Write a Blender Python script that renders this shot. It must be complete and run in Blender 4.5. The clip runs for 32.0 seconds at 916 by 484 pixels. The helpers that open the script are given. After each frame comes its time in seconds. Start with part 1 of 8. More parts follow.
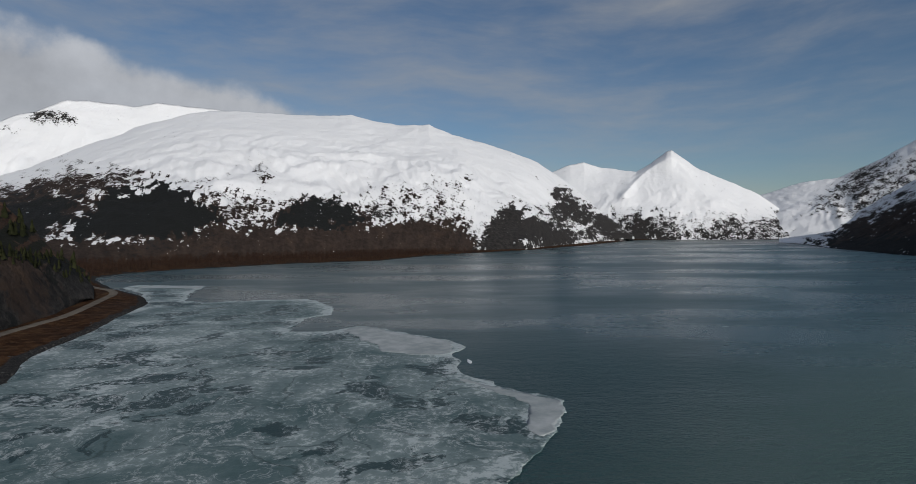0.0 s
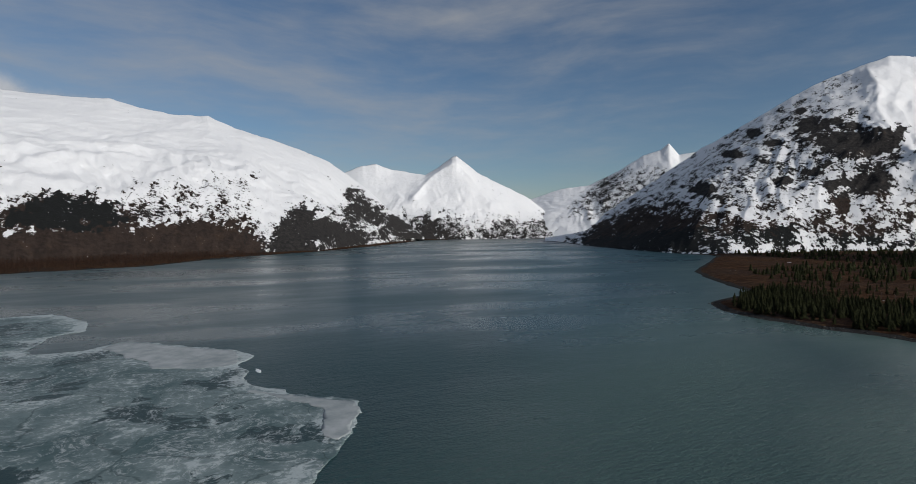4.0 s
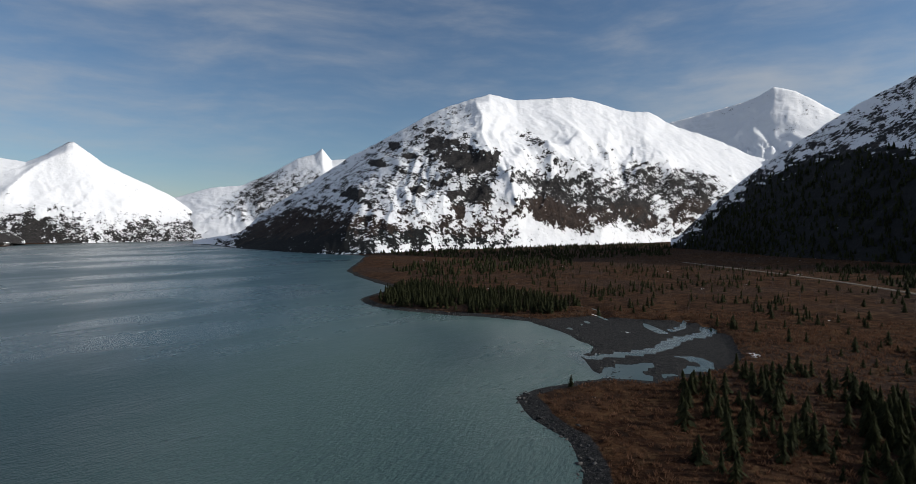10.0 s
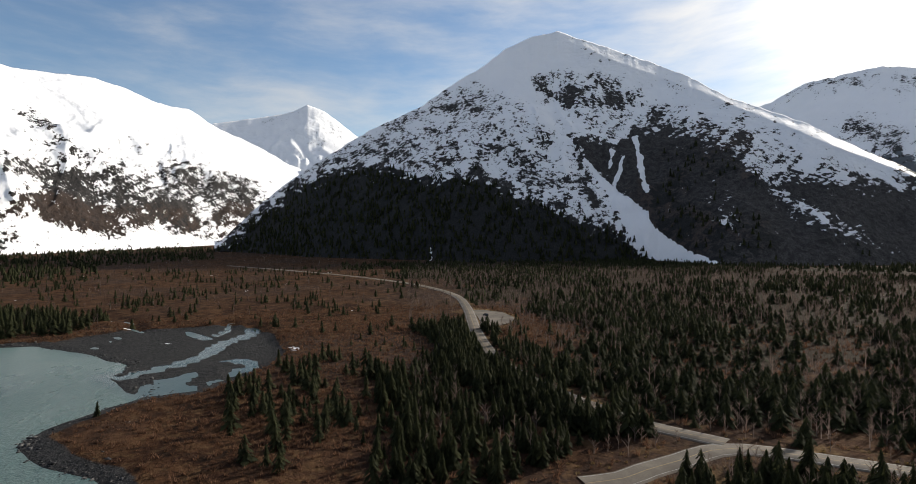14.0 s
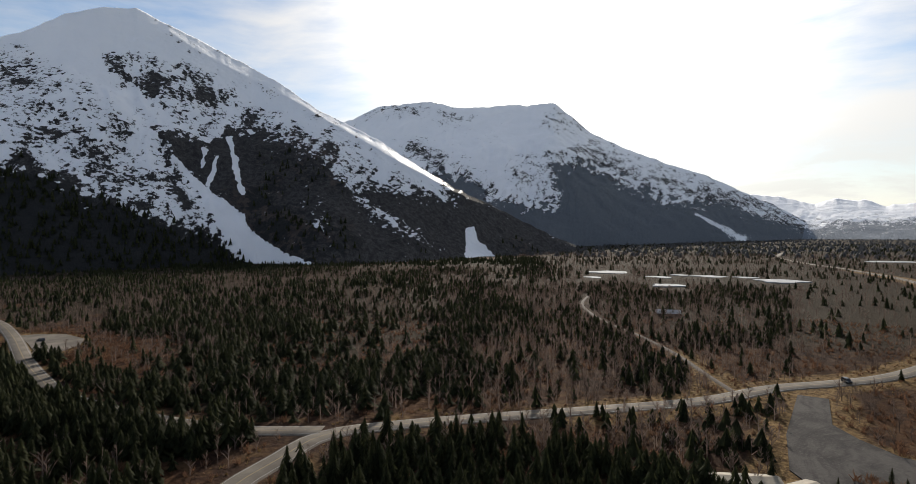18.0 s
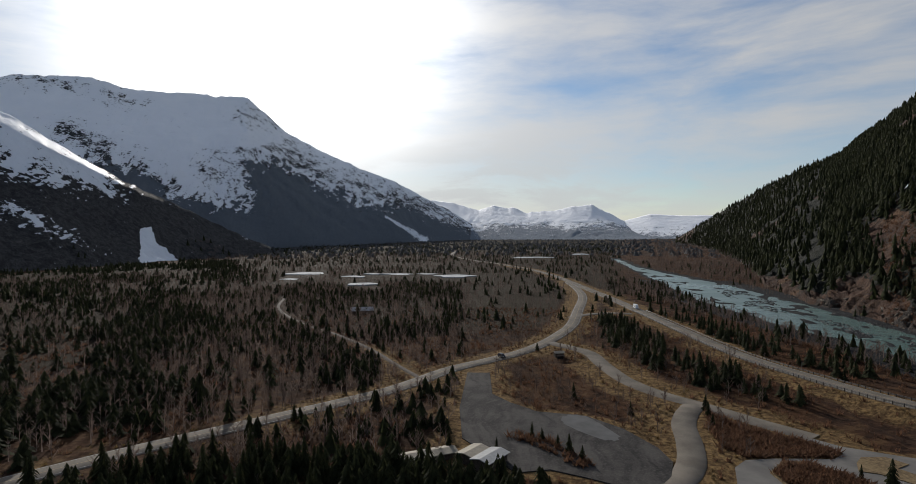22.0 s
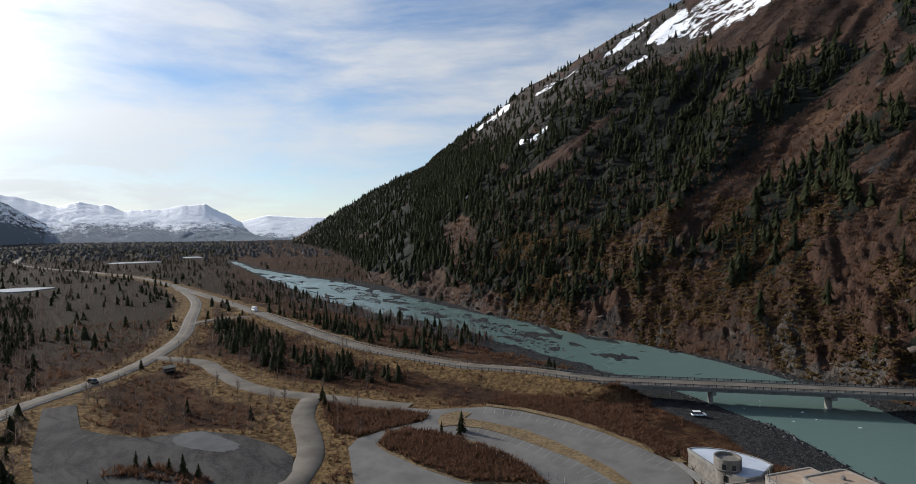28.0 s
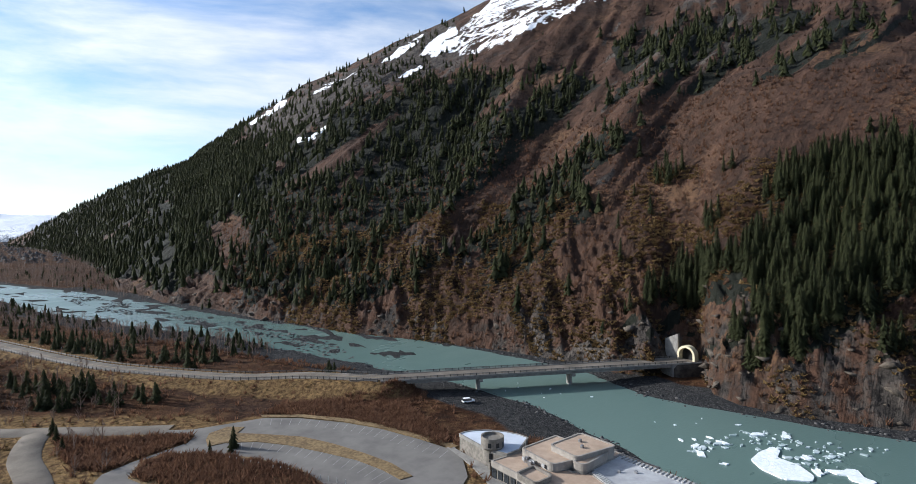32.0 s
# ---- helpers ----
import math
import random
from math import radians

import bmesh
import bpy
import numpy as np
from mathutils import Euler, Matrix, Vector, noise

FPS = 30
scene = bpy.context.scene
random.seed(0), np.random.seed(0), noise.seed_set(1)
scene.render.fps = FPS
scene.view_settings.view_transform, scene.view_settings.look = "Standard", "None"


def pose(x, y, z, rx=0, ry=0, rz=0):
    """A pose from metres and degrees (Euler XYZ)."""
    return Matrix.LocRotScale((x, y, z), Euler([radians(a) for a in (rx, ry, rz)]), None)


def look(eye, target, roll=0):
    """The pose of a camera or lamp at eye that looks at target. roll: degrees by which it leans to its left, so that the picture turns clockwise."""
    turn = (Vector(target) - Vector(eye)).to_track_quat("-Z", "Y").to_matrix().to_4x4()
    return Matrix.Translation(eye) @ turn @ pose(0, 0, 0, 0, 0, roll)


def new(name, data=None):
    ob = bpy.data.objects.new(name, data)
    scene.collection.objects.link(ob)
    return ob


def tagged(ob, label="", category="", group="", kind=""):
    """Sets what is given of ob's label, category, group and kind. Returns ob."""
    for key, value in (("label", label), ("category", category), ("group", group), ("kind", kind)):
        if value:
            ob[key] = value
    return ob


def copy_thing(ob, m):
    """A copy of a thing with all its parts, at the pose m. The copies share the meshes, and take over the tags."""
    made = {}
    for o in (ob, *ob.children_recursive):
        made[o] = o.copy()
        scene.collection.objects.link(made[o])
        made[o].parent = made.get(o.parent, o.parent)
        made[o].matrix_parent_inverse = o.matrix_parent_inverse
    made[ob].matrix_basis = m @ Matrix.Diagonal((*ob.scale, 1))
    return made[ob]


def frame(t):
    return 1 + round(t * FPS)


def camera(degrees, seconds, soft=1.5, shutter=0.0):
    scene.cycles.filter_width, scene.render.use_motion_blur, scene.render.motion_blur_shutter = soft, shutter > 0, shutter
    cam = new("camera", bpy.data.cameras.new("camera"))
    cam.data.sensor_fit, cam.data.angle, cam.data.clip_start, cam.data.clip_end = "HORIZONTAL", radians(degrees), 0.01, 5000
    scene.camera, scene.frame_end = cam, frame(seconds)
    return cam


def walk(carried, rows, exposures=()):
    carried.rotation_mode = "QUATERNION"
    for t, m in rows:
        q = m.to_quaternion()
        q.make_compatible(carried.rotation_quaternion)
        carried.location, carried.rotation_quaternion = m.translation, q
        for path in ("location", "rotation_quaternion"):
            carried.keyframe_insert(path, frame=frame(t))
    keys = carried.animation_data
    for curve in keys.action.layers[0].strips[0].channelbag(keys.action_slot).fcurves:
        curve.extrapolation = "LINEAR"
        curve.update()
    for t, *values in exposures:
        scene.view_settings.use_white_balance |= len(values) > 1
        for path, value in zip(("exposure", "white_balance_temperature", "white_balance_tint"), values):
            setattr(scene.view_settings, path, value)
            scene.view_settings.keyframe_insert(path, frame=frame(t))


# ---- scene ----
cam = camera(79.0, 32.0, soft=0.65)
PATH = [
    (0.0, pose(0, 0, 60, 88.87, 0.34, -0.00)),
    (0.5, pose(0, 0, 60, 88.85, 0.35, -2.49)),
    (1.0, pose(0, 0, 60, 88.85, 0.37, -5.68)),
    (1.5, pose(0, 0, 60, 88.84, 0.37, -9.18)),
    (2.0, pose(0, 0, 60, 88.85, 0.45, -12.36)),
    (2.5, pose(0, 0, 60, 88.83, 0.44, -14.73)),
    (3.0, pose(0, 0, 60, 88.82, 0.50, -16.81)),
    (3.5, pose(0, 0, 60, 88.80, 0.54, -19.09)),
    (4.0, pose(0, 0, 60, 88.78, 0.56, -21.10)),
    (4.5, pose(0, 0, 60, 88.77, 0.56, -22.88)),
    (5.0, pose(0, 0, 60, 88.76, 0.55, -24.67)),
    (5.5, pose(0, 0, 60, 88.75, 0.56, -26.72)),
    (6.0, pose(0, 0, 60, 88.75, 0.58, -29.07)),
    (6.5, pose(0, 0, 60, 88.74, 0.54, -31.77)),
    (7.0, pose(0, 0, 60, 88.72, 0.53, -35.09)),
    (7.5, pose(0, 0, 60, 88.72, 0.50, -38.60)),
    (8.0, pose(0, 0, 60, 88.72, 0.46, -42.10)),
    (8.5, pose(0, 0, 60, 88.70, 0.41, -45.30)),
    (9.0, pose(0, 0, 60, 88.69, 0.38, -48.33)),
    (9.5, pose(0, 0, 60, 88.69, 0.38, -51.81)),
    (10.0, pose(0, 0, 60, 88.68, 0.40, -55.54)),
    (10.5, pose(0, 0, 60, 88.71, 0.39, -59.34)),
    (11.0, pose(0, 0, 60, 88.73, 0.39, -63.83)),
    (11.5, pose(0, 0, 60, 88.73, 0.33, -68.83)),
    (12.0, pose(0, 0, 60, 88.74, 0.31, -74.10)),
    (12.5, pose(0, 0, 60, 88.77, 0.28, -79.81)),
    (13.0, pose(0, 0, 60, 88.79, 0.22, -85.75)),
    (13.5, pose(0, 0, 60, 88.83, 0.10, -92.52)),
    (14.0, pose(0, 0, 60, 88.83, 0.05, -100.18)),
    (14.5, pose(0, 0, 60, 88.89, 0.07, -107.71)),
    (15.0, pose(0, 0, 60, 88.91, 0.08, -113.79)),
    (15.5, pose(0, 0, 60, 88.88, 0.08, -118.55)),
    (16.0, pose(0, 0, 60, 88.86, 0.10, -122.65)),
    (16.5, pose(0, 0, 60, 88.87, 0.16, -126.79)),
    (17.0, pose(0, 0, 60, 88.92, 0.26, -131.06)),
    (17.5, pose(0, 0, 60, 88.96, 0.33, -135.60)),
    (18.0, pose(0, 0, 60, 88.99, 0.35, -140.06)),
    (18.5, pose(0, 0, 60, 89.00, 0.34, -144.05)),
    (19.0, pose(0, 0, 60, 89.02, 0.35, -147.96)),
    (19.5, pose(0, 0, 60, 89.02, 0.36, -152.01)),
    (20.0, pose(0, 0, 60, 89.02, 0.35, -156.15)),
    (20.5, pose(0, 0, 60, 88.98, 0.34, -160.16)),
    (21.0, pose(0, 0, 60, 88.98, 0.28, -163.75)),
    (21.5, pose(0, 0, 60, 88.97, 0.27, -167.11)),
    (22.0, pose(0, 0, 60, 88.97, 0.23, -170.62)),
    (22.5, pose(0, 0, 60, 88.97, 0.18, -174.35)),
    (23.0, pose(0, 0, 60, 88.97, 0.19, -177.78)),
    (23.5, pose(0, 0, 60, 88.94, 0.19, -181.54)),
    (24.0, pose(0, 0, 60, 88.94, 0.20, -185.14)),
    (24.5, pose(0, 0, 60, 88.91, 0.25, -188.81)),
    (25.0, pose(0, 0, 60, 88.91, 0.29, -192.26)),
    (25.5, pose(0, 0, 60, 88.91, 0.35, -195.20)),
    (26.0, pose(0, 0, 60, 88.91, 0.38, -198.03)),
    (26.5, pose(0, 0, 60, 88.91, 0.39, -200.73)),
    (27.0, pose(0, 0, 60, 88.91, 0.39, -203.37)),
    (27.5, pose(0, 0, 60, 88.91, 0.37, -205.98)),
    (28.0, pose(0, 0, 60, 88.90, 0.33, -208.58)),
    (28.5, pose(0, 0, 60, 88.91, 0.28, -211.31)),
    (29.0, pose(0, 0, 60, 88.92, 0.25, -214.17)),
    (29.5, pose(0, 0, 60, 88.92, 0.21, -217.48)),
    (30.0, pose(0, 0, 60, 88.91, 0.23, -220.14)),
    (30.5, pose(0, 0, 60, 88.90, 0.24, -222.76)),
    (31.0, pose(0, 0, 60, 88.92, 0.21, -225.56)),
    (31.5, pose(0, 0, 60, 88.92, 0.18, -228.40)),
    (32.0, pose(0, 0, 60, 88.92, 0.16, -231.02)),
]
EXPOSURES = [(0.0, -0.82, 6300, 10), (3.0, -0.76, 6300, 10), (7.0, -0.64, 6350, 10), (9.0, -0.47, 6300, 10), (11.0, -0.07, 6350, 10), (13.0, 0.36, 6650, 10), (17.0, 0.36, 6850, 10), (18.5, 0.2, 6700, 10), (20.0, -0.14, 6500, 10), (22.0, -0.28, 6350, 10), (25.0, -0.27, 6150, 10), (28.0, 0.16, 6100, 10), (30.0, 0.44, 6000, 10), (32.0, 0.76, 5850, 10)]
walk(cam, PATH, EXPOSURES)

# ---- light: low afternoon sun over the valley, thin high cloud ----
SUN_AZ, SUN_EL = -152.0, 22.0


def toward(az, el):
    a, e = radians(az), radians(el)
    return Vector((-math.sin(a) * math.cos(e), math.cos(a) * math.cos(e), math.sin(e)))


sun = new("sun", bpy.data.lights.new("sun", "SUN"))
sun.data.energy, sun.data.angle, sun.data.color = 4.3, radians(0.6), (1.0, 0.93, 0.84)
sun.matrix_world = look((0, 0, 900), Vector((0, 0, 900)) - toward(SUN_AZ, SUN_EL))


class Tree:
    """A short way to write node trees."""

    def __init__(self, tree):
        self.t = tree
        tree.nodes.clear()

    def n(self, kind, **kw):
        node = self.t.nodes.new(kind)
        for k, v in kw.items():
            if k[0] == "i" and k[1:].isdigit():
                self.put(node, int(k[1:]), v)
            elif k == "operation":
                node.operation = v
            elif k == "use_clamp":
                node.use_clamp = v
            elif k == "clamp":
                node.clamp = v
            elif k == "interpolation_type":
                node.interpolation_type = v
            elif k == "data_type":
                node.data_type = v
            elif k == "attribute_name":
                node.attribute_name = v
            elif k == "feature":
                node.feature = v
            else:
                self.put(node, k, v)
        return node

    def put(self, node, key, v):
        if isinstance(v, bpy.types.NodeSocket):
            self.t.links.new(v, node.inputs[key])
        elif isinstance(v, bpy.types.Node):
            self.t.links.new(v.outputs[0], node.inputs[key])
        else:
            node.inputs[key].default_value = v

    def m(self, op, a, b=0.0, c=0.0, clamp=False):
        return self.n("ShaderNodeMath", operation=op, use_clamp=clamp, i0=a, i1=b, i2=c).outputs[0]

    def noise(self, vec, scale, detail=6.0, rough=0.6, w=0.0):
        d = self.n("ShaderNodeTexNoise", Vector=vec, Scale=scale, Detail=detail, Roughness=rough)
        return d.outputs[0]

    def step(self, x, lo, hi):
        r = self.n("ShaderNodeMapRange", interpolation_type="SMOOTHSTEP", clamp=True)
        self.put(r, 0, x)
        for k, v in zip((1, 2, 3, 4), (lo, hi, 0.0, 1.0)):
            self.put(r, k, v)
        return r.outputs[0]

    def mix(self, f, a, b):
        x = self.n("ShaderNodeMix", data_type="RGBA")
        self.put(x, 0, f)
        self.put(x, 6, (*a, 1) if isinstance(a, tuple) else a)
        self.put(x, 7, (*b, 1) if isinstance(b, tuple) else b)
        return x.outputs[2]

    def attr(self, name):
        return self.n("ShaderNodeAttribute", attribute_name=name).outputs["Fac"]

    def vmul(self, v, s):
        return self.n("ShaderNodeVectorMath", operation="MULTIPLY", i0=v, i1=s).outputs[0]

    def bump(self, h, dist, strength=1.0):
        return self.n("ShaderNodeBump", Height=h, Distance=dist, Strength=strength).outputs[0]


def sky_world():
    w = bpy.data.worlds.new("sky")
    scene.world = w
    w.use_nodes = True
    t = Tree(w.node_tree)
    sky = t.n("ShaderNodeTexSky")
    sky.sky_type, sky.sun_disc, sky.sun_elevation, sky.sun_rotation = "NISHITA", False, radians(SUN_EL), radians(-SUN_AZ)
    sky.altitude, sky.air_density, sky.dust_density, sky.ozone_density = 60.0, 1.0, 0.25, 3.2
    d = t.n("ShaderNodeTexCoord").outputs["Generated"]
    sep = t.n("ShaderNodeSeparateXYZ", i0=d)
    z = t.m("MAXIMUM", sep.outputs[2], 0.0)
    drift = t.n("ShaderNodeTexNoise", Vector=d, Scale=2.0, Detail=3.0).outputs[1]
    bent = t.n("ShaderNodeVectorMath", operation="ADD", i0=d, i1=t.vmul(drift, (0.22, 0.22, 0.10))).outputs[0]
    turned = t.n("ShaderNodeMapping", Vector=bent)
    turned.inputs["Rotation"].default_value = (radians(6), radians(-5), 0)
    turned.inputs["Scale"].default_value = (1.0, 1.0, 4.6)
    veil = t.noise(turned.outputs[0], 1.9, 8, 0.56)
    fine = t.noise(turned.outputs[0], 5.0, 9, 0.6)
    cover = t.m("ADD", t.m("MULTIPLY", veil, 0.65), t.m("MULTIPLY", fine, 0.35))
    near_sun = t.n("ShaderNodeVectorMath", operation="DOT_PRODUCT", i0=d, i1=tuple(toward(SUN_AZ, SUN_EL))).outputs["Value"]
    near_sun = t.m("MAXIMUM", near_sun, 0.0)
    wide = t.m("POWER", near_sun, 3.5)
    tight = t.m("POWER", near_sun, 40.0)
    el = t.m("MULTIPLY", t.m("ARCSINE", sep.outputs[2]), 57.3)
    az = t.m("MULTIPLY", t.m("ARCTAN2", t.m("MULTIPLY", sep.outputs[0], -1.0), sep.outputs[1]), 57.3)
    # wisps over the river mountain, more high cloud round the sun
    wisp = t.m("MULTIPLY", t.m("MULTIPLY", t.m("MULTIPLY", t.step(az, 128.0, 142.0), t.m("SUBTRACT", 1.0, t.step(az, 160.0, 178.0))), t.step(el, 6.0, 12.0)), t.m("SUBTRACT", 1.0, t.step(el, 17.0, 27.0)))
    lift = t.m("ADD", t.m("MULTIPLY", wide, 0.19), t.m("MULTIPLY", wisp, 0.045))
    c = t.step(t.m("ADD", cover, lift), 0.37, 0.77)
    horizon = t.step(z, 0.0, 0.03)
    c = t.m("MULTIPLY", c, t.m("ADD", 0.35, t.m("MULTIPLY", horizon, t.m("ADD", 0.36, t.m("ADD", t.m("MULTIPLY", wide, 0.25), t.m("MULTIPLY", wisp, 0.4))))))
    lit = t.m("ADD", 5.9, t.m("ADD", t.m("MULTIPLY", wide, 2.8), t.m("MULTIPLY", tight, 36.0)))
    white = t.n("ShaderNodeCombineColor", i0=lit, i1=t.m("MULTIPLY", lit, 0.985), i2=t.m("MULTIPLY", lit, 0.96))
    clouded = t.mix(c, sky.outputs[0], white.outputs[0])
    low = t.m("MULTIPLY", t.m("SUBTRACT", 1.0, t.step(z, 0.0, 0.24)), t.m("MULTIPLY", t.step(near_sun, 0.5, 0.9), t.m("ADD", 0.32, t.m("MULTIPLY", t.step(fine, 0.44, 0.58), 0.5))))
    cream = t.n("ShaderNodeCombineColor", i0=6.6, i1=6.75, i2=6.7)
    clouded = t.mix(low, clouded, cream.outputs[0])
    # cumulus bank lying behind the broad snow mountain
    puff = t.m("MULTIPLY", t.m("SUBTRACT", t.noise(d, 9.0, 8, 0.55), 0.5), 6.0)
    top = t.m("ADD", 10.9, t.m("MULTIPLY", t.m("SUBTRACT", az, 8.0), 0.17))
    bank = t.step(t.m("ADD", t.m("SUBTRACT", top, el), puff), -0.8, 1.2)
    bank = t.m("MULTIPLY", bank, t.m("MULTIPLY", t.step(az, 8.0, 14.0), t.m("SUBTRACT", 1.0, t.step(az, 60.0, 80.0))))
    shade = t.m("ADD", 7.6, t.m("MULTIPLY", puff, 1.2))
    wool = t.n("ShaderNodeCombineColor", i0=shade, i1=t.m("MULTIPLY", shade, 1.01), i2=t.m("MULTIPLY", shade, 1.04))
    clouded = t.mix(t.m("MULTIPLY", bank, 0.9), clouded, wool.outputs[0])
    glow = t.n("ShaderNodeCombineColor", i0=t.m("MULTIPLY", tight, 9.0), i1=t.m("MULTIPLY", tight, 8.8), i2=t.m("MULTIPLY", tight, 8.3))
    total = t.n("ShaderNodeVectorMath", operation="ADD", i0=clouded, i1=glow.outputs[0]).outputs[0]
    bg = t.n("ShaderNodeBackground", Color=total, Strength=0.1)
    out = t.n("ShaderNodeOutputWorld", Surface=bg)


sky_world()

# ---- materials ----


def material(name, build):
    m = bpy.data.materials.new(name)
    m.use_nodes = True
    t = Tree(m.node_tree)
    p = t.n("ShaderNodeBsdfPrincipled")
    mixed = build(t, p)
    t.n("ShaderNodeOutputMaterial", Surface=mixed or p.outputs[0])
    return m


def pos(t):
    return t.n("ShaderNodeNewGeometry").outputs["Position"]


def simple(name, a, b, scale, rough=0.8, bump=0.0, metal=0.0):
    def build(t, p):
        v = t.n("ShaderNodeTexCoord").outputs["Object"]
        n = t.noise(v, scale, 5)
        big = t.noise(v, scale * 0.17, 3)
        f = t.m("ADD", t.m("MULTIPLY", n, 0.6), t.m("MULTIPLY", big, 0.4))
        t.put(p, "Base Color", t.mix(t.step(f, 0.32, 0.68), a, b))
        t.put(p, "Roughness", rough)
        t.put(p, "Specular IOR Level", 0.2 if rough > 0.84 else 0.5)
        t.put(p, "Metallic", metal)
        if bump:
            t.put(p, "Normal", t.bump(n, bump))
    return material(name, build)


def ground_build(t, p):
    v = pos(t)
    n1 = t.noise(v, 0.006, 5)
    n2 = t.noise(v, 0.05, 7, 0.65)
    n3 = t.noise(v, 0.6, 5, 0.7)
    n4 = t.noise(v, 0.17, 5, 0.7)
    heath = t.mix(t.step(n2, 0.38, 0.62), (0.034, 0.0165, 0.0095), (0.074, 0.037, 0.019))
    heath = t.mix(t.step(n1, 0.45, 0.62), heath, (0.046, 0.029, 0.022))
    heath = t.mix(t.m("MULTIPLY", t.step(n3, 0.5, 0.75), 0.6), heath, (0.022, 0.016, 0.012))
    heath = t.mix(t.m("MULTIPLY", t.step(n4, 0.50, 0.62), 0.75), heath, (0.096, 0.057, 0.029))
    heath = t.mix(t.m("MULTIPLY", t.step(n4, 0.48, 0.36), 0.8), heath, (0.020, 0.013, 0.009))
    straw = t.mix(t.step(n3, 0.35, 0.65), (0.074, 0.045, 0.023), (0.210, 0.138, 0.063))
    grass = t.step(t.m("ADD", t.attr("grass"), t.m("MULTIPLY", t.m("SUBTRACT", n2, 0.5), 1.6)), 0.35, 0.65)
    col = t.mix(grass, heath, straw)
    # darker brown ground colour where the wood attribute is high
    dark_floor = t.mix(n3, (0.018, 0.016, 0.010), (0.05, 0.036, 0.024))
    col = t.mix(t.step(t.m("ADD", t.attr("wood"), t.m("MULTIPLY", t.m("SUBTRACT", n2, 0.5), 0.8)), 0.3, 0.7), col, dark_floor)
    stone = t.n("ShaderNodeTexVoronoi", Vector=v, Scale=1.6).outputs["Distance"]
    gravel = t.mix(t.step(n3, 0.3, 0.7), (0.018, 0.019, 0.020), (0.047, 0.046, 0.045))
    gravel = t.mix(t.step(stone, 0.08, 0.34), (0.115, 0.113, 0.108), gravel)
    col = t.mix(t.step(t.m("ADD", t.attr("beach"), t.m("MULTIPLY", t.m("SUBTRACT", n2, 0.5), 0.9)), 0.4, 0.6), col, gravel)
    snow = t.m("MULTIPLY", t.step(t.noise(v, 0.045, 6, 0.6), 0.70, 0.715), t.attr("patch"))
    col = t.mix(snow, col, (0.78, 0.8, 0.83))
    t.put(p, "Base Color", col)
    t.put(p, "Roughness", 0.95)
    t.put(p, "Specular IOR Level", 0.03)
    t.put(p, "Normal", t.bump(t.m("ADD", n3, t.m("MULTIPLY", n2, 2.0)), 1.2))


def water_build(t, p):
    v = pos(t)
    turned = t.n("ShaderNodeMapping", Vector=v)
    turned.inputs["Rotation"].default_value = (0, 0, radians(-24))
    turned.inputs["Scale"].default_value = (0.42, 1.0, 1.0)
    small = t.noise(turned.outputs[0], 0.75, 4, 0.6)
    mid = t.noise(turned.outputs[0], 0.20, 4, 0.6)
    chop = t.noise(v, 1.1, 3, 0.6)
    gust = t.noise(t.vmul(v, (0.4, 1.0, 1.0)), 0.006, 6, 0.62)
    deep = t.mix(t.step(gust, 0.35, 0.65), (0.012, 0.042, 0.049), (0.018, 0.056, 0.063))
    silt = t.mix(t.step(gust, 0.35, 0.65), (0.094, 0.146, 0.131), (0.112, 0.168, 0.150))
    t.put(p, "Base Color", t.mix(t.attr("shallow"), deep, silt))
    t.put(p, "Roughness", t.m("ADD", 0.24, t.m("MULTIPLY", t.step(gust, 0.4, 0.6), 0.14)))
    t.put(p, "IOR", 1.33)
    t.put(p, "Specular IOR Level", 0.27)
    h = t.m("ADD", t.m("ADD", t.m("MULTIPLY", t.m("MULTIPLY", small, 2.6), t.m("SUBTRACT", 1.0, t.attr("calm"))), t.m("MULTIPLY", chop, 0.9)), t.m("MULTIPLY", mid, 2.0))
    t.put(p, "Normal", t.bump(h, t.m("MULTIPLY", t.m("ADD", 0.34, t.m("MULTIPLY", t.step(gust, 0.4, 0.65), 0.16)), t.m("SUBTRACT", 1.0, t.m("MULTIPLY", t.attr("calm"), 0.9))), 1.0))


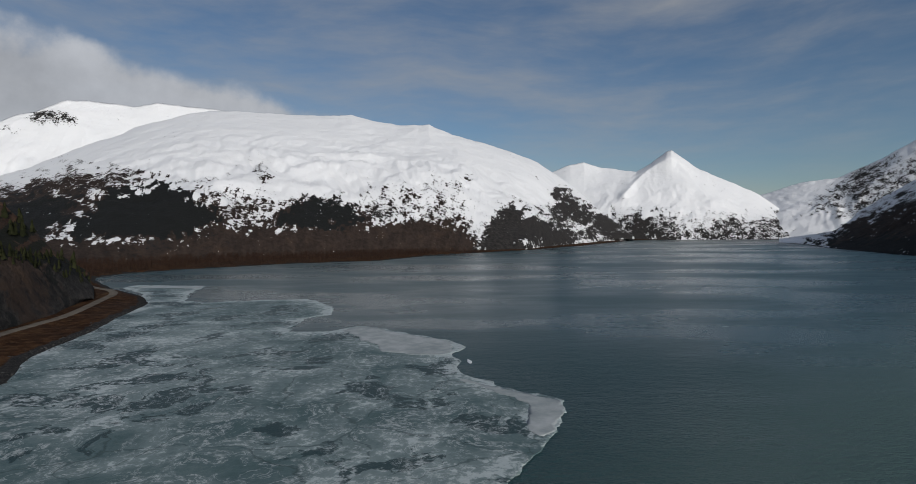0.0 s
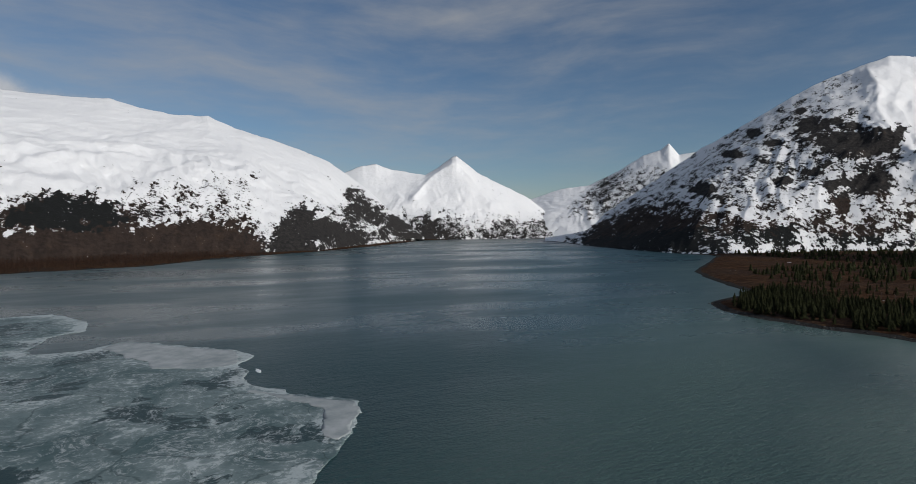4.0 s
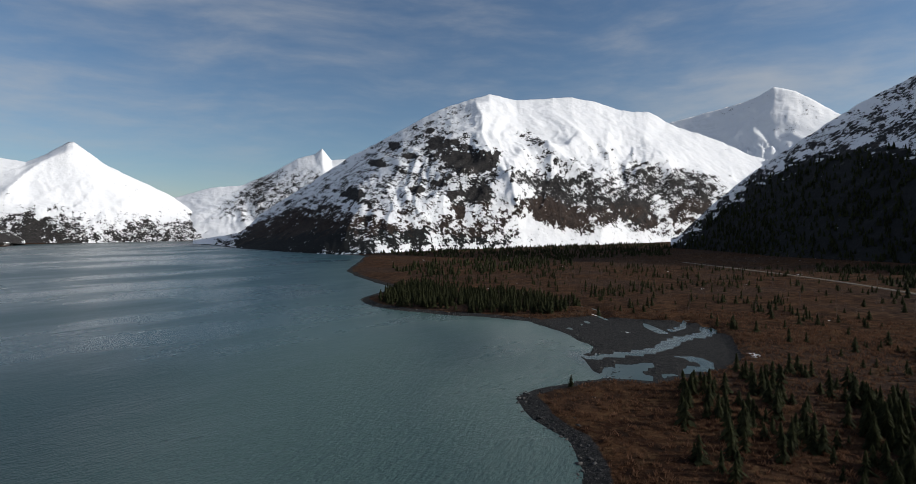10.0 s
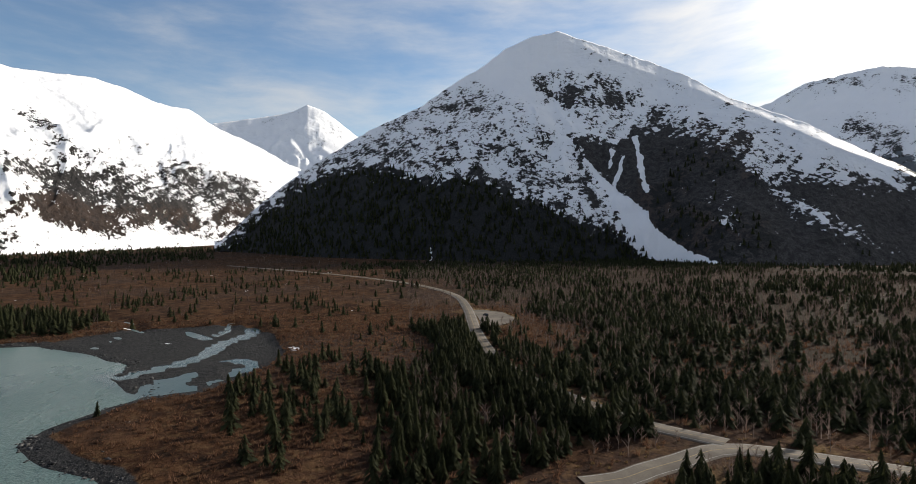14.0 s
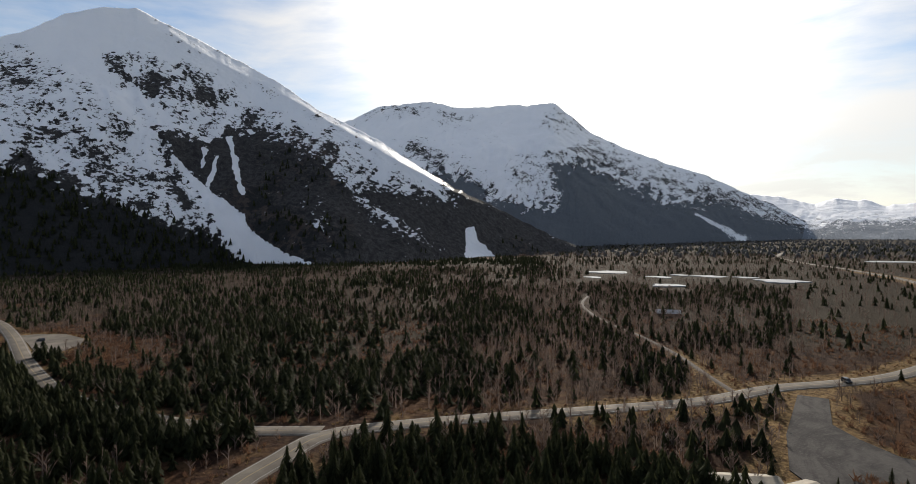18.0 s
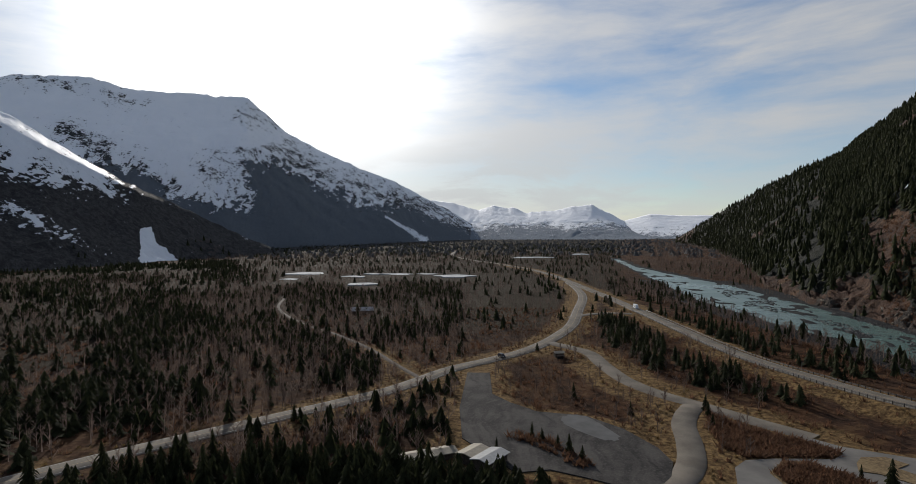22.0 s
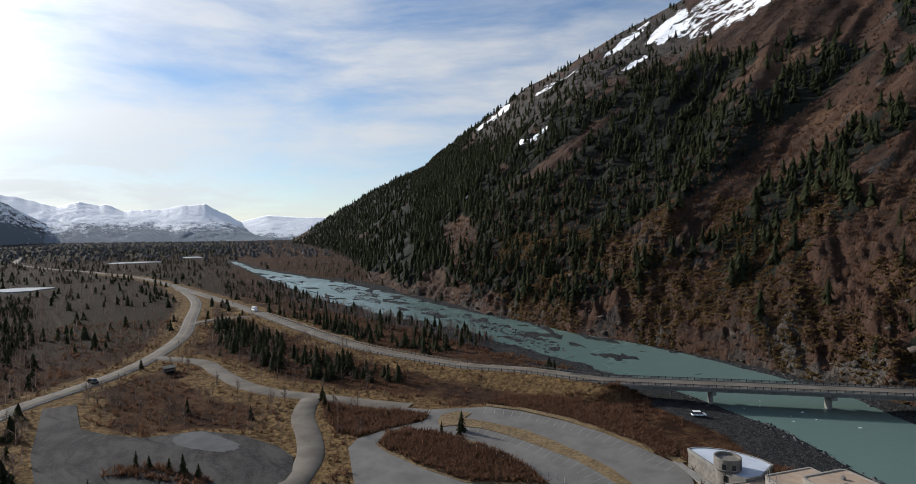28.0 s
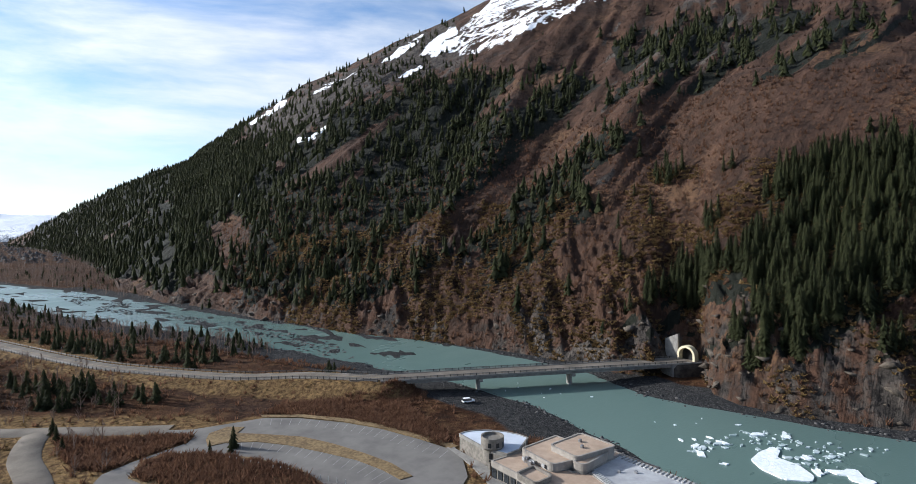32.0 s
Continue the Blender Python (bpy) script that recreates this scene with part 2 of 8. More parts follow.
def slope_build(rock_a, rock_b, shrub_a, shrub_b, wood, ochre=0.15, relief=22.0):
    def build(t, p):
        v = pos(t)
        uv = t.n("ShaderNodeUVMap").outputs[0]
        streak = t.noise(t.vmul(uv, (1.0, 0.55, 1.0)), 0.026, 8, 0.66)
        fine = t.noise(v, 0.10, 7, 0.7)
        mid = t.noise(v, 0.020, 6, 0.62)
        big = t.noise(v, 0.010, 5, 0.55)
        f = t.m("ADD", t.m("MULTIPLY", streak, 0.5), t.m("MULTIPLY", fine, 0.5))
        dev = t.m("SUBTRACT", f, 0.5)
        rock = t.mix(t.step(fine, 0.35, 0.65), rock_a, rock_b)
        shrub = t.mix(t.step(f, 0.40, 0.60), shrub_a, shrub_b)
        # dark flecks paint small shadows into the brush and rock colours
        fleck = t.noise(v, 0.55, 5, 0.7)
        shrub = t.mix(t.m("MULTIPLY", t.step(fleck, 0.54, 0.68), 0.5), shrub, tuple(c * 0.35 for c in shrub_a))
        shrub = t.mix(t.m("MULTIPLY", t.step(t.m("ADD", t.m("MULTIPLY", mid, 0.6), t.m("MULTIPLY", fleck, 0.4)), 0.52, 0.62), ochre), shrub, (0.150, 0.085, 0.044))
        rock = t.mix(t.m("MULTIPLY", t.step(fleck, 0.5, 0.6), 0.8), rock, tuple(c * 0.4 for c in rock_a))
        col = t.mix(t.step(t.m("ADD", t.attr("shrub"), t.m("MULTIPLY", dev, 1.8)), 0.4, 0.6), rock, shrub)
        trees = t.mix(fine, tuple(c * 0.5 for c in wood), wood)
        spots = t.noise(v, 0.035, 6, 0.7)
        col = t.mix(t.step(t.m("ADD", t.attr("wood"), t.m("MULTIPLY", t.m("SUBTRACT", spots, 0.5), 1.8)), 0.45, 0.55), col, trees)
        s = t.m("ADD", t.m("ADD", t.attr("snow"), t.m("MULTIPLY", t.m("SUBTRACT", streak, 0.5), 2.0)), t.m("ADD", t.m("MULTIPLY", t.m("SUBTRACT", fine, 0.5), 3.3), t.m("MULTIPLY", t.m("SUBTRACT", mid, 0.5), 1.7)))
        snow = t.step(s, 0.46, 0.54)
        drift = t.mix(big, (0.80, 0.82, 0.85), (0.88, 0.89, 0.90))
        t.put(p, "Base Color", t.mix(snow, col, drift))
        t.put(p, "Roughness", t.m("SUBTRACT", 0.95, t.m("MULTIPLY", snow, 0.3)))
        t.put(p, "Specular IOR Level", 0.2)
        soft = t.m("SUBTRACT", 1.0, t.m("MULTIPLY", snow, 0.86))
        f = t.m("ADD", f, t.m("MULTIPLY", fleck, 0.12))
        h = t.m("ADD", t.m("MULTIPLY", t.m("MULTIPLY", f, soft), relief), t.m("MULTIPLY", big, 16.0))
        t.put(p, "Normal", t.bump(h, 1.0, 0.8))
    return build


def leaf_build(a, b, thin=0.4):
    def build(t, p):
        v = pos(t)
        n = t.noise(v, 2.2, 4, 0.7)
        isl = t.n("ShaderNodeNewGeometry").outputs["Random Per Island"]
        stand = t.noise(v, 0.02, 3)
        f = t.m("ADD", t.m("MULTIPLY", n, 0.5), t.m("ADD", t.m("MULTIPLY", isl, 0.25), t.m("MULTIPLY", stand, 0.35)))
        tone = t.mix(t.step(f, 0.3, 0.75), a, b)
        t.put(p, "Base Color", tone)
        t.put(p, "Normal", t.bump(n, 0.3))
        t.put(p, "Roughness", 0.85)
        t.put(p, "Specular IOR Level", 0.1)
        glow = t.n("ShaderNodeBsdfTranslucent", Color=tone)
        return t.n("ShaderNodeMixShader", i0=thin, i1=p.outputs[0], i2=glow.outputs[0]).outputs[0]
    return build


def ice_build(t, p):
    v = pos(t)
    warp = t.n("ShaderNodeVectorMath", operation="ADD", i0=v, i1=t.vmul(t.n("ShaderNodeTexNoise", Vector=v, Scale=0.03, Detail=5.0).outputs[1], (34.0, 34.0, 0.0))).outputs[0]
    large = t.noise(warp, 0.011, 6, 0.6)
    patch = t.noise(warp, 0.045, 8, 0.68)
    grain = t.noise(v, 0.35, 6, 0.7)
    f = t.m("ADD", t.m("ADD", t.m("MULTIPLY", large, 0.55), t.m("MULTIPLY", patch, 0.33)), t.m("MULTIPLY", grain, 0.12))
    f = t.m("ADD", f, t.m("MULTIPLY", t.attr("rim"), 0.06))
    col = t.mix(t.step(f, 0.40, 0.60), (0.060, 0.108, 0.113), (0.235, 0.295, 0.298))
    # meltwater pools and leads
    pool = t.m("ADD", t.noise(warp, 0.030, 8, 0.62), t.m("MULTIPLY", t.m("SUBTRACT", large, 0.5), 0.35))
    col = t.mix(t.m("MULTIPLY", t.step(pool, 0.548, 0.566), 0.9), col, (0.018, 0.045, 0.050))
    for size, width, amount in ((0.018, 0.012, 0.8), (0.055, 0.016, 0.6)):
        vein = t.m("ABSOLUTE", t.m("SUBTRACT", t.noise(warp, size, 7, 0.7), 0.5))
        line = t.m("SUBTRACT", 1.0, t.step(vein, 0.0, width))
        col = t.mix(t.m("MULTIPLY", t.m("MULTIPLY", line, amount), t.step(grain, 0.36, 0.60)), col, (0.50, 0.54, 0.545))
    crack = t.n("ShaderNodeTexVoronoi", Vector=warp, Scale=0.022, feature="DISTANCE_TO_EDGE").outputs[0]
    col = t.mix(t.m("MULTIPLY", t.m("SUBTRACT", 1.0, t.step(crack, 0.0, 0.010)), 0.6), col, (0.022, 0.048, 0.052))
    crust = t.step(t.m("ADD", t.m("ADD", t.m("MULTIPLY", patch, 0.5), t.m("MULTIPLY", grain, 0.5)), t.m("ADD", t.m("MULTIPLY", t.attr("rim"), 0.10), t.m("MULTIPLY", t.m("SUBTRACT", large, 0.5), 0.3))), 0.54, 0.61)
    col = t.mix(t.m("MULTIPLY", crust, 0.75), col, (0.50, 0.56, 0.57))
    t.put(p, "Base Color", col)
    t.put(p, "Roughness", 0.5)
    t.put(p, "IOR", 1.31)
    t.put(p, "Specular IOR Level", 0.3)
    t.put(p, "Normal", t.bump(t.m("ADD", patch, t.m("MULTIPLY", grain, 0.5)), 0.4))


def asphalt_build(t, p):
    v = pos(t)
    n = t.noise(v, 0.12, 6, 0.6)
    g = t.noise(v, 3.0, 3)
    f = t.m("ADD", t.m("MULTIPLY", n, 0.7), t.m("MULTIPLY", g, 0.3))
    t.put(p, "Base Color", t.mix(t.step(f, 0.35, 0.65), (0.100, 0.086, 0.070), (0.168, 0.146, 0.119)))
    t.put(p, "Roughness", 0.95)
    t.put(p, "Specular IOR Level", 0.15)
    t.put(p, "Normal", t.bump(g, 0.03))


def yard_build(t, p):
    v = pos(t)
    w = t.n("ShaderNodeVectorMath", operation="ADD", i0=v, i1=t.vmul(t.n("ShaderNodeTexNoise", Vector=v, Scale=0.03, Detail=3.0).outputs[1], (26.0, 26.0, 0.0))).outputs[0]
    track = t.noise(t.vmul(w, (1.0, 0.12, 1.0)), 0.35, 5, 0.6)
    n = t.noise(v, 0.10, 6, 0.62)
    g = t.noise(v, 1.4, 4, 0.65)
    col = t.mix(t.step(t.m("ADD", t.m("MULTIPLY", track, 0.5), t.m("MULTIPLY", n, 0.5)), 0.40, 0.60), (0.020, 0.0185, 0.018), (0.058, 0.053, 0.049))
    col = t.mix(t.m("MULTIPLY", t.step(g, 0.52, 0.68), 0.5), col, (0.082, 0.076, 0.070))
    wet = t.step(t.noise(v, 0.09, 4, 0.5), 0.70, 0.73)
    t.put(p, "Base Color", t.mix(wet, col, (0.03, 0.033, 0.036)))
    t.put(p, "Roughness", t.m("SUBTRACT", 0.95, t.m("MULTIPLY", wet, 0.62)))
    t.put(p, "Specular IOR Level", t.m("ADD", 0.12, t.m("MULTIPLY", wet, 0.38)))
    t.put(p, "Normal", t.bump(g, t.m("SUBTRACT", 0.10, t.m("MULTIPLY", wet, 0.099))))


MAT_GROUND = material("heath_and_gravel", ground_build)
MAT_WATER = material("glacial_water", water_build)
MAT_ICE = material("thin_lake_ice", ice_build)
MAT_ASPHALT = material("worn_asphalt", asphalt_build)
MAT_GRAVELLOT = material("rutted_gravel", yard_build)
MAT_TRACK = simple("packed_dirt", (0.046, 0.036, 0.028), (0.090, 0.071, 0.055), 0.3, 0.95, 0.05)
MAT_LOT = simple("dark_car_park_asphalt", (0.104, 0.097, 0.089), (0.168, 0.157, 0.142), 0.16, 0.9, 0.02)
MAT_SNOWY = material("alpine_slope", slope_build((0.020, 0.0195, 0.020), (0.062, 0.057, 0.054), (0.026, 0.019, 0.016), (0.058, 0.041, 0.033), (0.019, 0.021, 0.021)))
# lighter copy of the alpine tones; sun glare and haze painted in
MAT_STEEP = material("haze_lifted_steep_slope", slope_build((0.036, 0.035, 0.036), (0.092, 0.088, 0.086), (0.044, 0.036, 0.034), (0.088, 0.070, 0.063), (0.036, 0.038, 0.038)))
# forest tone carries a painted blue-grey air haze, well above real needles
MAT_HAZE_SLOPE = material("haze_blue_forest_slope", slope_build((0.040, 0.042, 0.046), (0.095, 0.092, 0.090), (0.080, 0.078, 0.078), (0.130, 0.124, 0.120), (0.175, 0.197, 0.220)))
# farthest ranges: distance haze is put into these pale blue slope colours
MAT_FAR_HAZE = material("haze_paled_far_slope", slope_build((0.10, 0.105, 0.11), (0.16, 0.16, 0.165), (0.11, 0.11, 0.115), (0.16, 0.165, 0.17), (0.260, 0.300, 0.345)))
MAT_BROWN = material("brushy_slope", slope_build((0.030, 0.026, 0.0225), (0.104, 0.088, 0.074), (0.027, 0.0150, 0.0095), (0.072, 0.0385, 0.024), (0.014, 0.016, 0.010), 0.65, 13.0))
MAT_SPRUCE = material("spruce_needles", leaf_build((0.014, 0.0175, 0.0085), (0.052, 0.057, 0.025), 0.42))
MAT_BARE = material("bare_branches", leaf_build((0.078, 0.058, 0.049), (0.170, 0.128, 0.108), 0.45))
# paler and greyer than the near woods: haze put into the colour
MAT_FARWOOD = material("haze_greyed_woodland", leaf_build((0.075, 0.078, 0.080), (0.145, 0.142, 0.140)))
MAT_ALDER = material("alder_brush", leaf_build((0.070, 0.037, 0.023), (0.180, 0.098, 0.059), 0.45))
MAT_REDWOOD = material("dull_red_branches", leaf_build((0.032, 0.019, 0.014), (0.078, 0.047, 0.034)))
MAT_STRAW = material("dry_grass", leaf_build((0.095, 0.060, 0.027), (0.245, 0.165, 0.074)))
MAT_BARK = simple("spruce_bark", (0.05, 0.035, 0.025), (0.12, 0.09, 0.07), 2.0, 0.95)
MAT_CONCRETE = simple("weathered_concrete", (0.15, 0.142, 0.127), (0.26, 0.248, 0.225), 0.6, 0.9, 0.03)
MAT_ROOFTAN = simple("tan_roof_gravel", (0.28, 0.205, 0.148), (0.40, 0.305, 0.225), 0.5, 0.9, 0.03)
MAT_ROOFGREY = simple("grey_roof_membrane", (0.27, 0.275, 0.28), (0.40, 0.405, 0.41), 0.5, 0.8)
MAT_STEEL = simple("galvanised_steel", (0.25, 0.25, 0.25), (0.42, 0.42, 0.42), 1.5, 0.45, 0.0, 0.8)
MAT_RAIL = simple("weathered_dark_steel", (0.07, 0.066, 0.06), (0.13, 0.125, 0.115), 1.5, 0.6)
MAT_DARK = simple("dark_void", (0.01, 0.01, 0.01), (0.02, 0.02, 0.02), 1.0, 0.9)
MAT_FLOE = simple("snowy_floe_ice", (0.62, 0.68, 0.70), (0.82, 0.84, 0.85), 0.9, 0.6, 0.15)
MAT_PAINT = simple("road_paint_white", (0.24, 0.24, 0.23), (0.40, 0.40, 0.385), 2.0, 0.7)
MAT_YELLOW = simple("road_paint_yellow", (0.24, 0.17, 0.06), (0.34, 0.24, 0.09), 2.0, 0.7)
MAT_POND = simple("pond_ice", (0.22, 0.235, 0.245), (0.42, 0.435, 0.45), 0.06, 0.9)

# ---- numeric helpers ----
RNG = np.random.RandomState(7)
LATTICE = RNG.rand(256, 256)


def vnoise(x, y):
    xi, yi = np.floor(x).astype(int), np.floor(y).astype(int)
    u, v = x - xi, y - yi
    u, v = u * u * (3 - 2 * u), v * v * (3 - 2 * v)
    a, b, c, d = (LATTICE[(xi + i) % 256, (yi + j) % 256] for i, j in ((0, 0), (1, 0), (0, 1), (1, 1)))
    return (a * (1 - u) + b * u) * (1 - v) + (c * (1 - u) + d * u) * v


def fbm(x, y, octaves=5, gain=0.5):
    s, amp, tot = 0.0, 1.0, 0.0
    for k in range(octaves):
        s = s + amp * vnoise(x * 2 ** k + 17.3 * k, y * 2 ** k + 9.1 * k)
        tot += amp
        amp *= gain
    return s / tot


def ridged(x, y, octaves=5, gain=0.55):
    s, amp, tot = 0.0, 1.0, 0.0
    for k in range(octaves):
        s = s + amp * (1 - np.abs(2 * vnoise(x * 2 ** k + 31.7 * k, y * 2 ** k + 5.9 * k) - 1))
        tot += amp
        amp *= gain
    return s / tot


def smooth(x, lo, hi):
    s = np.clip((x - lo) / (hi - lo), 0, 1)
    return s * s * (3 - 2 * s)


def line_dist(x, y, pts, closed=False):
    """Distance to a polyline, and how far along it (in points) the nearest place is."""
    best, where = np.full(x.shape, 1e9), np.zeros(x.shape)
    q = list(pts) + ([pts[0]] if closed else [])
    for k in range(len(q) - 1):
        (ax, ay), (bx, by) = q[k][:2], q[k + 1][:2]
        dx, dy = bx - ax, by - ay
        s = np.clip(((x - ax) * dx + (y - ay) * dy) / (dx * dx + dy * dy + 1e-9), 0, 1)
        d = np.hypot(x - ax - s * dx, y - ay - s * dy)
        near = d < best
        best, where = np.where(near, d, best), np.where(near, k + s, where)
    return best, where


def inside(x, y, poly):
    r = np.zeros(x.shape, bool)
    for (ax, ay), (bx, by) in zip(poly, poly[1:] + poly[:1]):
        if ay != by:
            r ^= ((ay > y) != (by > y)) & (x < (bx - ax) * (y - ay) / (by - ay) + ax)
    return r


def mesh_np(name, verts, faces, mat=None, soft=False):
    me = bpy.data.meshes.new(name)
    faces = np.asarray(faces, np.int32)
    n, k = faces.shape
    me.vertices.add(len(verts))
    me.vertices.foreach_set("co", np.asarray(verts, np.float32).ravel())
    me.loops.add(n * k)
    me.loops.foreach_set("vertex_index", faces.ravel())
    me.polygons.add(n)
    me.polygons.foreach_set("loop_start", np.arange(0, n * k, k, dtype=np.int32))
    me.update(calc_edges=True)
    if soft:
        me.polygons.foreach_set("use_smooth", np.ones(n, bool))
    if mat:
        me.materials.append(mat)
    return me


def set_attr(me, name, values):
    me.attributes.new(name, "FLOAT", "POINT").data.foreach_set("value", np.asarray(values, np.float32).ravel())


def grid_faces(nu, nv, wrap=False):
    i, j = np.meshgrid(np.arange(nu if wrap else nu - 1), np.arange(nv - 1), indexing="ij")
    a, b = i * nv + j, ((i + 1) % nu) * nv + j
    return np.stack([a, b, b + 1, a + 1], -1).reshape(-1, 4)


def part(name, bm, mat, parent=None, label=""):
    me = bpy.data.meshes.new(name)
    bm.to_mesh(me)
    bm.free()
    me.materials.append(mat)
    ob = new(name, me)
    ob.parent = parent
    if label:
        tagged(ob, label)
    return ob


def box(bm, x0, x1, y0, y1, z0, z1, bevel=0.0):
    r = bmesh.ops.create_cube(bm, size=1.0, matrix=Matrix.LocRotScale(((x0 + x1) / 2, (y0 + y1) / 2, (z0 + z1) / 2), None, (x1 - x0, y1 - y0, z1 - z0)))
    if bevel:
        es = {e for v in r["verts"] for e in v.link_edges}
        bmesh.ops.bevel(bm, geom=list(es), offset=bevel, segments=1, affect="EDGES")
    return bm


# ---- plan: shore, roads and clearings, in metres from below the camera ----
SHORE = [(0, 38), (60, 40), (105, 44), (128, 52), (145, 64), (158, 81), (174, 95), (189, 92), (205, 84), (218, 72), (240, 87), (258, 94), (276, 107), (296, 131),
         (322, 165), (321, 195), (316, 230), (313, 264), (321, 301), (342, 338), (392, 360), (435, 378), (464, 430), (517, 513), (577, 595), (734, 727),
         (942, 907), (965, 1056), (1001, 1238), (1128, 1658), (1524, 2605), (1900, 3200), (1532, 3502), (1026, 3242), (497, 2187), (208, 1703)]
SHORE += [(74, 1539), (-50, 1405), (-161, 1141), (-315, 1054), (-455, 892), (-492, 822), (-489, 749), (-462, 703), (-357, 580), (-298, 525), (-261, 468), (-236, 376),
          (-217, 315), (-209, 273), (-181, 218), (-190, 150), (-200, 80), (-203, 2), (-198, -21), (-198, -54), (-200, -75), (-208, -90), (-221, -112), (-222, -139),
          (-225, -184), (-223, -245), (-212, -292), (-206, -357), (-202, -404), (-204, -486), (-199, -573), (-196, -648), (-173, -771), (-146, -962), (-146, -1248)]
SHORE += [(-132, -1248), (-127, -667), (-125, -533), (-129, -482), (-140, -402), (-152, -343), (-163, -287), (-163, -247), (-166, -210), (-168, -178), (-170, -150),
          (-167, -117), (-165, -103), (-158, -88), (-151, -74), (-148, -64), (-143, -54), (-137, -39), (-110, -8), (-60, 24)]
CREEK = [(345, 60), (358, 65), (338, 60), (309, 72), (290, 72), (273, 75), (260, 85), (247, 95)]
RILLS = [[(393, 146), (370, 138), (352, 123)], [(302, 138), (318, 130), (337, 132)], [(353, 102), (326, 83), (345, 78), (379, 81)], [(405, 165), (393, 146)]]
POOL = [(240, 86), (252, 70), (274, 64), (279, 57), (270, 44), (250, 40), (239, 49), (220, 58), (213, 71), (221, 84)]
MUD = [(329, 163), (359, 136), (361, 100), (370, 75), (328, 46), (275, 34), (250, 38), (229, 47), (211, 58), (218, 86), (247, 104), (272, 99), (280, 110)]
ROAD_A = [(117, -50, 3), (118, -60, 3), (121, -67, 3), (125, -79, 3), (129, -90, 3), (128, -100, 3), (122, -110, 3), (112, -124, 3), (101, -138, 3), (78, -166, 3), (56, -195, 3), (41, -226, 3), (26, -246, 3),
          (14, -263, 3), (4, -284, 3), (-6, -315, 3), (-14, -351, 3), (-20, -409, 3), (-28, -491, 3), (-27, -560, 3), (-20, -640, 3)]
ROAD_B = [(-235, -71, 6.5), (-215, -86, 6.5), (-193, -104, 6.5), (-174, -123, 6.5), (-151, -146, 6.4), (-127, -178, 5.5), (-112, -199, 4.6), (-99, -229, 4), (-88, -261, 3.5), (-81, -296, 3.2), (-73, -349, 3),
          (-63, -413, 3), (-51, -489, 3), (-35, -576, 3), (-18, -667, 3), (-2, -744, 3), (24, -831, 3), (55, -909, 3), (100, -1010, 3), (153, -1109, 3), (234, -1333, 3), (275, -1619, 3)]
ROAD_C = [(2, -290, 3), (-7, -281, 3), (-18, -267, 3), (-23, -242, 3), (-29, -219, 3), (-38, -203, 3), (-51, -189, 3), (-63, -175, 3), (-72, -166, 3)]
ROAD_D = [(-47, -192, 3), (-43, -184, 3), (-39, -172, 3), (-37, -156, 3), (-34, -142, 3), (-29, -132, 3), (-20, -118, 3)]
ROAD_F = [(133, -97, 3), (154, -81, 3), (190, -68, 3), (233, -60, 3), (262, -61, 3), (311, -66, 3), (402, -79, 3), (478, -84, 3), (549, -72, 3), (628, -40, 3), (761, 44, 3), (963, 210, 3)]
ROAD_G = [(50, -211, 3), (66, -232, 3), (88, -262, 3), (118, -295, 3), (143, -317, 3), (172, -349, 3), (205, -396, 3), (228, -451, 3)]
ROAD_H = [(-225, 200, 3), (-245, 260, 3), (-260, 314, 3), (-266, 348, 3), (-275, 392, 3), (-308, 480, 3), (-325, 522, 3), (-350, 556, 3), (-400, 600, 3), (-470, 690, 3)]
LINK = [(-13, -374, 3), (-25, -390, 3), (-40, -399, 3), (-56, -398, 3)]
SPUR = [(30, -226, 3), (27, -210, 3), (24, -190, 3), (22, -165, 3), (20, -145, 3)]
ROAD_BL = [(-140, -149, 6.5)] + ROAD_B[5:]
ROADS = [("road", ROAD_A, 7.6), ("road", ROAD_BL, 8.6), ("road", ROAD_C, 6.6), ("road", ROAD_D, 6.6), ("road", ROAD_F, 7.2), ("forest_track", ROAD_G, 2.0),
         ("road", ROAD_H, 6.5), ("road", LINK, 6.0)]
GRAVEL = [(33, -222), (24, -223), (20, -194), (13, -185), (4, -177), (-11, -175), (-21, -165), (-28, -152), (-30, -143), (-27, -131), (-17, -127), (-8, -131), (0, -134), (8, -131), (15, -140), (24, -151), (29, -177)]
PONDS = ((338, -735, 26, 30), (250, -690, 16, 12), (205, -735, 22, 12), (122, -712, 26, 18), (206, -590, 17, 13), (40, -1250, 44, 30), (-75, -1440, 20, 44), (315, -640, 11, 11), (240, -735, 12, 9), (165, -742, 14, 8))
LOT = [(-68, -168), (-76, -160), (-86, -156), (-94, -153), (-101, -144), (-107, -130), (-110, -118), (-111, -104), (-111, -94), (-110, -88), (-101, -79), (-94, -76), (-60, -95), (-38, -118), (-44, -142), (-48, -147), (-55, -149), (-62, -150), (-70, -151), (-74, -155)]
BED = [(-51, -140), (-57, -148), (-63, -148), (-71, -138), (-76, -127), (-79, -112), (-77, -98), (-61, -109), (-56, -120), (-52, -133)]
PULLOUT = [(318, -69.5), (338, -75), (362, -78), (392, -79.5), (390, -88), (376, -99), (352, -101), (334, -94), (322, -82)]
VCPAD = [(-98, -92), (-122, -93), (-127, -50), (-122, -28), (-98, -40), (-95, -75)]


